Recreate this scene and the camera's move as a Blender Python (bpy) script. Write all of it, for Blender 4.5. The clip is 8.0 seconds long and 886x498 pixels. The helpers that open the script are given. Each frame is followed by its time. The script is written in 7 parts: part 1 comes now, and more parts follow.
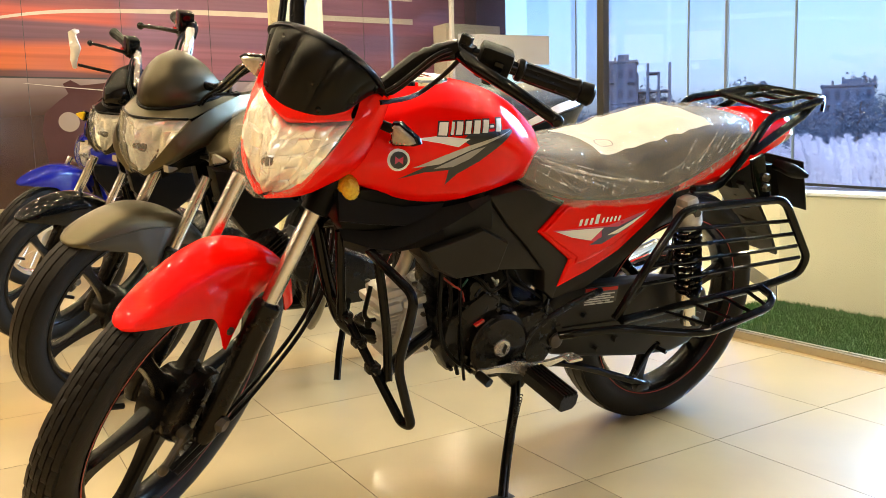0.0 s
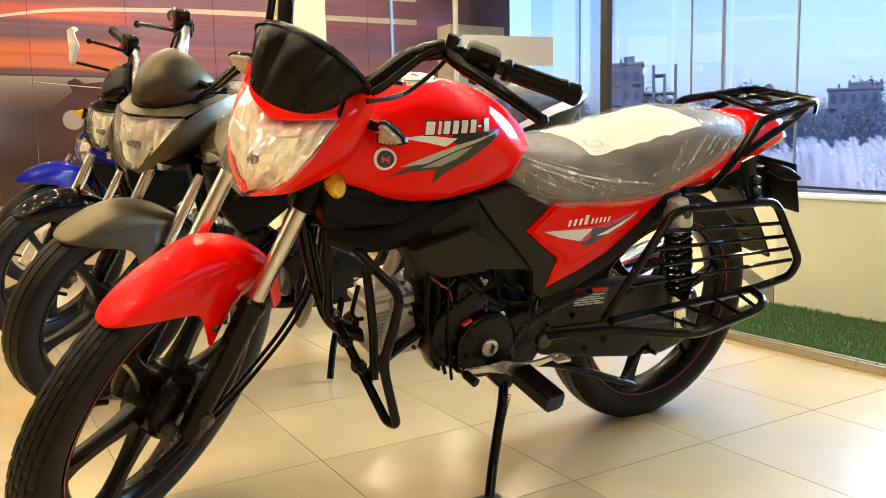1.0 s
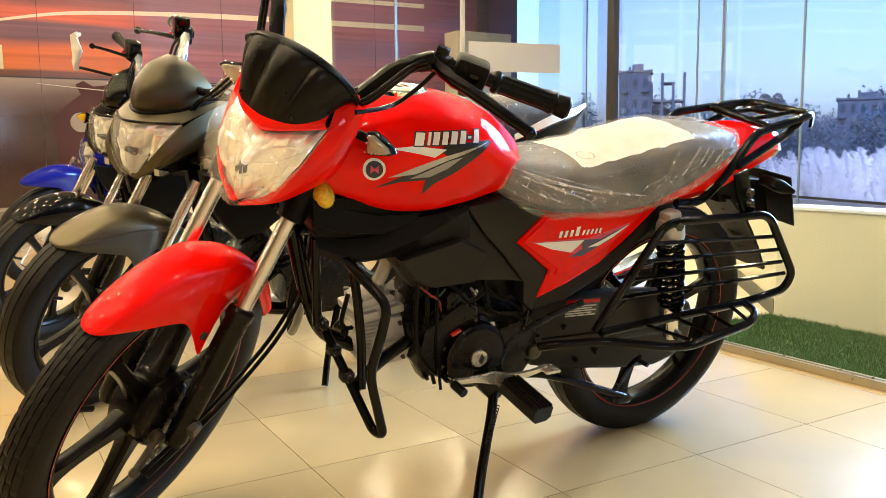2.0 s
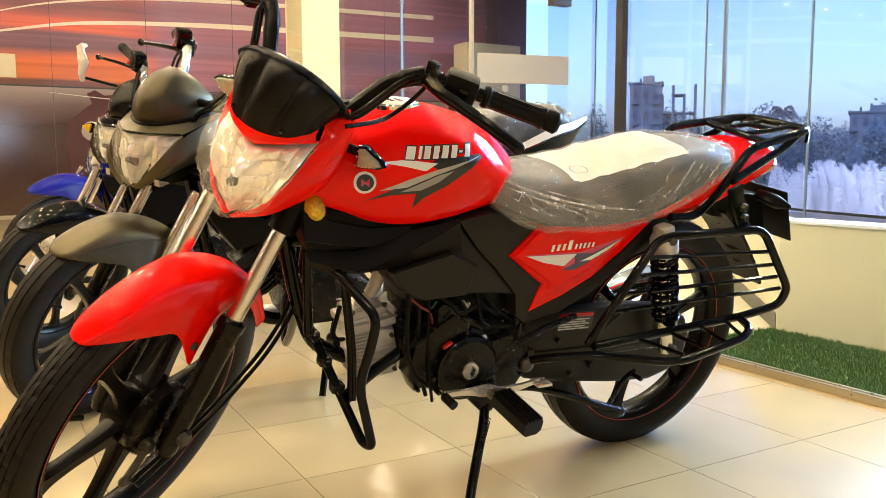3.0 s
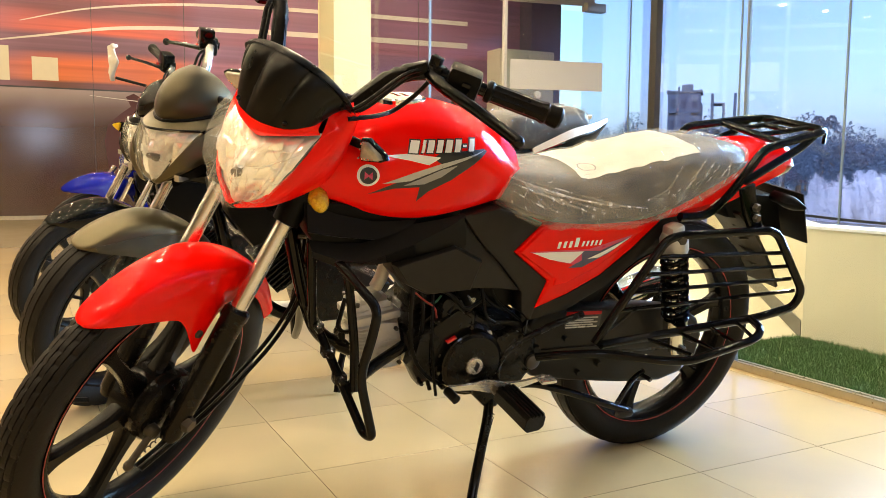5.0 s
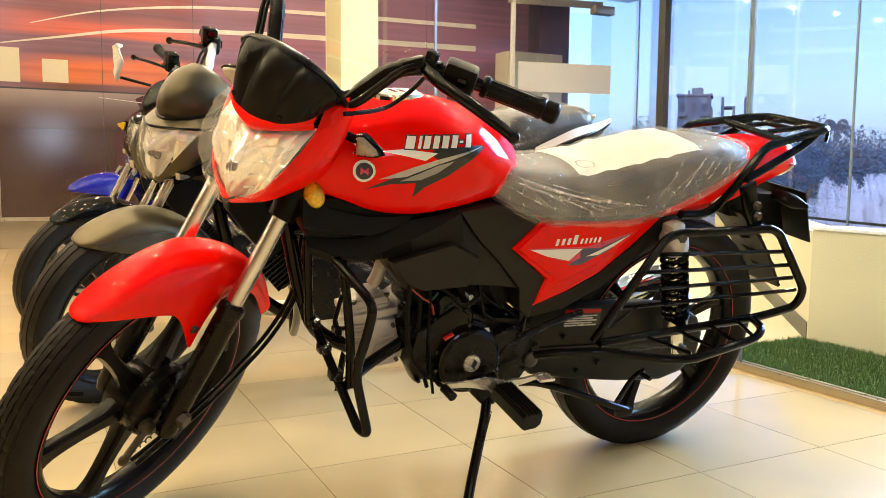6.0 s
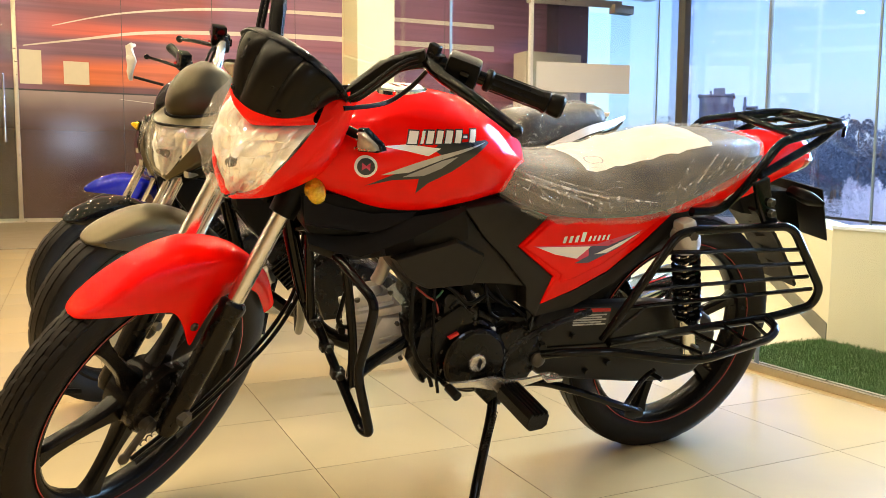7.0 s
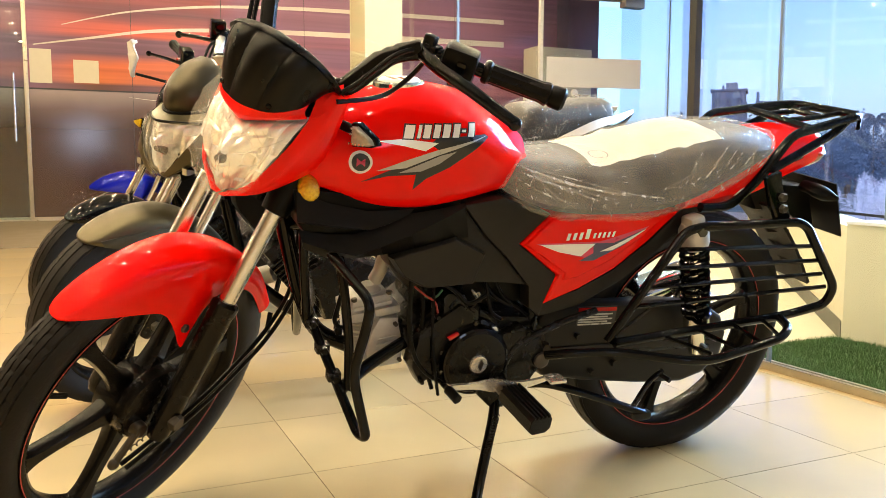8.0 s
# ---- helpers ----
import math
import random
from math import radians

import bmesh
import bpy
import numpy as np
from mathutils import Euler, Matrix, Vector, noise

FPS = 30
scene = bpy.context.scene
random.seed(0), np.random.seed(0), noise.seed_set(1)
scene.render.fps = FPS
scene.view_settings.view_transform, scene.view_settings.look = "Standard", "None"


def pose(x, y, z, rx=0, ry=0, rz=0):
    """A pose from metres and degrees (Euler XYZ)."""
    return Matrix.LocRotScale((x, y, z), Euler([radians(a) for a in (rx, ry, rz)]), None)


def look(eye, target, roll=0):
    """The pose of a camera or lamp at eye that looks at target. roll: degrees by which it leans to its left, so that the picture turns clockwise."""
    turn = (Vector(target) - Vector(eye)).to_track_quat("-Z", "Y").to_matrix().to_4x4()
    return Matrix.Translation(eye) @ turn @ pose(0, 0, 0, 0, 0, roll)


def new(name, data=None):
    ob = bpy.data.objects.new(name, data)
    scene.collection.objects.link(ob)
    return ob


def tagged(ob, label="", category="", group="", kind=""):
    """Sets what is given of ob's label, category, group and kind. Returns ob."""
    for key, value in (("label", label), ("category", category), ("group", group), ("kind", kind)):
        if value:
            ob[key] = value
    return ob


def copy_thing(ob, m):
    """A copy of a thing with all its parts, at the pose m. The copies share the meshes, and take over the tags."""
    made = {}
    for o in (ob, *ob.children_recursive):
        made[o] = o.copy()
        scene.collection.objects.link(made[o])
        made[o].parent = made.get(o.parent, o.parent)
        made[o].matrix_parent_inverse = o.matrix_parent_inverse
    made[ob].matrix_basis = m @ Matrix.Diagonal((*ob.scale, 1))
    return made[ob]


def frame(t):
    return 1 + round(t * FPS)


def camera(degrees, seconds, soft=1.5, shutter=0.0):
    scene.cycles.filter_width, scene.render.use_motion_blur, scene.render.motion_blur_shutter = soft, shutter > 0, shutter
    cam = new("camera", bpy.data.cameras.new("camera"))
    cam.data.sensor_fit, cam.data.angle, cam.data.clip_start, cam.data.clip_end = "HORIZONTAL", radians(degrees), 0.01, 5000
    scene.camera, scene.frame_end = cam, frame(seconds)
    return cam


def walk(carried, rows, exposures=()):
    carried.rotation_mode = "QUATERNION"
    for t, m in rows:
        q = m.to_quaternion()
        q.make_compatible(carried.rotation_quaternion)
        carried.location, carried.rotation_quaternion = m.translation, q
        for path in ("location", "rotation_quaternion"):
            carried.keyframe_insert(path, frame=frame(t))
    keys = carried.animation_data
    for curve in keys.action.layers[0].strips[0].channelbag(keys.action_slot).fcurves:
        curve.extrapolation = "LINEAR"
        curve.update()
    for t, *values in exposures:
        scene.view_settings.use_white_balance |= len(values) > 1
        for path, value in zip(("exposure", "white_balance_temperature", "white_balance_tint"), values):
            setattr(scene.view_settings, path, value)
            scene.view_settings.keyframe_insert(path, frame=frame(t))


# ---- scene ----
from mathutils.bvhtree import BVHTree

cam = camera(57.8, 8.0, soft=0.5)
EXPOSURE = 1.62
PATH = [
    (0, (-0.673, -2.025, 0.701), (0.351, -0.326, 0.447), -1.6),
    (0.5, (-0.66, -2.037, 0.699), (0.358, -0.334, 0.448), -1.4),
    (1, (-0.647, -2.043, 0.698), (0.368, -0.338, 0.446), -1.2),
    (2.5, (-0.607, -2.074, 0.712), (0.385, -0.352, 0.486), -0.3),
    (3, (-0.594, -2.086, 0.713), (0.388, -0.357, 0.5), -0.2),
    (3.5, (-0.579, -2.096, 0.709), (0.388, -0.358, 0.498), -0.3),
    (4, (-0.57, -2.11, 0.707), (0.379, -0.362, 0.496), 0.1),
    (4.5, (-0.56, -2.118, 0.699), (0.362, -0.355, 0.496), 0.3),
    (6, (-0.527, -2.131, 0.677), (0.361, -0.349, 0.489), 0.5),
    (6.5, (-0.512, -2.128, 0.672), (0.349, -0.333, 0.486), 0.5),
    (7, (-0.49, -2.122, 0.667), (0.354, -0.318, 0.482), 0.4),
    (7.5, (-0.468, -2.108, 0.665), (0.364, -0.299, 0.477), 0.3),
    (8, (-0.449, -2.089, 0.665), (0.368, -0.274, 0.472), 0.1),
]
walk(cam, [(t, look(eye, target, roll)) for t, eye, target, roll in PATH], [(0.0, EXPOSURE + 0.03), (4.0, EXPOSURE + 0.05), (8.0, EXPOSURE + 0.15)])

# light levels
SKY = 0.125
GLOW = 121.0
DAYLIGHT = 205.0

# ---- world, daylight and exposure ----
world = bpy.data.worlds.new("overcast_dusk")
scene.world = world
world.use_nodes = True
wn = world.node_tree
sky = wn.nodes.new("ShaderNodeTexSky")
sky.sky_type, sky.sun_disc = 'NISHITA', False
sky.sun_elevation, sky.sun_rotation = radians(26), radians(230)
sky.air_density, sky.dust_density, sky.ozone_density = 1.0, 2.6, 4.0
wn.links.new(sky.outputs[0], wn.nodes["Background"].inputs[0])
wn.nodes["Background"].inputs[1].default_value = SKY
sun_data = bpy.data.lights.new("sun", "SUN")
sun_data.energy, sun_data.angle, sun_data.color = 1.9, radians(25), (0.86, 0.94, 1.0)
sun = new("sun", sun_data)
sun.matrix_basis = look((0, 0, 60), (30.6, 25.7, 40))


# area lamp added at the windows, out of view, to boost the sky's light
day = bpy.data.lights.new("added_window_daylight", "AREA")
day.shape, day.size, day.size_y, day.energy, day.color = "RECTANGLE", 1.6, 2.6, DAYLIGHT, (0.46, 0.71, 1.0)
day_lamp = new("added_window_daylight", day)
day_lamp.matrix_basis = look((4.28, -0.25, 1.90), (0.7, -0.9, 1.90))


# ---- materials ----
def material(name, colour, rough=0.5, metal=0.0, vary=0.12, scale=30.0, bump=0.0, bump_scale=200.0, coat=0.0, rough_vary=0.08, spec=0.5, stretch=(1, 1, 1), islands=False, coat_ior=1.5, coat_rough=0.04):
    """A painted, moulded or cast surface: base colour broken up at two scales, roughness and fine relief."""
    mat = bpy.data.materials.new(name)
    mat.use_nodes = True
    nt = mat.node_tree
    n, l = nt.nodes, nt.links
    b = n["Principled BSDF"]
    tc = n.new("ShaderNodeTexCoord")
    mp = n.new("ShaderNodeMapping")
    mp.inputs["Scale"].default_value = stretch
    l.new(tc.outputs["Object"], mp.inputs["Vector"])
    big = n.new("ShaderNodeTexNoise")
    big.inputs["Scale"].default_value, big.inputs["Detail"].default_value = scale * 0.15, 3
    fine = n.new("ShaderNodeTexNoise")
    fine.inputs["Scale"].default_value, fine.inputs["Detail"].default_value = scale, 6
    add = n.new("ShaderNodeMath")
    add.operation = "ADD"
    for t in (big, fine):
        l.new(mp.outputs[0], t.inputs["Vector"])
    l.new(big.outputs[0], add.inputs[0]), l.new(fine.outputs[0], add.inputs[1])
    total = add.outputs[0]
    if islands:
        info = n.new("ShaderNodeObjectInfo")
        more = n.new("ShaderNodeMath")
        more.operation = "MULTIPLY_ADD"
        more.inputs[1].default_value = 0.5
        l.new(info.outputs["Random"], more.inputs[0]), l.new(total, more.inputs[2])
        total = more.outputs[0]
    ramp = n.new("ShaderNodeValToRGB")
    ramp.color_ramp.elements[0].position, ramp.color_ramp.elements[1].position = 0.25, 0.8
    ramp.color_ramp.elements[0].color = (*[c * (1 - vary) for c in colour], 1)
    ramp.color_ramp.elements[1].color = (*[min(1, c * (1 + vary)) for c in colour], 1)
    half = n.new("ShaderNodeMath")
    half.operation = "MULTIPLY"
    half.inputs[1].default_value = 0.5
    l.new(total, half.inputs[0]), l.new(half.outputs[0], ramp.inputs[0])
    l.new(ramp.outputs[0], b.inputs["Base Color"])
    rr = n.new("ShaderNodeMapRange")
    rr.inputs["To Min"].default_value, rr.inputs["To Max"].default_value = max(0.02, rough - rough_vary), min(1, rough + rough_vary)
    l.new(fine.outputs[0], rr.inputs["Value"]), l.new(rr.outputs[0], b.inputs["Roughness"])
    b.inputs["Metallic"].default_value = metal
    b.inputs["Specular IOR Level"].default_value = spec
    b.inputs["Coat Weight"].default_value, b.inputs["Coat Roughness"].default_value = coat, coat_rough
    b.inputs["Coat IOR"].default_value = coat_ior
    if bump:
        bn = n.new("ShaderNodeTexNoise")
        bn.inputs["Scale"].default_value, bn.inputs["Detail"].default_value = bump_scale, 4
        l.new(mp.outputs[0], bn.inputs["Vector"])
        bp = n.new("ShaderNodeBump")
        bp.inputs["Strength"].default_value, bp.inputs["Distance"].default_value = bump, 0.002
        l.new(bn.outputs[0], bp.inputs["Height"]), l.new(bp.outputs[0], b.inputs["Normal"])
    return mat


def clear(name, tint, share, rough=0.08, bump=0.0, bump_scale=60.0, streak=(1, 1, 1), low=0.35, high=0.75):
    """Thin clear plastic: lets most light straight through, with glossy creases and milky streaks."""
    mat = bpy.data.materials.new(name)
    mat.use_nodes = True
    nt = mat.node_tree
    n, l = nt.nodes, nt.links
    b = n["Principled BSDF"]
    b.inputs["Base Color"].default_value, b.inputs["Roughness"].default_value = (*tint, 1), rough
    tr = n.new("ShaderNodeBsdfTransparent")
    mix = n.new("ShaderNodeMixShader")
    tc, mp, noise_ = n.new("ShaderNodeTexCoord"), n.new("ShaderNodeMapping"), n.new("ShaderNodeTexNoise")
    mp.inputs["Scale"].default_value = streak
    noise_.inputs["Scale"].default_value, noise_.inputs["Detail"].default_value, noise_.inputs["Distortion"].default_value = bump_scale, 5, 0.8
    l.new(tc.outputs["Object"], mp.inputs[0]), l.new(mp.outputs[0], noise_.inputs["Vector"])
    rg = n.new("ShaderNodeMapRange")
    rg.inputs["From Min"].default_value, rg.inputs["From Max"].default_value = low, high
    rg.inputs["To Min"].default_value, rg.inputs["To Max"].default_value = share * 0.35, min(1.0, share * 1.8)
    l.new(noise_.outputs[0], rg.inputs["Value"]), l.new(rg.outputs[0], mix.inputs[0])
    if bump:
        bp = n.new("ShaderNodeBump")
        bp.inputs["Strength"].default_value, bp.inputs["Distance"].default_value = bump, 0.004
        l.new(noise_.outputs[0], bp.inputs["Height"]), l.new(bp.outputs[0], b.inputs["Normal"])
    l.new(tr.outputs[0], mix.inputs[1]), l.new(b.outputs[0], mix.inputs[2])
    l.new(mix.outputs[0], n["Material Output"].inputs["Surface"])
    return mat


def film_material(name, tint, haze, crease, scale, width=0.026):
    """Loose clear film: an even thin haze, and bright crease lines that run in all directions."""
    mat = clear(name, tint, haze, 0.12, 0.5, scale * 0.35, low=0.25, high=0.8)
    nt = mat.node_tree
    n, l = nt.nodes, nt.links
    b, mix = n["Principled BSDF"], n["Mix Shader"]
    tc = n["Texture Coordinate"]
    lines = None
    for k, (turn, st) in enumerate((((0.3, radians(34), 0.1), (16.0, 1.0, 1.0)), ((0.2, radians(66), 0.2), (14.0, 1.0, 1.0)), ((0.1, radians(-14), 0.35), (18.0, 1.0, 1.0)))):
        mp, nz, mr = n.new("ShaderNodeMapping"), n.new("ShaderNodeTexNoise"), n.new("ShaderNodeMapRange")
        sub, ab = n.new("ShaderNodeMath"), n.new("ShaderNodeMath")
        sub.operation, ab.operation = "SUBTRACT", "ABSOLUTE"
        sub.inputs[1].default_value = 0.5
        mp.vector_type = "TEXTURE"
        mp.inputs["Rotation"].default_value, mp.inputs["Scale"].default_value = turn, st
        nz.inputs["Scale"].default_value, nz.inputs["Detail"].default_value, nz.inputs["Distortion"].default_value = scale * (1 + 0.4 * k), 0.4, 0.12
        mr.inputs["From Min"].default_value, mr.inputs["From Max"].default_value = 0.0, width
        mr.inputs["To Min"].default_value, mr.inputs["To Max"].default_value = crease, 0.0
        l.new(tc.outputs["Object"], mp.inputs[0]), l.new(mp.outputs[0], nz.inputs["Vector"]), l.new(nz.outputs[0], sub.inputs[0])
        l.new(sub.outputs[0], ab.inputs[0]), l.new(ab.outputs[0], mr.inputs["Value"])
        if lines is None:
            lines = mr.outputs[0]
        else:
            mx = n.new("ShaderNodeMath")
            mx.operation = "MAXIMUM"
            l.new(lines, mx.inputs[0]), l.new(mr.outputs[0], mx.inputs[1])
            lines = mx.outputs[0]
    patch, pr, pm = n.new("ShaderNodeTexNoise"), n.new("ShaderNodeMapRange"), n.new("ShaderNodeMath")
    patch.inputs["Scale"].default_value = scale * 0.2
    pr.inputs["From Min"].default_value, pr.inputs["From Max"].default_value = 0.36, 0.64
    pm.operation = "MULTIPLY"
    l.new(tc.outputs["Object"], patch.inputs["Vector"]), l.new(patch.outputs[0], pr.inputs["Value"])
    l.new(lines, pm.inputs[0]), l.new(pr.outputs[0], pm.inputs[1])
    lines = pm.outputs[0]
    old = mix.inputs[0].links[0].from_socket
    top = n.new("ShaderNodeMath")
    top.operation = "MAXIMUM"
    l.new(old, top.inputs[0]), l.new(lines, top.inputs[1]), l.new(top.outputs[0], mix.inputs[0])
    bp = n["Bump"]
    l.new(lines, bp.inputs["Height"])
    return mat


def glowing(name, colour, strength):
    mat = bpy.data.materials.new(name)
    mat.use_nodes = True
    b = mat.node_tree.nodes["Principled BSDF"]
    b.inputs["Base Color"].default_value = (0.8, 0.8, 0.8, 1)
    b.inputs["Emission Color"].default_value, b.inputs["Emission Strength"].default_value = (*colour, 1), strength
    return mat


def pane_glass(name, tint=(0.92, 0.97, 0.96)):
    """Flat glazing: straight through, with the mirror share that glass has."""
    mat = bpy.data.materials.new(name)
    mat.use_nodes = True
    nt = mat.node_tree
    n, l = nt.nodes, nt.links
    tr, gl, mix, fr = n.new("ShaderNodeBsdfTransparent"), n.new("ShaderNodeBsdfGlossy"), n.new("ShaderNodeMixShader"), n.new("ShaderNodeLayerWeight")
    tr.inputs[0].default_value, gl.inputs["Roughness"].default_value = (*tint, 1), 0.02
    fr.inputs["Blend"].default_value = 0.5
    pw, sc = n.new("ShaderNodeMath"), n.new("ShaderNodeMath")
    pw.operation, sc.operation = "POWER", "MULTIPLY_ADD"
    pw.inputs[1].default_value, sc.inputs[1].default_value, sc.inputs[2].default_value = 4.5, 0.9, 0.035
    l.new(fr.outputs["Facing"], pw.inputs[0]), l.new(pw.outputs[0], sc.inputs[0]), l.new(sc.outputs[0], mix.inputs[0]), l.new(tr.outputs[0], mix.inputs[1]), l.new(gl.outputs[0], mix.inputs[2])
    l.new(mix.outputs[0], n["Material Output"].inputs["Surface"])
    return mat


RED = material("red_lacquer", (0.84, 0.0040, 0.0016), 0.25, 0.0, 0.05, 40, coat=0.6, rough_vary=0.03, spec=0.0, coat_ior=1.42, coat_rough=0.012)
BLUE = material("blue_lacquer", (0.003, 0.006, 0.15), 0.2, 0.0, 0.08, 40, coat=0.8, coat_ior=1.4, coat_rough=0.01, spec=0.0)
BRONZE = material("bronze_grey_satin_paint", (0.088, 0.075, 0.043), 0.34, 0.75, 0.06, 40, rough_vary=0.01)
GLOSS_BLACK = material("black_lacquer", (0.002, 0.002, 0.002), 0.06, 0.0, 0.1, 40, coat=0.4, coat_ior=1.4, spec=0.1, rough_vary=0.02)
TUBE_BLACK = material("black_enamelled_tube", (0.002, 0.002, 0.002), 0.07, 0.0, 0.2, 60, bump=0.03, bump_scale=60, spec=0.20, rough_vary=0.03)
PLASTIC = material("black_grained_plastic", (0.0030, 0.0028, 0.0026), 0.32, 0.0, 0.2, 60, bump=0.12, bump_scale=700, spec=0.10)
PANEL_PLASTIC = material("dark_grey_moulded_plastic", (0.0140, 0.0122, 0.0102), 0.36, 0.0, 0.2, 60, bump=0.10, bump_scale=700, spec=0.21)
VISOR = material("black_satin_visor", (0.0040, 0.0037, 0.0034), 0.30, 0.0, 0.2, 30, bump=0.05, bump_scale=400, spec=0.38)
ENGINE_BLACK = material("black_engine_paint", (0.0045, 0.0040, 0.0036), 0.26, 0.0, 0.3, 50, bump=0.15, bump_scale=300, spec=0.20)
CASE_GREY = material("dusty_black_sheet", (0.0100, 0.0086, 0.0070), 0.38, 0.0, 0.4, 25, bump=0.08, bump_scale=300, spec=0.20)
RUBBER = material("tyre_rubber", (0.0090, 0.0076, 0.0062), 0.46, 0.0, 0.3, 50, bump=0.3, bump_scale=250, spec=0.14)
GRIP_RUBBER = material("soft_black_rubber", (0.0026, 0.0025, 0.0024), 0.30, 0.0, 0.2, 80, bump=0.2, bump_scale=500, spec=0.12)
RIM_BLACK = material("black_wheel_paint", (0.0040, 0.0036, 0.0032), 0.24, 0.0, 0.25, 50, bump=0.05, bump_scale=200, spec=0.14)
RED_LINE = material("red_rim_tape", (0.45, 0.03, 0.02), 0.4)
CHROME = material("chrome", (0.80, 0.78, 0.74), 0.10, 1.0, 0.06, 60, rough_vary=0.04)
FORK_METAL = material("ground_fork_steel", (0.66, 0.63, 0.57), 0.24, 1.0, 0.1, 40, rough_vary=0.06, stretch=(1, 1, 6))
ALLOY = material("cast_aluminium", (0.48, 0.46, 0.42), 0.45, 0.40, 0.2, 60, bump=0.35, bump_scale=350)
STEEL_DARK = material("dull_zinc_steel", (0.075, 0.066, 0.052), 0.42, 0.8, 0.3, 80)
SILVER_PAD = material("bare_alloy_pedal", (0.72, 0.70, 0.66), 0.24, 0.75, 0.05, 80)
SEAT_BLACK = material("black_seat_vinyl", (0.010, 0.0095, 0.009), 0.5, 0.0, 0.2, 60, bump=0.2, bump_scale=500)
NOTICE = material("cream_notice_paper", (0.58, 0.54, 0.43), 0.7, 0.0, 0.06, 12)
PAPER = material("cream_paper_sheet", (0.90, 0.86, 0.75), 0.7, 0.0, 0.05, 20)
AMBER = material("amber_lens", (1.0, 0.50, 0.012), 0.14, 0.55, 0.5, 180, bump=1.0, bump_scale=240, coat=1.0)
RED_LENS = material("red_lens", (0.5, 0.01, 0.01), 0.12, 0.0, 0.2, 120, bump=0.5, bump_scale=200, coat=1.0)
CLEAR_LENS = material("clear_ribbed_lens", (0.36, 0.34, 0.30), 0.14, 0.45, 0.35, 120, bump=0.9, bump_scale=140, coat=1.0)
REFLECTOR = material("faceted_reflector", (0.97, 0.94, 0.86), 0.10, 0.65, 0.06, 60, bump=0.30, bump_scale=110, rough_vary=0.05)
LENS = clear("clear_headlamp_lens", (0.85, 0.82, 0.74), 0.05, 0.05, 0.35, 28, low=0.4, high=0.7)
FILM = film_material("crumpled_clear_film", (0.96, 0.94, 0.88), 0.165, 0.22, 26.0)
GLOSS_FILM = film_material("glossy_seat_film", (0.95, 0.93, 0.87), 0.04, 0.45, 40.0, 0.012)
GLOSS_FILM.node_tree.nodes["Principled BSDF"].inputs["Roughness"].default_value = 0.06
FOLD = clear("sharp_film_fold", (0.97, 0.95, 0.90), 0.24, 0.15, 0.0, 60.0, low=0.3, high=0.8)
LAMP_FILM = film_material("glossy_lamp_film", (1.0, 0.97, 0.88), 0.10, 0.36, 44.0, 0.016)
LAMP_FILM.node_tree.nodes["Principled BSDF"].inputs["Roughness"].default_value = 0.05
SILVER_WRAP = material("silver_crumpled_wrap", (0.40, 0.39, 0.37), 0.16, 1.0, 0.5, 60, bump=1.0, bump_scale=140)
WIRE_GREEN = material("green_wire", (0.03, 0.12, 0.07), 0.4)
WIRE_RED = material("red_wire", (0.35, 0.03, 0.02), 0.4)
WHITE_PAINT = material("white_plastic", (0.72, 0.70, 0.66), 0.3, 0.0, 0.05, 40, coat=0.3)
DECAL_WHITE = material("white_foil", (0.78, 0.76, 0.72), 0.3, 0.0, 0.04, 60, coat=0.5)
DECAL_SILVER = material("silver_foil", (0.46, 0.45, 0.43), 0.3, 0.3, 0.25, 60, coat=0.5)
DECAL_BLACK = material("black_foil", (0.008, 0.008, 0.009), 0.3, 0.0, 0.1, 60, coat=0.15)
DECAL_NAVY = material("navy_foil", (0.035, 0.035, 0.10), 0.3, 0.0, 0.1, 60, coat=0.5)
DECAL_PINK = material("magenta_foil", (0.62, 0.03, 0.10), 0.3, 0.0, 0.1, 60, coat=0.5)
DECAL_GREY = material("grey_foil", (0.30, 0.29, 0.28), 0.4, 0.0, 0.1, 60)
TILE = material("polished_cream_tile", (0.385, 0.294, 0.148), 0.42, 0.0, 0.22, 5.0, rough_vary=0.12, islands=True, spec=0.3, coat=1.0, coat_ior=1.55, coat_rough=0.17)
GROUT = material("dark_grout", (0.20, 0.155, 0.10), 0.9, spec=0.05)
CREAM_WALL = material("cream_wall_paint", (0.65, 0.565, 0.40), 0.7, 0.0, 0.05, 8, bump=0.05, bump_scale=120)
YELLOW_WALL = material("pale_yellow_paint", (0.78, 0.70, 0.46), 0.65, 0.0, 0.04, 8, bump=0.05, bump_scale=120)
CEILING = material("taupe_ceiling_paint", (0.17, 0.155, 0.14), 0.8, 0.0, 0.04, 6)
GREY_FLOOR = material("grey_stone_floor", (0.150, 0.118, 0.070), 0.5, 0.0, 0.15, 6)
GREEN = material("artificial_turf", (0.030, 0.110, 0.010), 0.75, 0.0, 0.45, 160, bump=1.0, bump_scale=500)
RAIL_METAL = material("satin_steel_channel", (0.55, 0.50, 0.40), 0.3, 0.9, 0.1, 30)
SKIRTING = material("black_stone_skirting", (0.05, 0.045, 0.04), 0.4, 0.0, 0.3, 20)
DARK_COLUMN = material("charcoal_cladding", (0.032, 0.034, 0.040), 0.4, 0.0, 0.15, 10)
GLASS = pane_glass("clear_float_glass")
JOINT = material("grey_silicone_joint", (0.20, 0.26, 0.33), 0.5, 0.0, 0.1, 20)
FROST = material("frosted_band", (0.80, 0.76, 0.76), 0.6, 0.0, 0.03, 10)
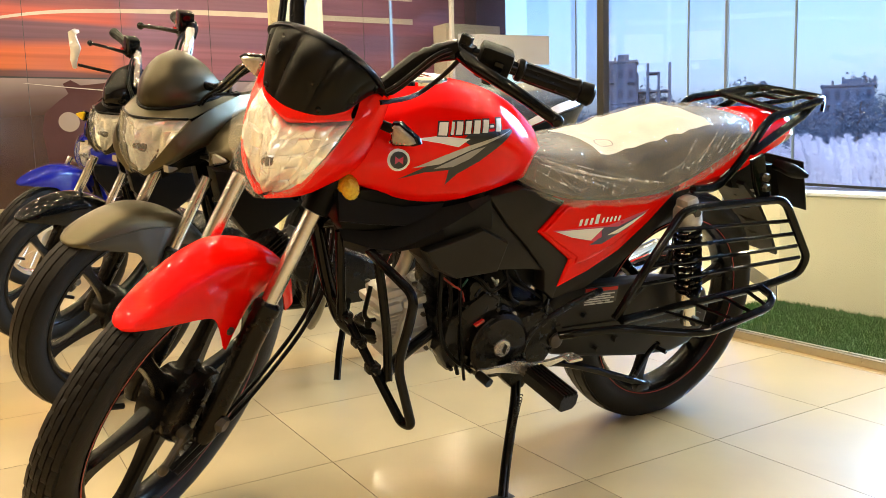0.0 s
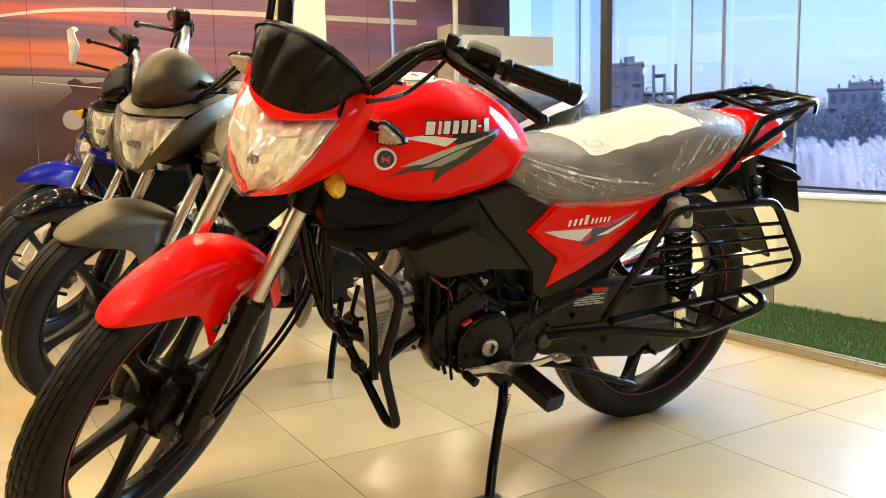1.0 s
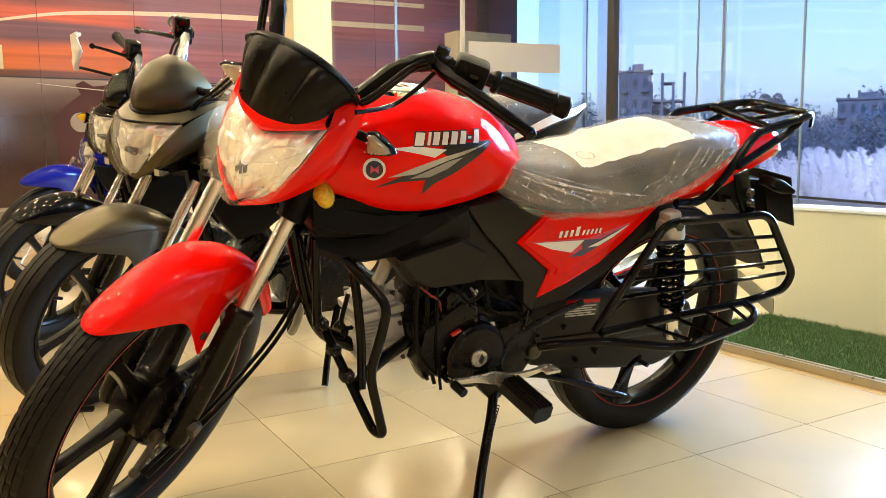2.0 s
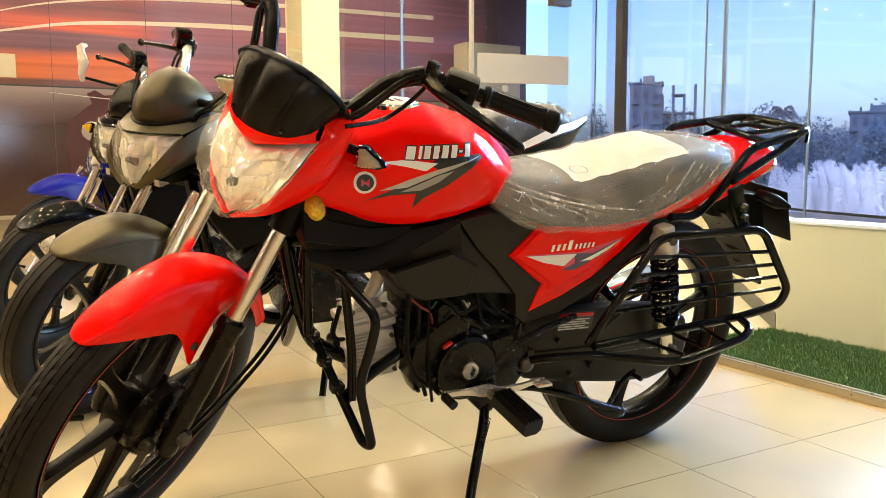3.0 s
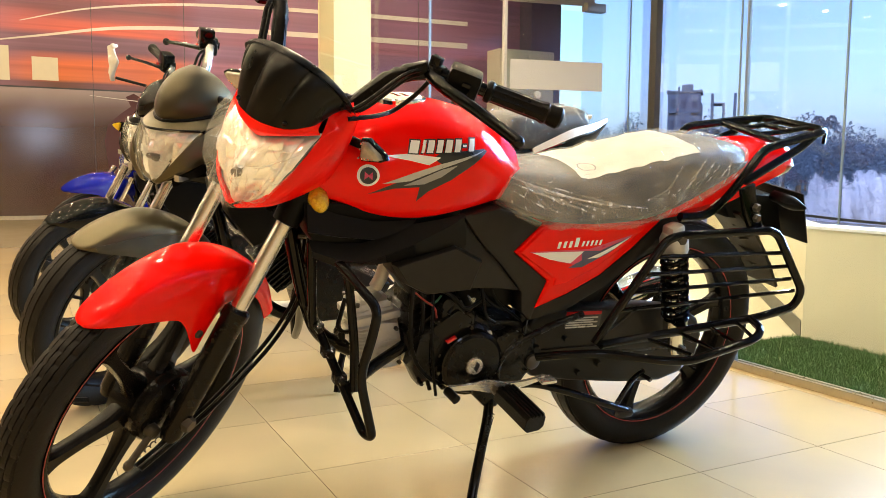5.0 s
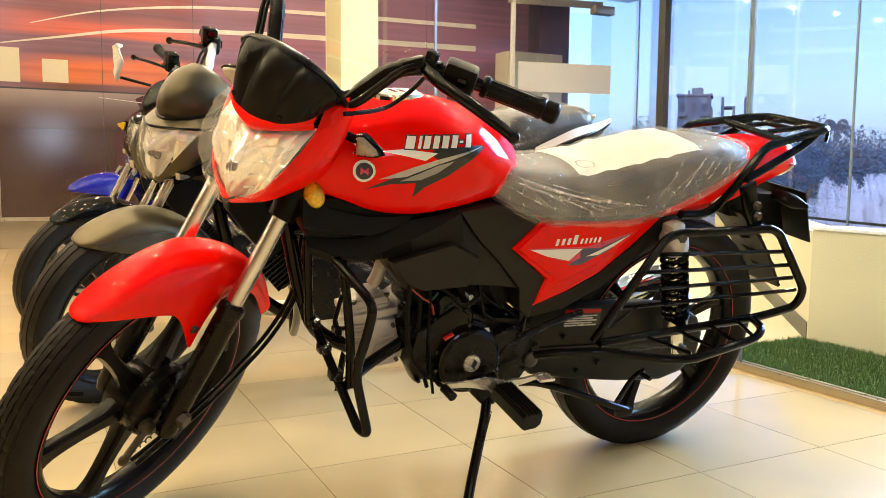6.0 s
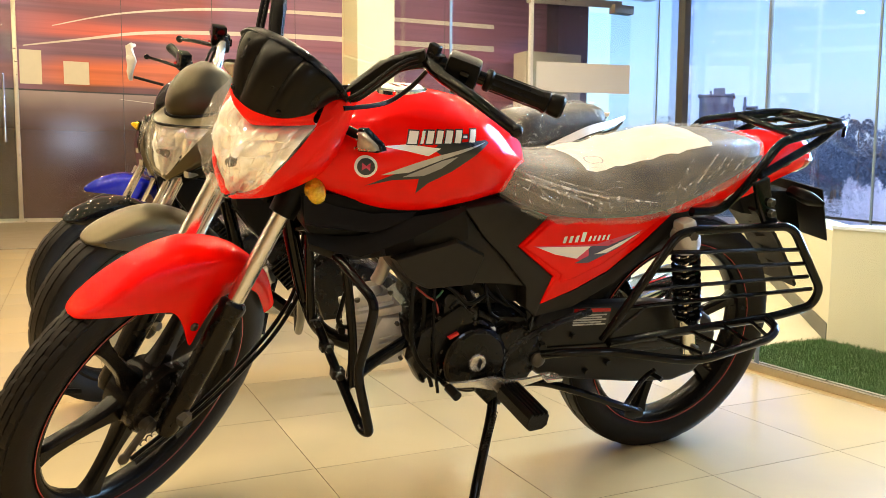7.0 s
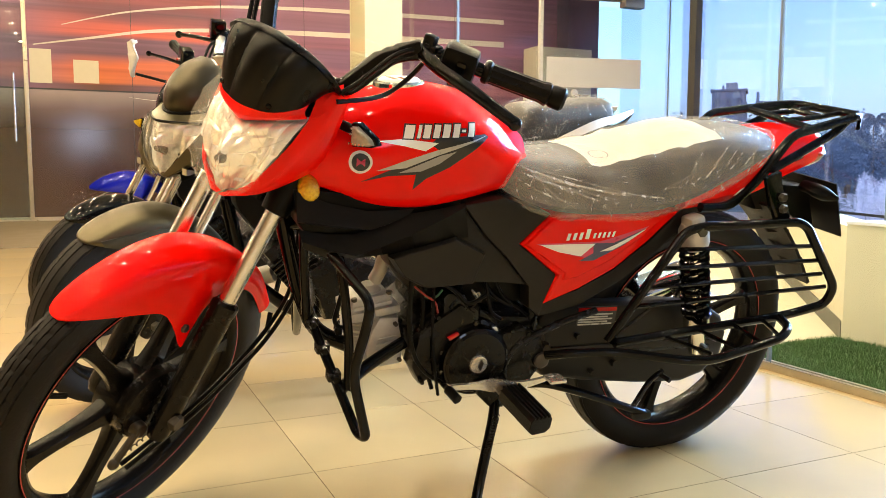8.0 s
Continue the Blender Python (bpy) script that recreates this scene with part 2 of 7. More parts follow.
EDGE = material("pale_glass_edge", (0.20, 0.25, 0.32), 0.5, 0.0, 0.1, 20, spec=0.2)
BEIGE_BOX = material("beige_laminate", (0.55, 0.50, 0.42), 0.5, 0.0, 0.06, 10)
LAMP_GLOW = glowing("downlight_glow", (1.0, 0.77, 0.46), GLOW)


# ---- modelling kit ----
def V(*a):
    return Vector(a)


def part(name, bm, mat, parent=None, label="", m=None, sharp=38):
    """Links a bmesh as one mesh object; m is applied to its points."""
    if m is not None:
        bm.transform(m)
        if m.to_3x3().determinant() < 0:
            bmesh.ops.reverse_faces(bm, faces=bm.faces)
    me = bpy.data.meshes.new(name)
    bm.to_mesh(me)
    bm.free()
    for p in me.polygons:
        p.use_smooth = True
    me.set_sharp_from_angle(angle=radians(sharp))
    me.materials.append(mat)
    ob = new(name, me)
    ob.parent = parent
    if label:
        ob["label"] = label
    return ob


def empty(name, m, label, category, group="", kind=""):
    ob = new(name)
    ob.matrix_basis = m
    ob.empty_display_size = 0.1
    return tagged(ob, label, category, group, kind)


def catmull(pts, n, closed=False):
    """n points to each span of a smooth curve through pts."""
    k, out = len(pts), []
    spans = k if closed else k - 1
    for i in range(spans):
        p = [pts[(i + j) % k] if closed else pts[min(max(i + j, 0), k - 1)] for j in (-1, 0, 1, 2)]
        for s in range(n):
            t = s / n
            out.append(0.5 * ((2 * p[1]) + (p[2] - p[0]) * t + (2 * p[0] - 5 * p[1] + 4 * p[2] - p[3]) * t * t + (3 * p[1] - p[0] - 3 * p[2] + p[3]) * t ** 3))
    if not closed:
        out.append(pts[-1].copy())
    return out


def quads(bm, rings, closed=True, caps=True):
    rows = [[bm.verts.new(p) for p in r] for r in rings]
    for a, b in zip(rows, rows[1:]):
        k = len(a)
        for i in range(k if closed else k - 1):
            j = (i + 1) % k
            bm.faces.new((a[i], a[j], b[j], b[i]))
    if caps and closed:
        bm.faces.new(rows[0][::-1]), bm.faces.new(rows[-1])
    return rows


def skin(rings, around=3, along=4, closed=True, caps=True, bm=None):
    """A smooth skin over rings of equally many points."""
    rings = [catmull([Vector(p) for p in r], around, closed) for r in rings]
    cols = [catmull(list(c), along) for c in zip(*rings)]
    bm = bm or bmesh.new()
    quads(bm, list(zip(*cols)), closed, caps)
    bmesh.ops.recalc_face_normals(bm, faces=bm.faces)
    return bm


def sheet(rows, around=3, along=3, thick=0.003):
    """A smooth open sheet through rows of points, with thickness."""
    bm = skin(rows, around, along, closed=False, caps=False)
    if thick:
        bmesh.ops.solidify(bm, geom=bm.faces[:], thickness=thick)
        bmesh.ops.recalc_face_normals(bm, faces=bm.faces)
    return bm


def rounded(points, bend):
    """A polyline with its corners turned into arcs."""
    pts = [Vector(p) for p in points]
    out = [pts[0]]
    for a, b, c in zip(pts, pts[1:], pts[2:]):
        u, v = (a - b), (c - b)
        r = min(bend, u.length * 0.45, v.length * 0.45)
        u, v = u.normalized() * r, v.normalized() * r
        for i in range(6):
            t = i / 5
            out.append(b + u * (1 - t) ** 2 + v * t * t)
    out.append(pts[-1])
    return out


def sweep(points, r, n=10, bend=0.03, bm=None, taper=None):
    """A round tube along a polyline."""
    pts = rounded(points, bend) if len(points) > 2 else [Vector(p) for p in points]
    bm = bm or bmesh.new()
    ahead = (pts[1] - pts[0]).normalized()
    side = ahead.orthogonal().normalized()
    rings = []
    for i, p in enumerate(pts):
        d = (pts[min(i + 1, len(pts) - 1)] - pts[max(i - 1, 0)]).normalized()
        side = (side - d * side.dot(d)).normalized()
        up = d.cross(side)
        rr = r if taper is None else r + (taper - r) * i / (len(pts) - 1)
        rings.append([p + (side * math.cos(2 * math.pi * k / n) + up * math.sin(2 * math.pi * k / n)) * rr for k in range(n)])
    quads(bm, rings)
    return bm


def lathe(profile, n=48, bm=None, centre=(0, 0, 0), axis="y", closed=False):
    """Revolves (radius, along) pairs about an axis through centre."""
    bm = bm or bmesh.new()
    c = Vector(centre)
    rings = []
    for i in range(n):
        a = 2 * math.pi * i / n
        ca, sa = math.cos(a), math.sin(a)
        row = []
        for r, y in profile:
            p = {"y": (r * ca, y, r * sa), "x": (y, r * ca, r * sa), "z": (r * ca, r * sa, y)}[axis]
            row.append(c + Vector(p))
        rings.append(row)
    rows = [[bm.verts.new(p) for p in r] for r in rings]
    k = len(profile)
    for i in range(n):
        a, b = rows[i], rows[(i + 1) % n]
        for j in range(k if closed else k - 1):
            q = (j + 1) % k
            bm.faces.new((a[j], a[q], b[q], b[j]))
    bmesh.ops.remove_doubles(bm, verts=bm.verts, dist=1e-6)
    bmesh.ops.recalc_face_normals(bm, faces=bm.faces)
    return bm


def slab(outline, y0, y1, bevel=0.004, bm=None, steps=2, slope=0.0):
    """A plate with an (x, z) outline between two y, outer edges rounded; slope pulls the outer face inwards."""
    bm = bm or bmesh.new()
    n = len(outline)
    cx, cz = sum(p[0] for p in outline) / n, sum(p[1] for p in outline) / n
    a = [bm.verts.new((x + (cx - x) * slope, y0, z + (cz - z) * slope)) for x, z in outline]
    b = [bm.verts.new((x, y1, z)) for x, z in outline]
    f = [bm.faces.new(a), bm.faces.new(b[::-1])]
    for i in range(n):
        f.append(bm.faces.new((a[i], b[i], b[(i + 1) % n], a[(i + 1) % n])))
    bmesh.ops.recalc_face_normals(bm, faces=f)
    if bevel:
        edges = [e for e in bm.edges if e.verts[0] in a and e.verts[1] in a]
        bmesh.ops.bevel(bm, geom=edges, offset=bevel, segments=steps, affect='EDGES', profile=0.6)
    bmesh.ops.triangulate(bm, faces=[q for q in bm.faces if len(q.verts) > 4])
    return bm


def block(a, b, bevel=0.004, bm=None, m=None):
    """A box between two corners with rounded edges."""
    bm2 = bmesh.new()
    bmesh.ops.create_cube(bm2, size=1)
    for v in bm2.verts:
        v.co = [x0 + (c + 0.5) * (x1 - x0) for c, x0, x1 in zip(v.co, a, b)]
    if bevel:
        bmesh.ops.bevel(bm2, geom=bm2.edges[:], offset=bevel, segments=2, affect='EDGES', profile=0.6)
    if m is not None:
        bm2.transform(m)
    if bm is None:
        return bm2
    me = bpy.data.meshes.new("joined")
    bm2.to_mesh(me)
    bm2.free()
    bm.from_mesh(me)
    bpy.data.meshes.remove(me)
    return bm


def ball(centre, size, bm=None, m=None, n=12):
    bm = bm or bmesh.new()
    made = bmesh.ops.create_uvsphere(bm, u_segments=n * 2, v_segments=n, radius=1)["verts"]
    for v in made:
        v.co = Vector([c * s for c, s in zip(v.co, size)])
        if m is not None:
            v.co = m @ v.co
        v.co += Vector(centre)
    return bm


def bolt(centre, r, depth, bm=None, axis="y"):
    return lathe([(0, 0), (r * 0.8, 0), (r, depth * 0.3), (r, depth), (0, depth)], 6, bm, centre, axis)


def decal(outline, tree, y_from, lift, cuts=2, flip=1):
    """A foil cut to an (x, z) outline and laid on the surface that tree holds, seen along y."""
    bm = bmesh.new()
    vs = [bm.verts.new((x, y_from, z)) for x, z in outline]
    bm.faces.new(vs)
    bmesh.ops.triangulate(bm, faces=bm.faces[:])
    for _ in range(cuts):
        bmesh.ops.subdivide_edges(bm, edges=bm.edges[:], cuts=1, use_grid_fill=True)
    for v in bm.verts:
        hit, normal, _, _ = tree.ray_cast(v.co, Vector((0, flip, 0)))
        if hit is None:
            hit, normal, _, _ = tree.find_nearest(v.co)
        v.co = hit - Vector((0, flip * lift, 0))
    bmesh.ops.recalc_face_normals(bm, faces=bm.faces)
    if sum(f.normal.y for f in bm.faces) * flip > 0:
        bmesh.ops.reverse_faces(bm, faces=bm.faces[:])
    return bm


def disc(cx, cz, r, n=24, r2=None):
    return [(cx + r * math.cos(2 * math.pi * i / n), cz + (r2 or r) * math.sin(2 * math.pi * i / n)) for i in range(n)]


def film_folds(tree, lines):
    """Narrow tapering folds that stand on a film: each is (start, end, sag, width), seen along a direction."""
    bm = bmesh.new()
    for a, b, sag, w, eye in lines:
        a, b, eye = Vector(a), Vector(b), Vector(eye)
        ahead = (b - a).normalized()
        across = ahead.cross(eye).normalized()
        rows = []
        for i in range(11):
            t = i / 10
            p = a.lerp(b, t) + across * sag * math.sin(math.pi * t) + across * 0.0005 * math.sin(9 * t + sag * 900)
            hit, nrm, _, _ = tree.ray_cast(p - eye * 0.5, eye)
            if hit is None:
                break
            ww = w * math.sin(math.pi * min(1.0, 0.08 + t * 0.92)) ** 0.7 + 0.0001
            lift = -eye * 0.0012
            rows.append([hit + lift - across * ww, hit + lift * (1 + w * 900), hit + lift + across * ww])
        if len(rows) > 3:
            quads(bm, rows, closed=False, caps=False)
    return bm


# ---- the showroom ----
def structure(name, bm, mat, label="", m=None, parent=None, sharp=38):
    ob = part(name, bm, mat, parent, "", m, sharp)
    return tagged(ob, label, "", "", "structure")


def wall_between(p, q, z0, z1, thick):
    """An upright slab from p to q in plan, its thickness laid to the right of the way."""
    p, q = Vector((*p, 0)), Vector((*q, 0))
    d = (q - p).normalized()
    n = Vector((d.y, -d.x, 0)) * thick
    bm = bmesh.new()
    vs = [bm.verts.new(v + Vector((0, 0, z))) for z in (z0, z1) for v in (p, q, q + n, p + n)]
    for f in ((0, 1, 2, 3), (4, 5, 6, 7), (0, 1, 5, 4), (1, 2, 6, 5), (2, 3, 7, 6), (3, 0, 4, 7)):
        bm.faces.new([vs[i] for i in f])
    bmesh.ops.recalc_face_normals(bm, faces=bm.faces)
    return bm


H = 3.9
GX = 1.66
floor = structure("floor", block((-14, -6, -0.12), (9.5, 10.2, -0.006), 0), GROUT, "cream polished tile floor with dark joints")
structure("floor_border", block((1.602, -6, -0.006), (1.640, 5.6, 0.0), 0), TILE, "beige border along the glass")
structure("floor_grey", block((-6, 5.75, -0.006), (GX, 10.0, -0.001), 0), GREY_FLOOR, "grey stone floor before the printed wall")
structure("floor_outer", block((1.69, -6, -0.006), (9.4, 10.0, -0.002), 0), CREAM_WALL, "cream floor beyond the glass")
structure("ceiling", block((-14, -6, H), (9.5, 10.2, H + 0.15), 0), CEILING, "dark taupe painted ceiling")
# unseen walls; their brown is chosen for the fill light it bounces
DEEP_WALL = material("unseen_wall_brown", (0.42, 0.31, 0.19), 0.7, 0.0, 0.06, 6)
structure("wall_back", block((-14, -6.15, 0), (5.0, -6.0, H), 0), DEEP_WALL, "unseen brown wall that closes the room")
display = empty("display_screen", pose(-0.25, -5.98, 1.72), "large lit bluish-white display screen on the back wall", "screen")
part("casing", block((-0.50, -0.02, -0.44), (0.50, 0.02, 0.44), 0.008), DARK_COLUMN, display)
part("panel", block((-0.46, 0.018, -0.40), (0.46, 0.024, 0.40), 0), glowing("display_glow", (0.62, 0.74, 1.0), 2.4), display, "glowing bluish-white panel")
structure("wall_left", block((-14.15, -6, 0), (-14.0, 10.2, H), 0), DEEP_WALL, "unseen brown wall that closes the room")

# pillar
structure("pillar", block((1.79, 4.50, 0), (2.13, 4.92, H), 0.006), YELLOW_WALL, "pale yellow painted pillar")

# glass partition with its floor channel
channel = block((1.640, -6, 0.0), (1.652, 4.5, 0.026), 0.002)
block((1.668, -6, 0.0), (1.680, 4.5, 0.026), 0.002, channel)
structure("floor_channel", channel, RAIL_METAL, "satin steel floor channel of the glass wall")
for y0, y1 in ((-6.0, -4.4), (-4.39, -2.50), (-2.49, -0.105), (-0.095, 2.38), (2.39, 4.49)):
    p = structure("window_partition", block((GX - 0.005, y0, 0.006), (GX + 0.005, y1, H), 0), GLASS, "clear frameless glass panel")
    p.visible_shadow = False
for y in (-2.495, -0.10, 2.385):
    structure("glass_joint", block((GX - 0.008, y - 0.007, 0.006), (GX + 0.008, y + 0.002, H), 0.002), EDGE, "pale joint between glass panels")

# turf strip, low wall and its bend
structure("turf_bed", block((1.684, -5.0, 0.0), (2.278, 0.15, 0.006), 0), GREEN, "green artificial turf strip")
structure("low_wall", wall_between((2.28, 0.12), (2.28, -6.0), 0.0, 0.462, -0.14), CREAM_WALL, "cream low wall under the windows")
structure("low_wall_cap", wall_between((2.272, 0.12), (2.272, -6.0), 0.462, 0.474, -0.16), FROST, "pale edge on the low wall")
structure("low_wall_bend", wall_between((5.6, 3.95), (2.28, 0.12), 0.0, 0.455, -0.14), CREAM_WALL, "cream low wall under the windows")
structure("skirting", wall_between((5.6, 3.95), (2.30, 0.13), 0.0, 0.075, 0.012), SKIRTING, "black stone skirting")

# outer glazing: posts, a dark column, panes and a low rail
# blue tint, partly standing in for the haze outdoors
BLUE_GLASS = pane_glass("blue_tinted_window_glass", (0.83, 0.82, 1.0))
GLAZE = [(2.6, -6.0), (3.75, -2.2), (4.42, 0.0), (5.10, 2.07), (5.98, 3.95), (6.62, 5.80), (7.37, 7.34), (8.45, 9.95)]
for a, b in zip(GLAZE, GLAZE[1:]):
    p = structure("window_pane", wall_between(a, b, 0.0, H, 0.01), BLUE_GLASS, "tall clear window pane")
    p.visible_shadow = False
    structure("window_rail", wall_between(a, b, 0.315, 0.335, 0.016), DARK_COLUMN, "thin dark horizontal window joint")
for a in GLAZE[1:]:
    if a[1] not in (5.80, 9.95):
        structure("window_post", block((a[0] - 0.008, a[1] - 0.008, 0), (a[0] + 0.008, a[1] + 0.008, H), 0.002), JOINT, "slim pale window joint")
structure("column_dark", block((6.46, 5.76, 0), (6.555, 5.88, H), 0.004), DARK_COLUMN, "charcoal clad column")

# glass door with its frosted band
structure("door_1", wall_between((5.60, 7.93), (7.10, 7.65), 0.02, 3.02, 0.012), GLASS, "frameless glass door").visible_shadow = False
structure("frosted_band", wall_between((5.66, 7.905), (7.10, 7.635), 1.87, 2.29, 0.004), FROST, "white frosted band on the glass door")
structure("door_header", wall_between((5.50, 7.95), (6.95, 7.68), 3.10, 3.20, 0.03), RAIL_METAL, "steel header rail over the glass door")
structure("door_clamp", block((6.78, 7.60, 3.02), (7.12, 7.74, 3.14), 0.006), RAIL_METAL, "steel door clamp")
structure("door_knob", lathe([(0, -0.03), (0.05, -0.03), (0.055, 0.0), (0.0, 0.0)], 24, None, (6.02, 7.74, 1.78)), DECAL_WHITE, "round white disc on the door")
structure("door_post", block((5.55, 7.90, 0), (5.60, 7.96, H), 0.003), FROST, "slim pale glass edge")

# printed wall
def print_material(name, rough, spec):
    """Printed foil of blurred night lights: long streaks in orange, red and violet."""
    mat = bpy.data.materials.new(name)
    mat.use_nodes = True
    nt = mat.node_tree
    n, l = nt.nodes, nt.links
    b = n["Principled BSDF"]
    b.inputs["Roughness"].default_value = rough
    b.inputs["Specular IOR Level"].default_value = spec
    tc, mp = n.new("ShaderNodeTexCoord"), n.new("ShaderNodeMapping")
    mp.inputs["Scale"].default_value = (0.10, 1.0, 1.0)
    mp.inputs["Rotation"].default_value = (0, radians(-1.2), 0)
    l.new(tc.outputs["Object"], mp.inputs[0])
    wob = n.new("ShaderNodeTexNoise")
    wob.inputs["Scale"].default_value, wob.inputs["Detail"].default_value = 2.2, 2
    l.new(mp.outputs[0], wob.inputs["Vector"])
    sep = n.new("ShaderNodeSeparateXYZ")
    l.new(mp.outputs[0], sep.inputs[0])
    h = n.new("ShaderNodeMath")
    h.operation = "MULTIPLY_ADD"
    h.inputs[1].default_value = 0.55
    l.new(wob.outputs[0], h.inputs[0]), l.new(sep.outputs["Z"], h.inputs[2])
    rg = n.new("ShaderNodeMapRange")
    rg.inputs["From Min"].default_value, rg.inputs["From Max"].default_value = 1.95, 3.55
    l.new(h.outputs[0], rg.inputs["Value"])
    ramp = n.new("ShaderNodeValToRGB")
    cr = ramp.color_ramp
    stops = [(0.0, (0.10, 0.045, 0.035)), (0.10, (0.13, 0.05, 0.035)), (0.14, (0.55, 0.14, 0.03)), (0.27, (0.60, 0.13, 0.03)), (0.34, (0.13, 0.055, 0.09)), (0.47, (0.16, 0.07, 0.11)),
             (0.53, (0.62, 0.10, 0.05)), (0.64, (0.50, 0.09, 0.06)), (0.72, (0.16, 0.05, 0.07)), (0.83, (0.30, 0.06, 0.05)), (1.0, (0.16, 0.05, 0.06))]
    cr.elements[0].position, cr.elements[0].color = stops[0][0], (*stops[0][1], 1)
    cr.elements[1].position, cr.elements[1].color = stops[-1][0], (*stops[-1][1], 1)
    for p, c in stops[1:-1]:
        e = cr.elements.new(p)
        e.color = (*c, 1)
    l.new(rg.outputs[0], ramp.inputs[0])
    # violet towards the ends, paler to stand in for reflections in the glass
    hue = n.new("ShaderNodeTexNoise")
    hue.inputs["Scale"].default_value = 0.35
    l.new(tc.outputs["Object"], hue.inputs["Vector"])
    hr = n.new("ShaderNodeMapRange")
    hr.inputs["From Min"].default_value, hr.inputs["From Max"].default_value, hr.inputs["To Max"].default_value = 0.45, 0.75, 0.75
    l.new(hue.outputs[0], hr.inputs["Value"])
    mix = n.new("ShaderNodeMix")
    mix.data_type = "RGBA"
    mix.inputs["B"].default_value = (0.235, 0.125, 0.22, 1)
    sx, xr, xl, mx, mx2 = n.new("ShaderNodeSeparateXYZ"), n.new("ShaderNodeMapRange"), n.new("ShaderNodeMapRange"), n.new("ShaderNodeMath"), n.new("ShaderNodeMath")
    xr.inputs["From Min"].default_value, xr.inputs["From Max"].default_value, xr.inputs["To Max"].default_value = 1.2, 1.7, 0.85
    xl.inputs["From Min"].default_value, xl.inputs["From Max"].default_value, xl.inputs["To Max"].default_value = -0.2, -1.0, 0.7
    mx.operation = mx2.operation = "MAXIMUM"
    l.new(tc.outputs["Object"], sx.inputs[0]), l.new(sx.outputs["X"], xr.inputs["Value"]), l.new(sx.outputs["X"], xl.inputs["Value"])
    l.new(xr.outputs[0], mx.inputs[0]), l.new(xl.outputs[0], mx.inputs[1]), l.new(mx.outputs[0], mx2.inputs[0]), l.new(hr.outputs[0], mx2.inputs[1])
    l.new(mx2.outputs[0], mix.inputs["Factor"]), l.new(ramp.outputs[0], mix.inputs["A"])
    # thin streaks
    st = n.new("ShaderNodeTexNoise")
    st.inputs["Scale"].default_value, st.inputs["Detail"].default_value = 9, 3
    mp2 = n.new("ShaderNodeMapping")
    mp2.inputs["Scale"].default_value = (0.03, 1, 2.2)
    l.new(tc.outputs["Object"], mp2.inputs[0]), l.new(mp2.outputs[0], st.inputs["Vector"])
    sr = n.new("ShaderNodeMapRange")
    sr.inputs["To Min"].default_value, sr.inputs["To Max"].default_value = 0.65, 1.35
    l.new(st.outputs[0], sr.inputs["Value"])
    mul = n.new("ShaderNodeMix")
    mul.data_type, mul.blend_type = "RGBA", "MULTIPLY"
    mul.inputs["Factor"].default_value = 1
    l.new(mix.outputs["Result"], mul.inputs["A"]), l.new(sr.outputs[0], mul.inputs["B"])
    l.new(mul.outputs["Result"], b.inputs["Base Color"])
    return mat


PRINT = print_material("printed_light_streaks", 0.28, 0.5)
GLOSS_PRINT = print_material("glossy_printed_light_streaks", 0.012, 0.5)


def fade_material():
    """Printed foil that runs from lilac grey at its top to dark brown."""
    mat = bpy.data.materials.new("printed_grey_to_brown")
    mat.use_nodes = True
    n, l = mat.node_tree.nodes, mat.node_tree.links
    b = n["Principled BSDF"]
    b.inputs["Roughness"].default_value = 0.14
    b.inputs["Specular IOR Level"].default_value = 1.0
    tc, sep, nz, ad, rg, ramp = n.new("ShaderNodeTexCoord"), n.new("ShaderNodeSeparateXYZ"), n.new("ShaderNodeTexNoise"), n.new("ShaderNodeMath"), n.new("ShaderNodeMapRange"), n.new("ShaderNodeValToRGB")
    nz.inputs["Scale"].default_value, nz.inputs["Detail"].default_value = 0.8, 3
    ad.operation, ad.inputs[1].default_value = "MULTIPLY_ADD", 0.25
    l.new(tc.outputs["Object"], sep.inputs[0]), l.new(tc.outputs["Object"], nz.inputs["Vector"])
    l.new(nz.outputs[0], ad.inputs[0]), l.new(sep.outputs["Z"], ad.inputs[2])
    rg.inputs["From Min"].default_value, rg.inputs["From Max"].default_value = 1.34, 1.90
    l.new(ad.outputs[0], rg.inputs["Value"]), l.new(rg.outputs[0], ramp.inputs[0]), l.new(ramp.outputs[0], b.inputs["Base Color"])
    cr = ramp.color_ramp
    cr.elements[0].color, cr.elements[1].color = (0.050, 0.022, 0.014, 1), (0.36, 0.30, 0.30, 1)
    e = cr.elements.new(0.45)
    e.color = (0.13, 0.088, 0.085, 1)
    return mat


LOWER_PRINT = fade_material()
PALE_LAMINATE = material("pale_grey_print", (0.32, 0.27, 0.24), 0.2, 0.0, 0.2, 3)
TRAIL_WHITE = material("white_light_trail_print", (0.62, 0.56, 0.52), 0.25, 0.0, 0.15, 3)
WY = 9.82
structure("wall_printed", block((-6, WY, 1.73), (3.8, WY + 0.15, H), 0), PRINT, "satin wall print of blurred night lights")
structure("wall_glossy", block((3.8, WY, 1.73), (7.65, WY + 0.15, H), 0), GLOSS_PRINT, "glossy wall print of blurred night lights")
structure("wall_lower", block((-6, WY, 0.0), (7.65, WY + 0.15, 1.73), 0), LOWER_PRINT, "dark maroon glossy wall panels")
structure("wall_side", block((-14, WY, 0.0), (-6.0, WY + 0.15, H), 0), DEEP_WALL, "unseen brown wall that closes the room")
structure("wall_line", block((-6, WY - 0.004, 1.725), (7.65, WY + 0.002, 1.745), 0), DARK_COLUMN, "thin dark line across the wall")


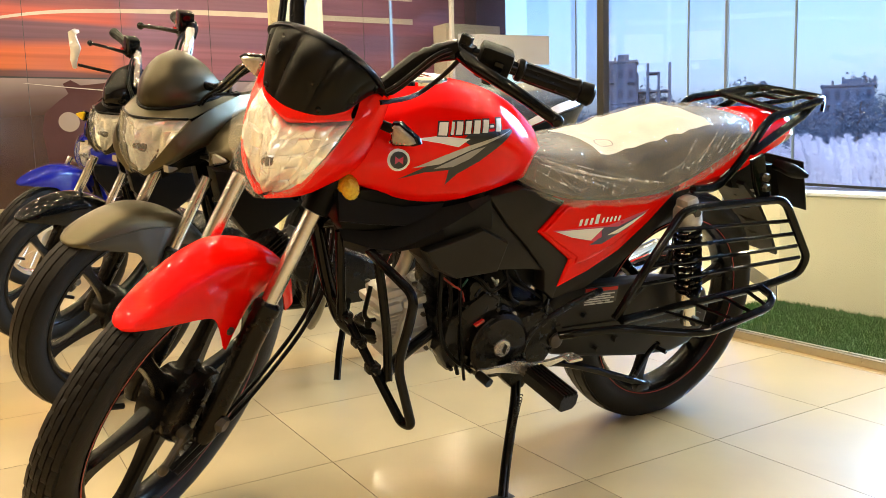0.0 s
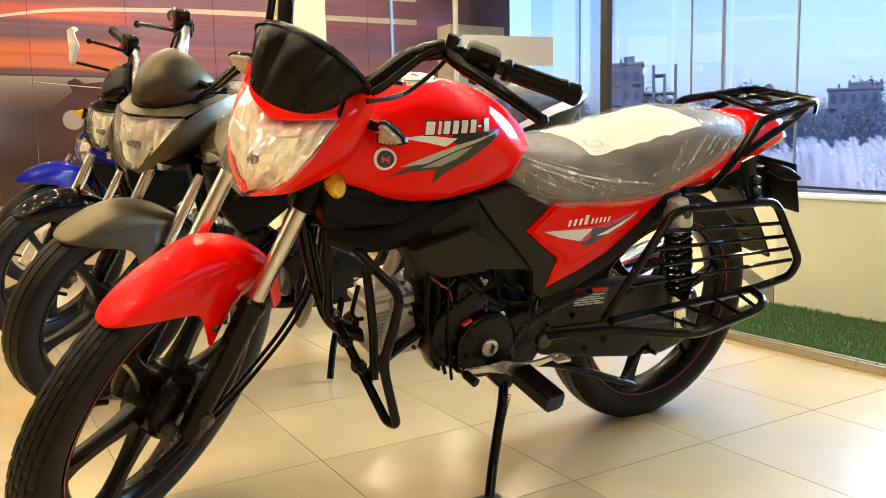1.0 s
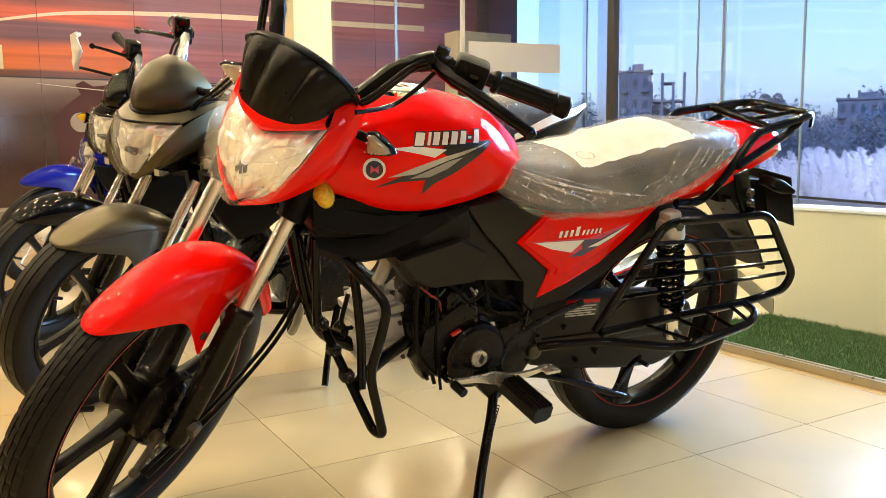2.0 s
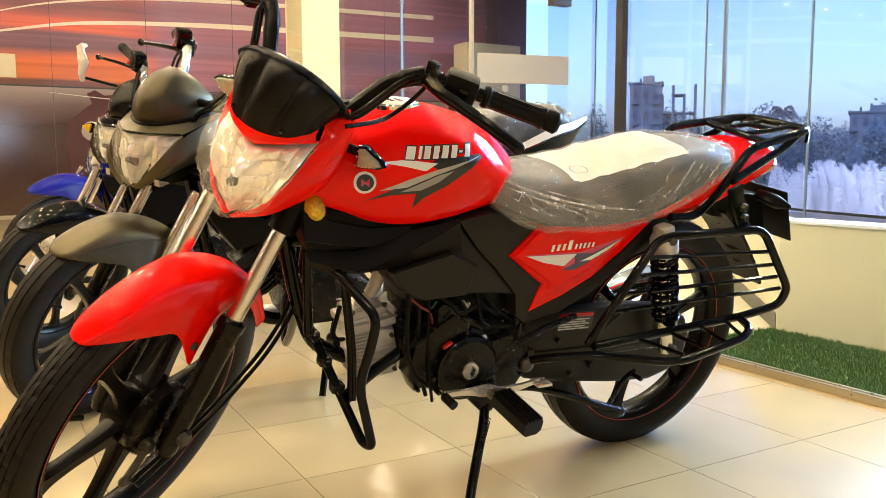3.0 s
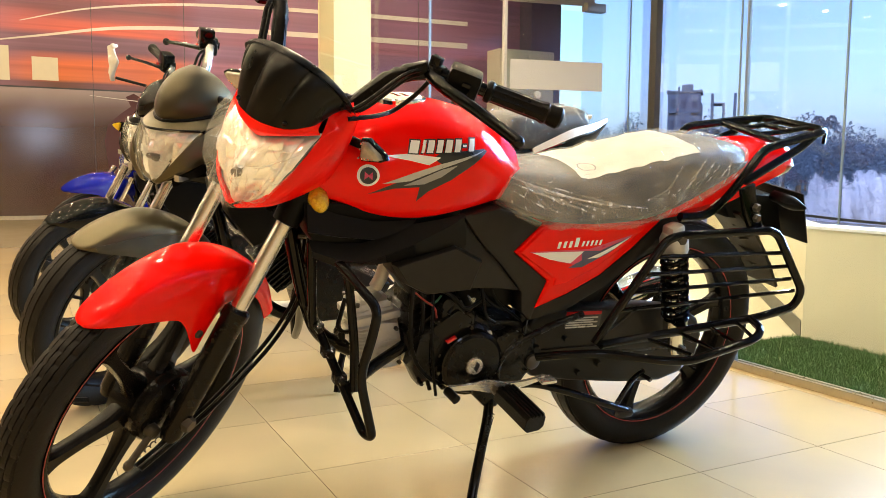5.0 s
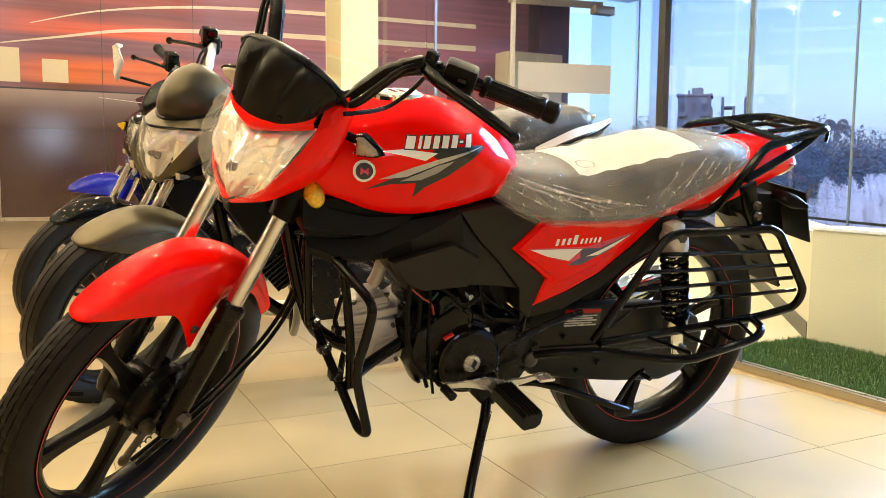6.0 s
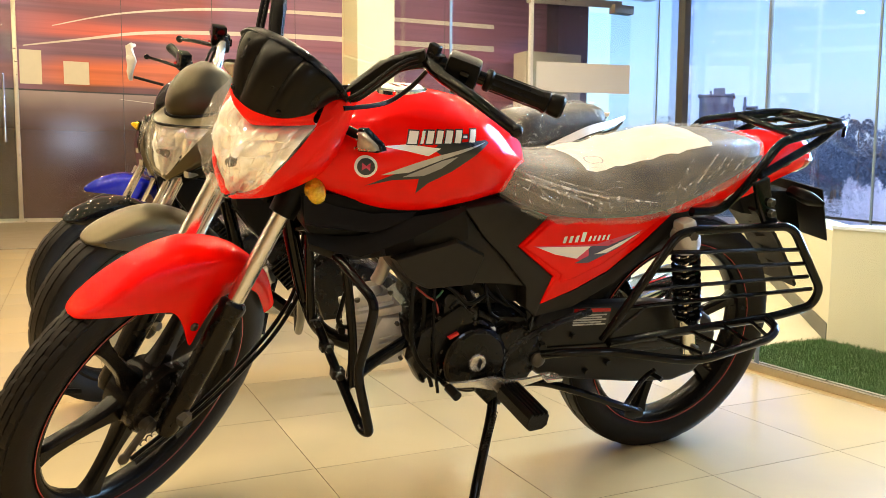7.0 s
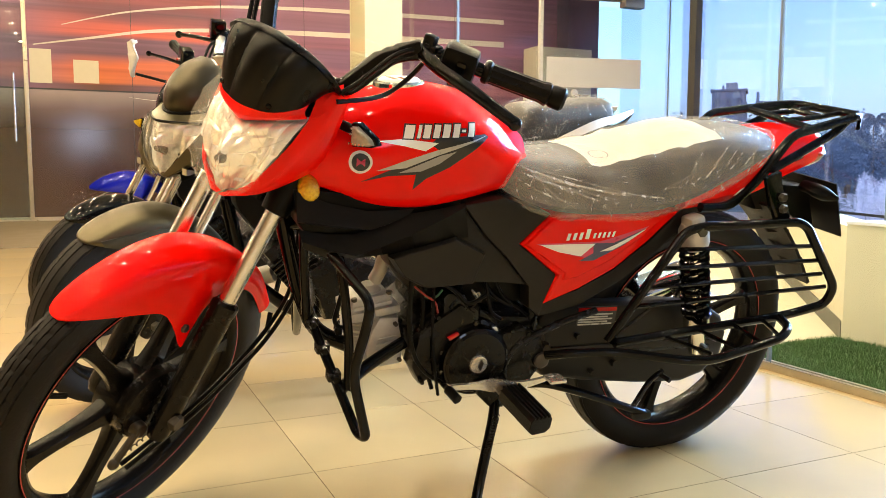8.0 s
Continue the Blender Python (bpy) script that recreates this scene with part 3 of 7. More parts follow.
def trail(points, w):
    """A tapering printed light trail: (x, z) points, laid just proud of the wall."""
    pts = catmull([Vector((x, WY - 0.003, z)) for x, z in points], 8)
    bm = bmesh.new()
    k = len(pts) - 1
    rows = []
    for i, p in enumerate(pts):
        ww = w * (0.15 + 0.85 * (i / k))
        rows.append([p + Vector((0, 0, ww)), p - Vector((0, 0, ww))])
    quads(bm, rows, closed=False, caps=False)
    return bm


structure("printed_trail", trail([(-0.95, 2.30), (-0.3, 2.42), (0.6, 2.58), (1.8, 2.66), (3.2, 2.70), (6.0, 2.74)], 0.045), TRAIL_WHITE, "white printed light trail")
structure("printed_trail", trail([(-0.6, 2.58), (0.2, 2.80), (1.2, 2.95), (2.2, 3.02), (3.4, 3.06), (6.0, 3.10)], 0.035), TRAIL_WHITE, "white printed light trail")
structure("printed_trail", trail([(0.2, 1.66), (0.9, 1.60), (1.8, 1.55), (3.2, 1.53)], 0.012), TRAIL_WHITE, "white printed light trail")
CAR_PRINT = material("maroon_car_print", (0.075, 0.032, 0.034), 0.13, 0.0, 0.2, 3)
car = [(0.10, 0.60), (0.05, 1.05), (0.10, 1.28), (0.28, 1.44), (0.40, 1.53), (0.34, 1.66), (0.44, 1.71), (0.56, 1.64), (0.95, 1.69), (2.2, 1.72), (2.6, 1.60), (2.6, 0.60)]
bm_ = bmesh.new()
hub_ = bm_.verts.new((1.30, WY - 0.0014, 1.10))
ring_ = [bm_.verts.new((x_ + 0.32, WY - 0.0014, z_)) for x_, z_ in car]
for a, b in zip(ring_, ring_[1:] + ring_[:1]):
    bm_.faces.new((hub_, a, b))
structure("printed_car", bm_, CAR_PRINT, "dark maroon car printed on the wall")
structure("printed_car_lamp", lathe([(0.0, -0.0006), (0.13, -0.0006)], 28, None, (0.70, WY - 0.0020, 1.16)), PALE_LAMINATE, "pale round lamp of the printed car")
for x in (-2.6, 0.25, 1.45, 2.65, 3.9, 5.1):
    structure("wall_joint", block((x - 0.003, WY - 0.005, 0.0), (x + 0.003, WY, H), 0), DARK_COLUMN, "thin joint between wall panels")
structure("door_2", block((-2.2, WY - 0.03, 0.02), (-1.07, WY - 0.015, 2.80), 0), GLASS, "glass door before the printed wall")
structure("door_post", block((-1.07, WY - 0.05, 0.0), (-1.02, WY - 0.002, H), 0.004), RAIL_METAL, "slim bright door post")
dh = sweep([(-1.19, WY - 0.06, 1.05), (-1.19, WY - 0.06, 1.92)], 0.016, 12)
structure("door_handle", dh, CHROME, "long chrome door pull")
structure("sign_paper", block((-1.00, WY - 0.007, 1.81), (-0.74, WY - 0.004, 2.25), 0), NOTICE, "plain cream paper notice on the wall")
structure("sign_paper", block((-0.48, WY - 0.007, 1.83), (-0.17, WY - 0.004, 2.13), 0), NOTICE, "plain cream paper notice on the wall")
structure("wall_end", block((7.02, 9.45, 0), (7.62, 9.81, H), 0.004), material("navy_cladding", (0.03, 0.035, 0.07), 0.3), "dark navy clad wall end")
structure("baseboard", block((-6, WY - 0.012, 0.0), (GX, WY, 0.05), 0), RAIL_METAL, "pale metal skirting")

cab = empty("cabinet", pose(6.66, 9.20, 0), "beige cabinet standing by the printed wall", "cabinet")
part("body", block((-0.52, -0.2, 0.0), (0.52, 0.2, 2.62), 0.01), BEIGE_BOX, cab)
part("door", block((-0.49, -0.225, 2.02), (-0.02, -0.2, 2.55), 0.008), BEIGE_BOX, cab)
part("door", block((0.02, -0.225, 2.02), (0.49, -0.2, 2.55), 0.008), BEIGE_BOX, cab)
part("door", block((-0.49, -0.225, 0.08), (0.49, -0.2, 1.98), 0.008), BEIGE_BOX, cab)

# downlights in the ceiling
trim = lathe([(0.062, 0.0), (0.062, -0.006), (0.085, -0.006), (0.088, 0.0)], 24, None, (0, 0, 0), "z")
glow = lathe([(0.0, -0.003), (0.061, -0.003)], 24, None, (0, 0, 0), "z")
first = empty("downlight", pose(-4.2, -4.3, H), "small round recessed downlight, lit", "lamp", "ceiling downlights")
part("trim", trim, DECAL_WHITE, first)
part("diffuser", glow, LAMP_GLOW, first, "glowing warm white diffuser")
for i in range(9):
    for j in range(11):
        if i or j:
            x, y = -4.8 + 1.25 * i, -5.0 + 1.40 * j
            if not (-0.3 < x < 2.3 and -4.0 < y < (0.0 if x < 0.8 else 1.2)) and y > -2.9:
                copy_thing(first, pose(x, y, H))

# extra downlights, added to brighten the left of the floor
for i in range(4):
    for j in range(6):
        if j > 0:
            copy_thing(first, pose(-4.2 + 1.25 * i, -4.3 + 1.40 * j, H))

for i in range(6):
    for j in range(7):
        copy_thing(first, pose(-12.9 + 1.25 * i, 0.6 + 1.40 * j, H))

spot = empty("ceiling_spotlight", pose(1.60, 2.60, H), "bright round ceiling spotlight, lit", "lamp")
part("trim", lathe([(0.086, 0.0), (0.086, -0.008), (0.110, -0.008), (0.114, 0.0)], 28, None, (0, 0, 0), "z"), DECAL_WHITE, spot)
part("diffuser", lathe([(0.0, -0.004), (0.085, -0.004)], 28, None, (0, 0, 0), "z"), glowing("spotlight_glow", (1.0, 0.84, 0.60), GLOW * 3.4), spot, "glowing white diffuser")

# ---- outdoors ----
GROUND_Z = -3.2
# blue haze of distance is mixed into field, foliage, concrete and opening colours
FIELD = material("hazed_grass_field", (0.032, 0.070, 0.072), 0.9, 0.0, 0.6, 0.25, bump=0.3, bump_scale=2)
LEAF = material("hazed_far_foliage", (0.062, 0.104, 0.158), 0.9, 0.0, 0.2, 0.8)
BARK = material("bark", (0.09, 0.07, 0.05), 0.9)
CONCRETE = material("hazed_far_concrete", (0.042, 0.070, 0.112), 0.9, 0.0, 0.25, 0.6)
DARK_HOLE = material("hazed_window_opening", (0.026, 0.042, 0.070), 0.9, spec=0.0)
PLUME = material("white_grass_plume", (0.95, 0.95, 0.96), 0.9, 0.0, 0.15, 8)
STALK = material("grass_stalk", (0.10, 0.14, 0.05), 0.8, 0.0, 0.4, 4)
pn = PLUME.node_tree
thin_, both_ = pn.nodes.new("ShaderNodeBsdfTranslucent"), pn.nodes.new("ShaderNodeMixShader")
thin_.inputs["Color"].default_value = (0.95, 0.95, 0.96, 1)
both_.inputs[0].default_value = 0.5
pn.links.new(pn.nodes["Principled BSDF"].outputs[0], both_.inputs[1]), pn.links.new(thin_.outputs[0], both_.inputs[2])
pn.links.new(both_.outputs[0], pn.nodes["Material Output"].inputs["Surface"])
structure("ground", block((-300, -300, GROUND_Z - 0.5), (900, 900, GROUND_Z), 0), FIELD, "flat field reaching the horizon, blue haze in its green")


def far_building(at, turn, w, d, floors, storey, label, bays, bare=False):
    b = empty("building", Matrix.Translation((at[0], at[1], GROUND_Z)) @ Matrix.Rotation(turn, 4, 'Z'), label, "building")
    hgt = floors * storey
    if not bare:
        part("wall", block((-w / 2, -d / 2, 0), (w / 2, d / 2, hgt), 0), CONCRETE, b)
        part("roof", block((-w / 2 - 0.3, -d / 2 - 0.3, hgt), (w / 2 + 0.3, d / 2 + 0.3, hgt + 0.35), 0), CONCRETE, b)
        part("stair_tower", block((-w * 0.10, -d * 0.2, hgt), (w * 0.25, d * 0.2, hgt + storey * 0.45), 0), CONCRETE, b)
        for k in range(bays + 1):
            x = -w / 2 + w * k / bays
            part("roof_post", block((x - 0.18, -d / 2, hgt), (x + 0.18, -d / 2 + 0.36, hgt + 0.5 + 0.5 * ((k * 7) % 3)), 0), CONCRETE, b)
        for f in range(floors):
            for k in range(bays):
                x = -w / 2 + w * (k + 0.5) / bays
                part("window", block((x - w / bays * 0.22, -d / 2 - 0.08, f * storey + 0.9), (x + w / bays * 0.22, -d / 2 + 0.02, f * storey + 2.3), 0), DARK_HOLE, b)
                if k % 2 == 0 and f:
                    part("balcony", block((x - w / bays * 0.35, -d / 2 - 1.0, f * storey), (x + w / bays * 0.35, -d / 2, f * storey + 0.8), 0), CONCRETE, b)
    else:
        for f in range(1, floors + 1):
            part("slab", block((-w / 2 * (1 if f < floors else 0.45), -d / 2, f * storey - 0.25), (w / 2 * (1 if f < floors else 0.3), d / 2, f * storey), 0), CONCRETE, b)
        for k in range(bays + 1):
            x = -w / 2 + w * k / bays
            for y in (-d / 2 + 0.3, d / 2 - 0.3):
                part("post", block((x - 0.22, y - 0.22, 0), (x + 0.22, y + 0.22, storey * (floors + (0.5 if k % 2 else -0.9 if k == bays else 0))), 0), CONCRETE, b)
    return b


# bearings from the showroom: the camera looks to +x +y
far_building((126.2, 78.0), radians(-58), 7.5, 8, 4, 2.9, "far four-storey concrete house with dark windows", 5)
far_building((103.0, 106.5), radians(-46), 5.4, 6, 5, 3.5, "far concrete tower block, blue with haze", 3)
far_building((107.0, 102.6), radians(-46), 5.6, 5, 5, 3.15, "far unfinished concrete building skeleton", 3, bare=True)
far_building((131, 97), radians(-50), 5, 6, 2, 3.2, "far low concrete house behind trees", 3)


def tree(at, hgt, spread, seed, palm=False):
    rng = random.Random(seed)
    t = empty("tree", pose(at[0], at[1], GROUND_Z), "far tree at the edge of the field, blue haze in its colour" if not palm else "far palm with drooping fronds", "tree", "trees along the field")
    tr = sweep([(0, 0, 0), (rng.uniform(-.2, .2), 0, hgt * 0.4), (rng.uniform(-.4, .4), rng.uniform(-.3, .3), hgt * 0.75)], 0.25, 6, 0.5, taper=0.1)
    for k in range(4):
        a = rng.uniform(0, 6.28)
        sweep([(0, 0, hgt * (0.35 + 0.08 * k)), (math.cos(a) * spread * 0.5, math.sin(a) * spread * 0.5, hgt * (0.55 + 0.08 * k))], 0.1, 5, bm=tr, taper=0.04)
    part("trunk", tr, BARK, t)
    verts, faces = [], []
    for k in range(2200):
        if palm:
            a, r = 2 * math.pi * (rng.randrange(11) + rng.gauss(0, 0.08)) / 11, rng.random()
            rise = 0.6 + 1.2 * math.sin(a * 3.7 + seed)
            c = Vector((math.cos(a) * spread * r, math.sin(a) * spread * r, hgt * 0.8 + rise * math.sin(r * 2.4) - 1.9 * r * r))
            s = 0.30 * (1.1 - 0.6 * r)
        else:
            u = Vector((rng.gauss(0, 1), rng.gauss(0, 1), rng.gauss(0, 1))).normalized() * rng.random() ** 0.4
            lump = 0.75 + 0.5 * noise.noise(Vector((u.x * 2 + seed, u.y * 2, u.z * 2)))
            c = Vector((u.x * spread * lump, u.y * spread * lump, hgt * 0.50 + u.z * hgt * 0.47 * lump))
            s = hgt * rng.uniform(0.011, 0.025)
        for _ in range(2):
            i = len(verts)
            for _ in range(3):
                verts.append(c + Vector((rng.uniform(-s, s), rng.uniform(-s, s), rng.uniform(-s, s))))
            faces.append((i, i + 1, i + 2))
    me = bpy.data.meshes.new("crown")
    me.from_pydata(verts, [], faces)
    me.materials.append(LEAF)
    ob = new("crown", me)
    ob.parent = t
    return t


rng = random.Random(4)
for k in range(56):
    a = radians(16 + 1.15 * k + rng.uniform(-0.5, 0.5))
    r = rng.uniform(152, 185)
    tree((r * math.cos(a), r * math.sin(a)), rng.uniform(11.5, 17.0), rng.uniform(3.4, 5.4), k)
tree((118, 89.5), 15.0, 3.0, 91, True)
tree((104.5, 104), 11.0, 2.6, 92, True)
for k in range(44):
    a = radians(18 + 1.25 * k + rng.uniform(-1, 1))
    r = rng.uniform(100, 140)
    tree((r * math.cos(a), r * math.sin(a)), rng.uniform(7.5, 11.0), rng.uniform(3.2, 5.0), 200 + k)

# tall white-plumed grass before the windows
def plume_grass(centre, count, spread, seed):
    rng = random.Random(seed)
    verts, faces, sv, sf = [], [], [], []
    for _ in range(count):
        x, y = centre[0] + rng.gauss(0, spread), centre[1] + rng.gauss(0, spread)
        sweep_ = rng.gauss(0.42, 0.30)
        lean = Vector((-0.85 * sweep_ + rng.gauss(0, 0.12), 0.53 * sweep_ + rng.gauss(0, 0.12), 1)).normalized()
        top = GROUND_Z + rng.uniform(2.3, 4.0)
        base = Vector((x, y, GROUND_Z))
        tip = Vector((x, y, top)) + Vector((lean.x, lean.y, 0)) * 0.9
        i = len(sv)
        sv += [base + Vector((0.015, 0, 0)), base - Vector((0.015, 0, 0)), tip]
        sf.append((i, i + 1, i + 2))
        up = (tip - base).normalized()
        L = rng.uniform(0.9, 1.5)
        for k in range(900):
            s = rng.random()
            c = tip - up * L * (1 - s) + Vector((lean.x, lean.y, -0.2)) * 0.25 * s * s
            w = 0.11 * (0.25 + math.sin(math.pi * min(1, s * 0.9 + 0.1)))
            o = Vector((rng.gauss(0, w), rng.gauss(0, w), rng.gauss(0, w * 0.6)))
            i = len(verts)
            d = (o + up * 0.10).normalized() * rng.uniform(0.04, 0.10)
            sd = d.orthogonal().normalized() * 0.014
            verts += [c + o * 0.7 - sd, c + o * 0.7 + sd, c + o * 0.7 + d]
            faces.append((i, i + 1, i + 2))
    return verts, faces, sv, sf


PLUMES = ((18.4, 11.3), (19.6, 11.07), (21.1, 10.55), (22.6, 9.87))
pv, pf, sv, sf = [], [], [], []
for n_, (c, cnt, sp_) in enumerate(((PLUMES[0], 50, 0.50), (PLUMES[1], 75, 0.75), (PLUMES[2], 85, 0.85), (PLUMES[3], 75, 0.9))):
    a, b, c_, d_ = plume_grass(c, cnt, sp_, 30 + n_)
    pf += [tuple(i + len(pv) for i in f) for f in b]
    sf += [tuple(i + len(sv) for i in f) for f in d_]
    pv += a
    sv += c_
for nm, v_, f_, mt, lb in (("grass_plumes", pv, pf, PLUME, "fluffy white plumes of tall reed grass"), ("grass_stalks", sv, sf, STALK, "green stalks of tall reed grass")):
    me = bpy.data.meshes.new(nm)
    me.from_pydata(v_, [], f_)
    me.materials.append(mt)
    tagged(new(nm, me), lb, "grass", "", "stuff")

# turf blades
rng = random.Random(8)
tv, tf = [], []
for _ in range(26000):
    x, y = rng.uniform(1.688, 2.276), rng.uniform(-1.6, 0.148)
    a, hgt = rng.uniform(0, 6.28), rng.uniform(0.010, 0.022)
    i = len(tv)
    tv += [(x, y, 0.005), (x + 0.004 * math.cos(a), y + 0.004 * math.sin(a), 0.005), (x + rng.gauss(0, 0.006), y + rng.gauss(0, 0.006), 0.006 + hgt)]
    tf.append((i, i + 1, i + 2))
me = bpy.data.meshes.new("turf_blades")
me.from_pydata(tv, [], tf)
me.materials.append(GREEN)
tagged(new("turf_blades", me), "short green artificial turf blades", "turf", "", "stuff")


# ---- wheels ----
def tyre(parent, centre, R, half, m, ribbed=True):
    """A tyre: beads, sidewalls, and a tread with grooves and cross cuts."""
    prof = [(R - 0.070, -half * 0.62), (R - 0.058, -half * 0.86), (R - 0.038, -half * 1.0), (R - 0.020, -half * 0.95), (R - 0.011, -half * 0.84)]
    lanes = 5 if ribbed else 3
    for k in range(lanes):
        for edge in (0.03, 0.09, 0.91, 0.97):
            s = -0.80 + 1.60 * (k + edge) / lanes
            drop = 0.0045 if edge in (0.03, 0.97) else 0.0
            prof.append((R - 0.010 * s * s - drop, s * half))
    prof += [(R - 0.011, half * 0.84), (R - 0.020, half * 0.95), (R - 0.038, half), (R - 0.058, half * 0.86), (R - 0.070, half * 0.62)]
    n = 288 if ribbed else 208
    bm = bmesh.new()
    rows = []
    for i in range(n):
        a = 2 * math.pi * i / n
        row = []
        for j, (r, y) in enumerate(prof):
            inner = 5 <= j < len(prof) - 5
            lane = (j - 5) // 4
            if ribbed:
                cut = inner and (i + 3 * lane) % 7 == 0
            else:
                cut = inner and lane != 1 and (i + (j - 5) % 4) % 8 == 0
            rr = r - (0.0024 if cut else 0.0)
            if j in (3, 4, len(prof) - 5, len(prof) - 4) and i % 8 == 0:
                rr -= 0.0016
            row.append(bm.verts.new(Vector(centre) + Vector((rr * math.cos(a), y, rr * math.sin(a)))))
        rows.append(row)
    for i in range(n):
        a, b = rows[i], rows[(i + 1) % n]
        for j in range(len(prof) - 1):
            bm.faces.new((a[j], a[j + 1], b[j + 1], b[j]))
    bmesh.ops.recalc_face_normals(bm, faces=bm.faces)
    return part("tyre", bm, RUBBER, parent, "black rubber tyre with grooved tread", m, 30)


def cast_wheel(name, root, centre, R, half, m, spokes=5, phase=0.3, ribbed=True, lines=True):
    """A cast wheel with flat tapering spokes, red rim lines, a hub and its tyre."""
    c = Vector(centre)
    bm = lathe([(R - 0.068, -half * 0.72), (R - 0.075, -half * 0.74), (R - 0.082, -half * 0.6), (R - 0.088, -half * 0.40), (R - 0.090, 0), (R - 0.088, half * 0.40),
                (R - 0.082, half * 0.6), (R - 0.075, half * 0.74), (R - 0.068, half * 0.72)], 72, None, c)
    wheel = part(name, bm, RIM_BLACK, root, "black cast wheel", m)
    hub = lathe([(0.0, -0.050), (0.030, -0.050), (0.034, -0.036), (0.060, -0.030), (0.064, -0.012), (0.064, 0.012), (0.060, 0.030), (0.034, 0.036), (0.030, 0.050), (0.0, 0.050)], 32, None, c)
    part("hub", hub, RIM_BLACK, wheel, "", m)
    for k in range(spokes):
        a = 2 * math.pi * k / spokes + phase
        turn = Matrix.Rotation(-a, 4, 'Y')
        rings = []
        for r, w, t in ((0.046, 0.028, 0.020), (0.085, 0.016, 0.016), (0.140, 0.0125, 0.013), (R - 0.108, 0.015, 0.013), (R - 0.083, 0.027, 0.015)):
            rings.append([c + turn @ Vector(p) for p in ((r, -t, -w * 0.7), (r, -t * 0.5, -w), (r, t * 0.5, -w), (r, t, -w * 0.7), (r, t, w * 0.7), (r, t * 0.5, w), (r, -t * 0.5, w), (r, -t, w * 0.7))])
        part("spoke", skin(rings, 1, 3), RIM_BLACK, wheel, "", m)
    for s in (-1, 1) if lines else ():
        part("rim_line", lathe([(R - 0.0705, s * half * 0.765), (R - 0.0685, s * half * 0.765)], 72, None, c), RED_LINE, wheel, "thin red line round the rim", m)
    tyre(wheel, centre, R, half, m, ribbed)
    valve = sweep([c + Vector((-(R - 0.088), -0.006, 0.02)), c + Vector((-(R - 0.122), -0.014, 0.022))], 0.005, 8)
    part("valve", valve, GRIP_RUBBER, wheel, "", m)
    return wheel


def wire_wheel(name, root, centre, R, half, m):
    c = Vector(centre)
    bm = lathe([(R - 0.068, -half * 0.72), (R - 0.085, -half * 0.6), (R - 0.092, 0), (R - 0.085, half * 0.6), (R - 0.068, half * 0.72)], 64, None, c)
    wheel = part(name, bm, CHROME, root, "chromed rim with wire spokes", m)
    hub = lathe([(0, -0.045), (0.055, -0.045), (0.06, -0.02), (0.06, 0.02), (0.055, 0.045), (0, 0.045)], 32, None, c)
    part("hub", hub, ALLOY, wheel, "", m)
    sp = bmesh.new()
    for k in range(32):
        a, s = 2 * math.pi * k / 32, (-1) ** k
        b = a + 0.35 * (-1) ** (k // 2)
        sweep([c + Vector((0.056 * math.cos(b), s * 0.03, 0.056 * math.sin(b))), c + Vector(((R - 0.088) * math.cos(a), 0, (R - 0.088) * math.sin(a)))], 0.0016, 5, bm=sp)
    part("spoke", sp, CHROME, wheel, "thin steel wire spokes", m)
    rf = block((-0.028, -0.004, -0.014), (0.028, 0.004, 0.014), 0.003)
    part("reflector", rf, AMBER, wheel, "orange spoke reflector", m @ Matrix.Translation(c + Vector((-0.09, 0, 0.12))) @ Matrix.Rotation(0.7, 4, 'Y'))
    tyre(wheel, centre, R, half, m, False)
    return wheel


def mirrored(p, yc=0.0):
    return (p[0], 2 * yc - p[1], p[2])


def fender_skin(R, hw_scale=1.0, front=60, back=-44, lift=0.013):
    """A front mudguard as rows from edge to edge round the wheel; angles from the fork line, forward positive. Its sides run down into a pointed flap at the fork."""
    rows = []
    for deg, hw, drop in ((60, 0.006, 0.004), (58.5, 0.018, 0.012), (54, 0.030, 0.030), (46, 0.039, 0.058), (37, 0.045, 0.080), (29, 0.049, 0.096), (24, 0.051, 0.118), (19, 0.053, 0.148), (15, 0.055, 0.170),
                          (12, 0.056, 0.174), (8, 0.055, 0.146), (3, 0.054, 0.108), (-3, 0.053, 0.080), (-12, 0.052, 0.060), (-26, 0.050, 0.048), (-44, 0.045, 0.042)):
        deg = front * deg / 60 if deg > 0 else back * deg / -44
        a = radians(deg)
        hw *= hw_scale
        rc = R + lift - (0.004 if deg > 59 else 0.0)
        low = 1.0 + 1.2 * max(0.0, drop - 0.09)
        row = []
        for y, f in ((-low, 0.0), (-1.03, 0.35), (-0.95, 0.66), (-0.72, 0.89), (-0.35, 0.985), (0, 1.0), (0.35, 0.985), (0.72, 0.89), (0.95, 0.66), (1.03, 0.35), (low, 0.0)):
            # the crown keeps its round section however far the sides reach down
            r = rc - (drop * (1 - f) if f < 0.5 else min(drop, 0.085) * (1 - f))
            row.append((-r * math.sin(a), y * hw, r * math.cos(a)))
        rows.append(row)
    return rows


# ---- the red motorcycle ----
# Its own axes: x to the tail, y to its right, z up, from the point where the rear tyre stands.
RAKE, STEER = radians(26), radians(41)
STEER_AXIS = Vector((math.sin(RAKE), 0, math.cos(RAKE)))
AXLE = Vector((-1.19, 0, 0.287))
TRAIL = 0.04
YC = -0.02
FLIP = Matrix.Scale(-1, 4, (0, 1, 0))


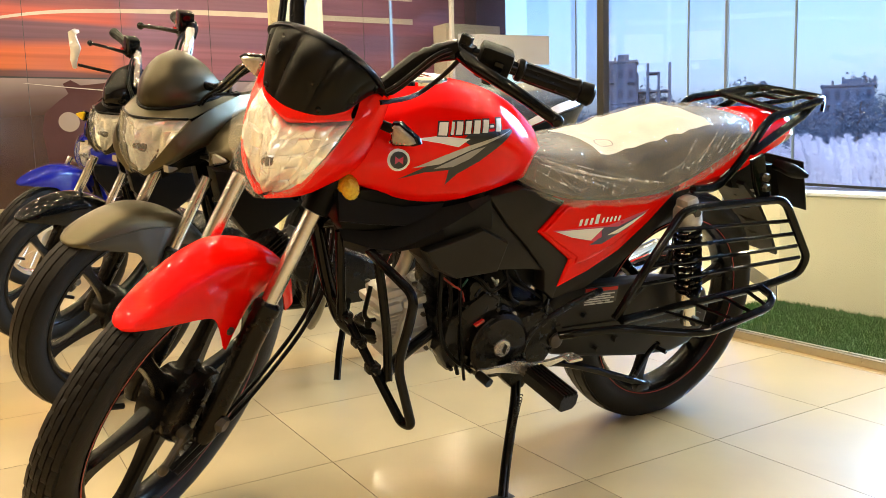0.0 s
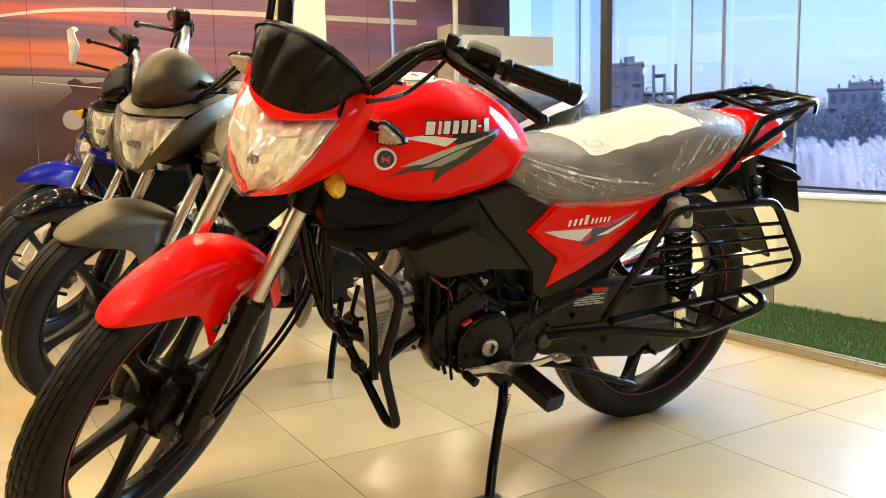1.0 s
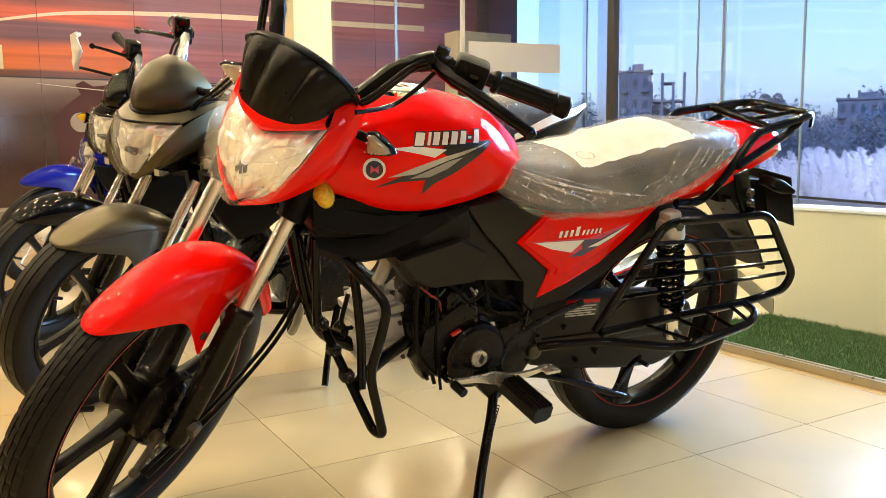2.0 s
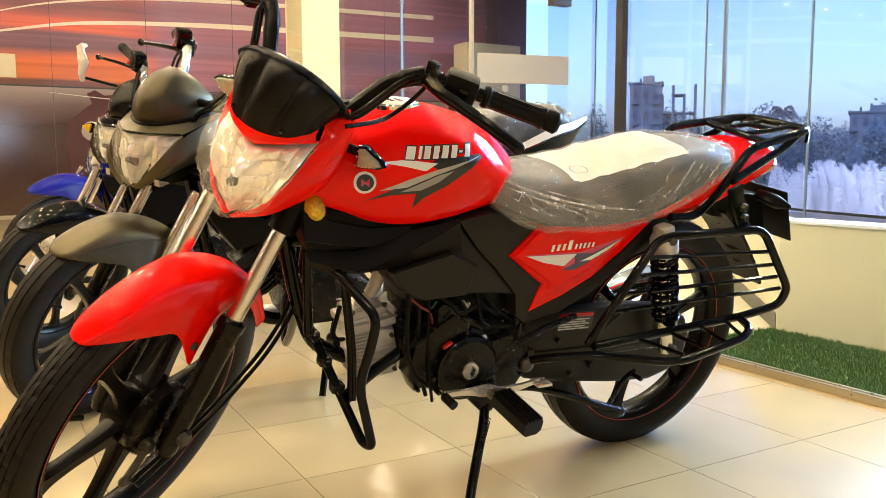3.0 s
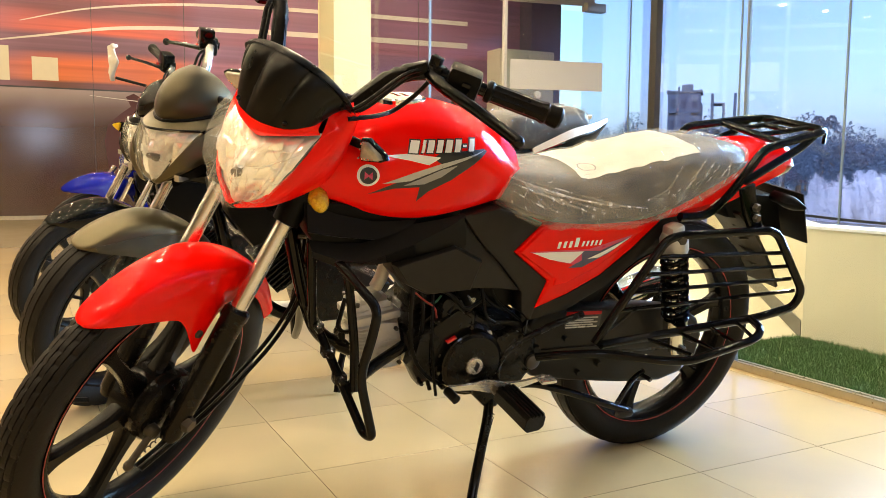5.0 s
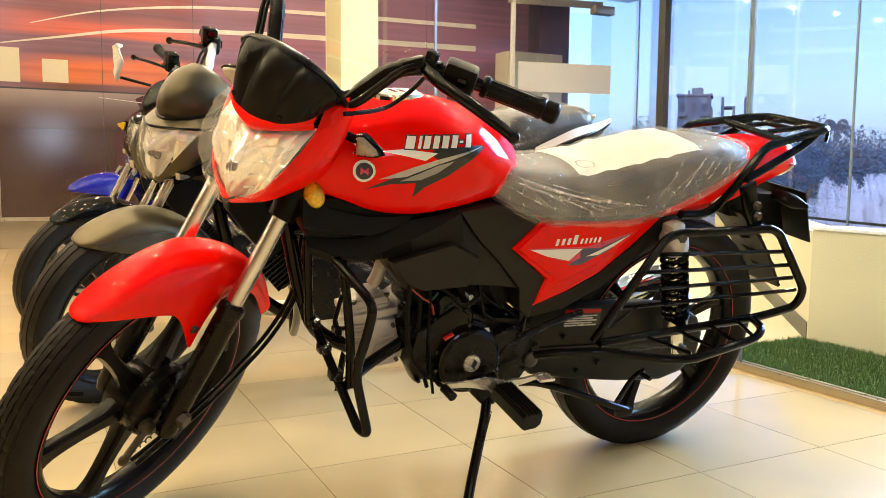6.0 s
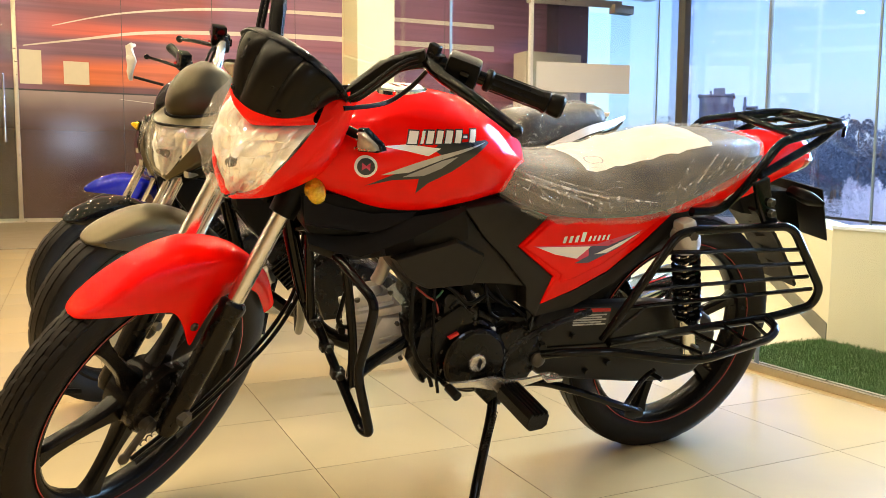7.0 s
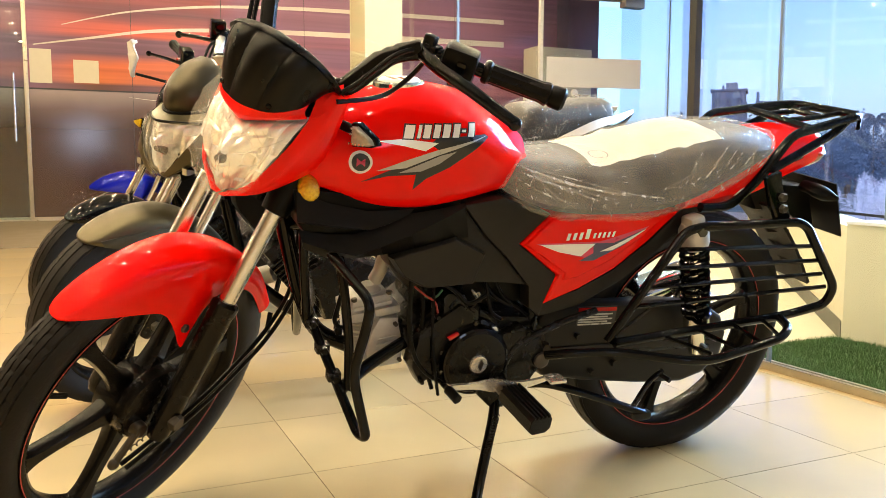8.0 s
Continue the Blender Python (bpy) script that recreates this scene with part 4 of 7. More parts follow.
def steering(axle, steer):
    """Level axes of the steered parts, and the axes along the fork."""
    turn = Matrix.Rotation(steer, 4, STEER_AXIS)
    origin = axle - turn @ Vector((-TRAIL * math.cos(RAKE), 0, TRAIL * math.sin(RAKE)))
    head = Matrix.Translation(origin) @ turn
    return head, head @ Matrix.Rotation(RAKE, 4, 'Y')


HEAD, FORK = steering(AXLE, STEER)
moto = empty("motorcycle", pose(0.815, -0.537, 0, 12.5), "red and black commuter motorcycle leaning on its side stand", "motorcycle")


def bowl_point(s, phi):
    """The instrument cowl: s from its foot (0) to its rim (1), phi from its left corner round the front to its right corner."""
    half = 0.080 + 0.029 * s ** 0.8
    depth = 0.078 - 0.020 * s + 0.012 * math.sin(math.pi * s)
    rear = 0.152 + 0.030 * s
    # pillowed panels between sharp creases
    lane = (math.degrees(phi) + 100 + 14 * s) / 40
    pillow = abs(math.sin(math.pi * lane)) ** 0.55 - 0.6
    flute = 1 + 0.17 * pillow * math.sin(math.pi * min(1, 0.06 + s * 1.05))
    y = YC + half * math.sin(phi) * (1 + 0.03 * pillow * math.sin(math.pi * s))
    x = rear - depth * abs(math.cos(phi)) ** 0.8 * flute
    z0 = 0.560 + 0.38 * (x - 0.074)
    z1 = 0.678 - 1.30 * (x - 0.125)
    return Vector((x, y, z0 + (z1 - z0) * s))


def headlamp(root, m, point, seed, film_grow=1.10, folds=46, label="clear headlamp with a silver reflector under wrapping film"):
    """A headlamp over point(u, v, back, grow): a pillowed reflector, its lens, a bulb and crumpled wrapping film."""
    nx, nz = 67, 49
    rng_ = random.Random(seed)
    cols, rows_ = 9, 5
    tilt = [[(rng_.uniform(-1, 1), rng_.uniform(-1, 1)) for _ in range(cols + 1)] for _ in range(rows_ + 1)]
    grid = []
    for j in range(nz):
        line = []
        for i in range(nx):
            u, v = -1 + 2 * i / (nx - 1), j / (nz - 1)
            p = Vector(point(u, v, 0.014, 0.97))
            a, b = (u + 1) / 2 * cols, v * rows_
            fa, fb = a - math.floor(a) - 0.5, b - math.floor(b) - 0.5
            ta, tb = tilt[min(rows_, int(b))][min(cols, int(a))]
            bowl = 0.034 * (1 - abs(2 * abs(u) - 1)) * math.sin(math.pi * min(1, v + 0.1))
            p.x += bowl - 0.0022 * (1 - 4 * fa * fa) - 0.0018 * (1 - 4 * fb * fb) + 0.0065 * (ta * fa + tb * fb)
            line.append(p)
        grid.append(line)
    refl = bmesh.new()
    quads(refl, grid, closed=False, caps=False)
    bmesh.ops.recalc_face_normals(refl, faces=refl.faces)
    hl = part("headlamp", refl, REFLECTOR, root, label, m, 30)

    def grid_of(back, grow, ruffle, nx_, nz_):
        out = []
        for j in range(nz_):
            row = []
            for i in range(nx_):
                p = Vector(point(-1 + 2 * i / (nx_ - 1), j / (nz_ - 1), back, grow))
                if ruffle:
                    q = p + Vector((0, seed * 3.1, 0))
                    ridge = 1 - abs(noise.noise(Vector((q.x * 20, q.y * 22 + q.z * 12, q.z * 17)))) * 2.2
                    fine = 1 - abs(noise.noise(Vector((q.x * 60, q.y * 95 + q.z * 40, q.z * 70)))) * 2.2
                    p += Vector((-1, 0, 0)) * (ridge * ruffle + fine * ruffle * 0.30) + noise.noise_vector(q * 25) * ruffle * 0.6
                row.append(p)
            out.append(row)
        return out

    part("lens", skin(grid_of(0.0, 1.0, 0, 13, 9), 2, 2, closed=False, caps=False), LENS, hl, "clear headlamp lens", m)
    wrap_bm = bmesh.new()
    quads(wrap_bm, grid_of(-0.006, film_grow, 0.0065, 61, 47), closed=False, caps=False)
    tree_ = BVHTree.FromBMesh(wrap_bm)
    wrap_ = part("wrapping_film", wrap_bm, LAMP_FILM, hl, "crumpled clear wrapping film", m, 60)
    lines = []
    mid = Vector(point(0, 0.5))
    lo, hi = Vector(point(0, 0)).z, Vector(point(0, 1)).z
    for k in range(folds):
        y0, z0 = mid.y + rng_.uniform(-0.085, 0.085), lo + (hi - lo) * rng_.uniform(0.02, 1.1)
        a, r = rng_.gauss(1.2, 0.8), rng_.uniform(0.010, 0.045)
        lines.append(((mid.x, y0, z0), (mid.x, y0 + r * math.cos(a), z0 + r * math.sin(a)), rng_.uniform(-0.005, 0.005), rng_.uniform(0.0004, 0.0013), (1, 0, 0)))
    tagged(part("film_folds", film_folds(tree_, lines), FOLD, wrap_, "", m), "thin bright folds in the film", "", "", "stuff")
    bulb = lathe([(0.0, 0.010), (0.007, 0.010), (0.010, 0.020), (0.016, 0.026), (0.020, 0.035)], 20, None, (mid.x, mid.y, mid.z), "x")
    part("bulb", bulb, STEEL_DARK, hl, "", m)
    return hl


def turn_signal(root, m, lens=None):
    """A leaf-shaped lens in a black housing on a rubber stem."""
    stem = sweep([(0.205, -0.112, 0.550), (0.212, -0.160, 0.550)], 0.0085, 10)
    sig = part("turn_signal", stem, GRIP_RUBBER, root, "black stemmed turn signal with a leaf-shaped lens", m)
    leaf = [(-0.146, 0.564), (-0.152, 0.531), (-0.159, 0.526), (-0.195, 0.541), (-0.204, 0.549), (-0.196, 0.557), (-0.158, 0.569)]
    small = [(-0.172 + (y + 0.172) * 0.84, 0.548 + (z - 0.548) * 0.84) for y, z in leaf]
    swap = Matrix(((0, 1, 0, 0), (1, 0, 0, 0), (0, 0, 1, 0), (0, 0, 0, 1)))
    part("housing", slab(leaf, 0.201, 0.214, 0.004), GLOSS_BLACK, sig, "", m @ swap)
    face = part("lens", slab(small, 0.194, 0.204, 0.005, steps=3, slope=0.08), lens or CLEAR_LENS, sig, "ribbed signal lens", m @ swap)
    if lens is None:
        beads = bmesh.new()
        for k in range(7):
            y, z = (-0.151 - 0.0066 * k, 0.529 + 0.0022 * k) if k < 5 else (-0.149, 0.535 + 0.010 * (k - 4))
            ball((0.1945, y - 0.004, z + 0.004), (0.0022, 0.0022, 0.0022), beads, n=4)
        part("lens_beads", beads, CHROME, face, "", m)
    return sig


def faired_head(root, m, paint, screen, seed, signals=None):
    """A small fairing: wide headlamp, nose panel, pointed screen and swept cheeks. x to the rear, y to the right, z up from its chin."""
    def point(u, v, back=0.0, grow=1.0):
        w = (0.014 + 0.091 * v ** 0.7) * grow
        x = -0.075 - 0.085 * v + 0.067 * v * v + (0.012 + 0.066 * v) * abs(u) ** 1.35 + back
        return (x, u * w, v * (0.143 + 0.012 * u * u))
    headlamp(root, m, point, seed, 1.0 if signals is None else 1.06, 60)
    edge = [Vector(point(-1, 1 - k / 8)) for k in range(9)] + [Vector(point(1, k / 8)) for k in range(1, 9)]
    part("lamp_bezel", sweep([e + Vector((0.004, math.copysign(0.003, e.y), -0.002)) for e in edge], 0.0062, 10, 0.01), paint, root, "painted rim round the headlamp", m)
    top_edge = [Vector(point(-1 + k / 6, 1.0)) for k in range(13)]
    part("lamp_gasket", sweep([e + Vector((-0.003, 0, 0.004)) for e in top_edge], 0.0042, 8, 0.01), GRIP_RUBBER, root, "", m)
    # screen
    mid = [(-0.050, 0.170), (-0.062, 0.197), (-0.058, 0.238), (-0.038, 0.276), (-0.004, 0.310), (0.045, 0.334)]
    end = [(0.130, 0.114, 0.238), (0.123, 0.110, 0.248), (0.112, 0.101, 0.264), (0.098, 0.086, 0.285), (0.082, 0.061, 0.310), (0.059, 0.021, 0.332)]
    rows = []
    for (xc, zc), (xe, ye, ze) in zip(mid, end):
        row = []
        for k in range(-6, 7):
            a = radians(15 * k)
            f = (1 - math.cos(a)) ** 0.88
            row.append((xc + (xe - xc) * f, ye * math.sin(a), zc + (ze - zc) * f))
        rows.append(row)
    # nose panel between lamp and screen
    low = [(0.170, -0.132, 0.226), (0.110, -0.128, 0.212), (0.048, -0.121, 0.190), (-0.018, -0.105, 0.158), (-0.050, -0.078, 0.151), (-0.078, -0.045, 0.148), (-0.094, 0.0, 0.146)]
    low = low + [mirrored(p) for p in low[-2::-1]]
    nose = []
    for t in (0, 0.33, 0.67, 1):
        nose.append([Vector(a).lerp(Vector(b), t) for a, b in zip(low, rows[0])])
    part("nose_panel", sheet(nose, 3, 3, 0.003), paint, root, "painted nose panel over the headlamp", m)
    scr = part("screen", sheet(rows, 3, 4, 0.004), screen, root, "smooth pointed dark screen", m)
    foot = [Vector(p) + Vector((-0.004, 0, -0.001)) for p in rows[0]]
    part("screen_gasket", sweep(foot, 0.0050, 8, 0.01), GRIP_RUBBER, scr, "", m)
    for s in (1, -1):
        over = m if s == 1 else m @ FLIP
        up = [(-0.076, -0.020, 0.004), (-0.074, -0.052, 0.040), (-0.062, -0.088, 0.095), (-0.016, -0.111, 0.148), (0.046, -0.127, 0.190), (0.127, -0.137, 0.224), (0.210, -0.140, 0.250)]
        dn = [(-0.066, -0.024, -0.006), (-0.060, -0.066, 0.018), (-0.040, -0.100, 0.044), (0.004, -0.122, 0.074), (0.060, -0.136, 0.100), (0.138, -0.144, 0.128), (0.215, -0.146, 0.150)]
        rows = []
        for t, out in ((0, 0.0), (0.30, 0.009), (0.55, 0.012), (0.80, 0.005), (1.0, -0.004)):
            rows.append([Vector(a).lerp(Vector(b), t) + Vector((0, -out, 0)) for a, b in zip(up, dn)])
        part("cheek", sheet(rows, 3, 4, 0.003), paint, root, "painted fairing cheek swept to the rear", over)
        fin = [[Vector(a) + Vector((0.006, 0.006, -0.004)) for a in dn[1:]], [Vector(a) + Vector((0.03, 0.020, -0.030)) for a in dn[1:]]]
        part("cheek_underside", sheet(fin, 3, 3, 0.003), PLASTIC, root, "", over)
        fang = slab([(-0.066, 0.032), (-0.030, 0.028), (-0.020, 0.023), (-0.050, 0.014), (-0.062, 0.014)], -0.092, -0.076, 0.003)
        part("position_lamp", fang, CLEAR_LENS, root, "small pointed position lamp", over)
        if signals is not None:
            drop, out, lens = signals
            if lens is not None or s == 1:
                turn_signal(root, over @ Matrix.Translation((-0.168, -out, -0.550 + drop)), lens)
    shell = skin([[(-0.050, -0.03, 0.005), (-0.050, 0.03, 0.005), (-0.02, 0.07, 0.15), (-0.02, -0.07, 0.15)], [(0.06, -0.09, 0.03), (0.06, 0.09, 0.03), (0.06, 0.085, 0.20), (0.06, -0.085, 0.20)], [(0.16, -0.08, 0.06), (0.16, 0.08, 0.06), (0.15, 0.07, 0.21), (0.15, -0.07, 0.21)]], 2, 2)
    part("lamp_shell", shell, PLASTIC, root, "", m)


def build_head(root, m, paint, visor):
    """The red machine's headlamp cowl: instrument cowl, lamp, cheeks, brow and signals."""
    rows = []
    for s in (0, 0.03, 0.08, 0.14, 0.21, 0.28, 0.35, 0.42, 0.49, 0.56, 0.63, 0.70, 0.765, 0.775, 0.785, 0.80, 0.84, 0.90, 0.95, 1.0):
        row = []
        for k in range(121):
            phi = -92 + 184 * k / 120
            grow = 1.0 if s < 0.77 else 0.93 if s < 0.78 else 0.99 if s < 0.79 else 1.02 if min(abs(phi + 37), abs(phi - 37)) < 2 else 1.065 if s < 0.97 else 1.05
            p = bowl_point(s, radians(phi))
            row.append(Vector((0.16 + (p.x - 0.16) * grow, YC + (p.y - YC) * grow, p.z)))
        rows.append(row)
    bm = bmesh.new()
    quads(bm, rows, closed=False, caps=False)
    bmesh.ops.solidify(bm, geom=bm.faces[:], thickness=0.004)
    bmesh.ops.recalc_face_normals(bm, faces=bm.faces)
    cowl = part("instrument_cowl", bm, visor, root, "fluted black plastic instrument cowl", m, 50)
    dial = bmesh.new()
    quads(dial, [[bowl_point(0.9, radians(-90 + 180 * k / 16)) for k in range(17)], [Vector((0.19, YC + 0.1 * math.sin(radians(-90 + 180 * k / 16)), 0.598)) for k in range(17)]], closed=False, caps=False)
    part("instrument_panel", dial, PLASTIC, cowl, "", m)
    for phi in (-35, 35):
        p = bowl_point(0.08, radians(phi))
        part("screw", ball(p, (0.005, 0.005, 0.005), n=5), GLOSS_BLACK, cowl, "", m)

    def point(u, v, back=0.0, grow=1.0):
        w = (0.012 + 0.074 * math.sin(min(1, v * 1.05) * math.pi / 2) ** 0.55) * grow
        x = 0.054 - 0.0985 * v + 0.1335 * v * v + (0.020 + 0.028 * v) * u * u + back
        return (x, YC + u * w, 0.410 + v * (0.122 + 0.032 * abs(u)))
    headlamp(root, m, point, 3, 1.12, 70)

    # painted cowl: two creased cheeks and a brow
    for s in (1, -1):
        inner = [(0.058, -0.006, 0.408), (0.071, -0.046, 0.438), (0.092, -0.070, 0.484), (0.118, -0.082, 0.526), (0.142, -0.086, 0.562), (0.172, -0.096, 0.606)]
        crease = [(0.062, -0.008, 0.405), (0.088, -0.058, 0.430), (0.112, -0.087, 0.466), (0.138, -0.106, 0.506), (0.160, -0.112, 0.552), (0.184, -0.110, 0.608)]
        outer = [(0.066, -0.006, 0.402), (0.098, -0.050, 0.418), (0.134, -0.078, 0.442), (0.164, -0.106, 0.480), (0.186, -0.114, 0.535), (0.200, -0.112, 0.606)]
        back = [(0.080, -0.004, 0.404), (0.120, -0.030, 0.424), (0.165, -0.050, 0.450), (0.195, -0.070, 0.490), (0.215, -0.080, 0.540), (0.222, -0.085, 0.600)]
        for nm, a_, b_, out in (("cheek", inner, crease, 0.006), ("cheek_flank", crease, outer, 0.003), ("cheek_return", outer, back, 0.0)):
            rows = []
            for t in (0, 0.5, 1):
                rows.append([(p.x, YC + s * (p.y - out * math.sin(math.pi * t)), p.z) for p in (Vector(a).lerp(Vector(b), t) for a, b in zip(a_, b_))])
            part(nm, sheet(rows, 3, 4, 0.003), paint, root, "painted headlamp cowl cheek" if nm == "cheek" else "", m)
        corner = [[(0.136, -0.088, 0.560), (0.148, -0.084, 0.578), (0.160, -0.080, 0.598)], [(0.158, -0.101, 0.578), (0.170, -0.098, 0.596), (0.184, -0.090, 0.612)], [(0.182, -0.112, 0.598), (0.190, -0.104, 0.610), (0.204, -0.092, 0.616)]]
        part("cheek_corner", sheet([[(x, YC + s * y, z) for x, y, z in r] for r in corner], 3, 3, 0.003), paint, root, "", m)
    low = [point(-1 + i / 6, 1.0) for i in range(13)]
    high = [bowl_point(0.0, radians(-88 + 176 * i / 12)) for i in range(13)]
    rows = []
    for t in (0, 0.25, 0.5, 0.75, 1.15):
        row = []
        for a, b in zip(low, high):
            p = Vector(a).lerp(Vector(b), t)
            row.append((p.x - 0.010 * math.sin(math.pi * min(t, 1)), p.y, p.z))
        rows.append(row)
    part("brow", sheet(rows, 2, 3, 0.003), paint, root, "painted brow over the headlamp", m)
    shell = skin([[(0.085, YC - 0.03, 0.43), (0.085, YC + 0.03, 0.43), (0.13, YC + 0.06, 0.545), (0.13, YC - 0.06, 0.545)],
                  [(0.17, YC - 0.06, 0.45), (0.17, YC + 0.06, 0.45), (0.18, YC + 0.075, 0.57), (0.18, YC - 0.075, 0.57)]], 2, 2)
    part("lamp_shell", shell, PLASTIC, root, "", m)
    # turn signals, and amber lamps under the cowl
    for s in (1, -1):
        turn_signal(root, m if s == 1 else m @ Matrix.Translation((0, 2 * YC, 0)) @ FLIP)
        amber = ball((0.164, YC + s * -0.100, 0.439), (0.017, 0.022, 0.0215), n=12, m=Matrix.Rotation(0.35, 3, 'Y'))
        for v in amber.verts:
            v.co.y += s * 0.30 * (v.co.z - 0.436)
        al = part("amber_lamp", amber, AMBER, root, "amber side lamp", m, 4)
        part("lamp_foot", sweep([(0.170, YC + s * -0.088, 0.445), (0.172, YC + s * -0.060, 0.455)], 0.012, 10), GRIP_RUBBER, al, "", m)


def build_bars(root, m, sides=(1, -1), wrap=None, lever_r=0.0125):
    """Handlebar, grips, switch boxes and levers, about the steering's middle plane."""
    half = [(0.205, -0.020, 0.598), (0.212, -0.080, 0.602), (0.262, -0.132, 0.676), (0.300, -0.180, 0.697), (0.322, -0.240, 0.696), (0.384, -0.374, 0.692)]
    whole = [(x, YC + y, z) for x, y, z in half[::-1]] + [(x, YC - y, z) for x, y, z in half]
    bar = part("handlebar", sweep(whole, 0.0115, 12, 0.03), TUBE_BLACK, root, "tubular handlebar", m)
    for s in sides:
        f = lambda x, y, z: Vector((x, YC + s * y, z))
        a, b = f(0.336, -0.262, 0.695), f(0.386, -0.376, 0.692)
        d = (b - a).normalized()
        bm = bmesh.new()
        lathe([(0.0, 0.0), (0.0165, 0.0), (0.0195, 0.004), (0.0195, 0.010), (0.0160, 0.014), (0.0165, 0.050), (0.0165, 0.100), (0.0185, 0.108), (0.0195, 0.112), (0.0165, 0.115), (0.0185, 0.119), (0.0198, 0.136), (0.016, 0.141), (0.0, 0.141)], 40, bm, (0, 0, 0), "z")
        for v in bm.verts:
            r = math.hypot(v.co.x, v.co.y)
            if r > 0.012 and 0.012 < v.co.z < 0.109:
                k = 1 + 0.05 * math.cos(10 * math.atan2(v.co.y, v.co.x))
                v.co.x, v.co.y = v.co.x * k, v.co.y * k
        spin = d.to_track_quat('Z', 'Y').to_matrix().to_4x4()
        grip = part("grip", bm, GRIP_RUBBER, bar, "ribbed black rubber grip", m @ Matrix.Translation(a - d * 0.004) @ spin)
        sw = block((-0.026, -0.028, -0.032), (0.026, 0.028, 0.026), 0.010)
        box_m = m @ Matrix.Translation(f(0.316, -0.226, 0.694)) @ spin
        box = part("switch_box", sw, PLASTIC, bar, "black switch housing", box_m)
        part("switch", block((-0.012, -0.037, -0.012), (0.008, -0.02, 0.004), 0.003), GLOSS_BLACK, box, "", box_m)
        part("switch", block((0.016, -0.012, -0.014), (0.031, 0.010, 0.006), 0.003), GLOSS_BLACK, box, "", box_m)
        part("switch", block((-0.034, -0.010, -0.006), (-0.020, 0.012, 0.010), 0.003), GLOSS_BLACK, box, "", box_m)
        clamp = bmesh.new()
        block(f(0.300, -0.178, 0.690) - V(0.014, 0.012, 0.012), f(0.300, -0.178, 0.690) + V(0.012, 0.012, 0.020), 0.004, clamp)
        block(f(0.296, -0.172, 0.712) - V(0.008, 0.010, 0.010), f(0.296, -0.172, 0.712) + V(0.008, 0.010, 0.012), 0.003, clamp)
        part("lever_clamp", clamp, ENGINE_BLACK, bar, "", m)
        lever = sweep([f(0.290, -0.165, 0.694), f(0.268, -0.205, 0.690), f(0.262, -0.280, 0.682), f(0.258, -0.366, 0.668)], lever_r, 10, 0.03, taper=lever_r * 0.8)
        ball(f(0.258, -0.370, 0.667), (0.011, 0.011, 0.011), lever, n=8)
        part("lever", lever, TUBE_BLACK, bar, "black lever in a plastic sleeve", m)
        if wrap is not None and s == -1:
            tank_ = m @ Matrix.Translation(f(0.292, -0.205, 0.722)) @ spin
            pot = part("brake_reservoir", block((-0.024, -0.030, -0.030), (0.020, 0.026, 0.026), 0.006), GLOSS_BLACK, bar, "black brake fluid reservoir", tank_)
            part("reservoir_lid", block((-0.022, -0.036, -0.028), (0.018, -0.029, 0.024), 0.002), PLASTIC, pot, "", tank_)
            part("starter_button", block((0.012, -0.036, 0.024), (0.024, -0.026, 0.038), 0.003), RED_LENS, pot, "red starter button", tank_)
        wrapm = sweep([f(0.215, -0.085, 0.606), f(0.258, -0.130, 0.680), f(0.285, -0.165, 0.702)], 0.0130, 14, 0.03)
        for v in wrapm.verts:
            v.co += noise.noise_vector(v.co * 90) * 0.0050
        part("wrapping", wrapm, wrap or GRIP_RUBBER, bar, "plastic wrapping round the bar", m)
        for k, (dx, dz) in enumerate(((0.0, 0.0), (0.012, -0.008))):
            cable = sweep([f(0.286, -0.165, 0.70 + dz), f(0.24 + dx, -0.150, 0.69 + dz), f(0.190 + dx, -0.110, 0.614 + dz), f(0.175 + dx, -0.06, 0.575), f(0.16, -0.02, 0.45)], 0.004, 8, 0.04)
            part("cable", cable, GRIP_RUBBER, bar, "black control cable", m)
    low = sweep([(0.172, YC - 0.108, 0.598), (0.235, YC - 0.125, 0.600), (0.285, YC - 0.128, 0.602), (0.305, YC - 0.150, 0.640), (0.300, YC - 0.175, 0.690)], 0.0042, 8, 0.03)
    part("cable", low, GRIP_RUBBER, bar, "black clutch cable", m)


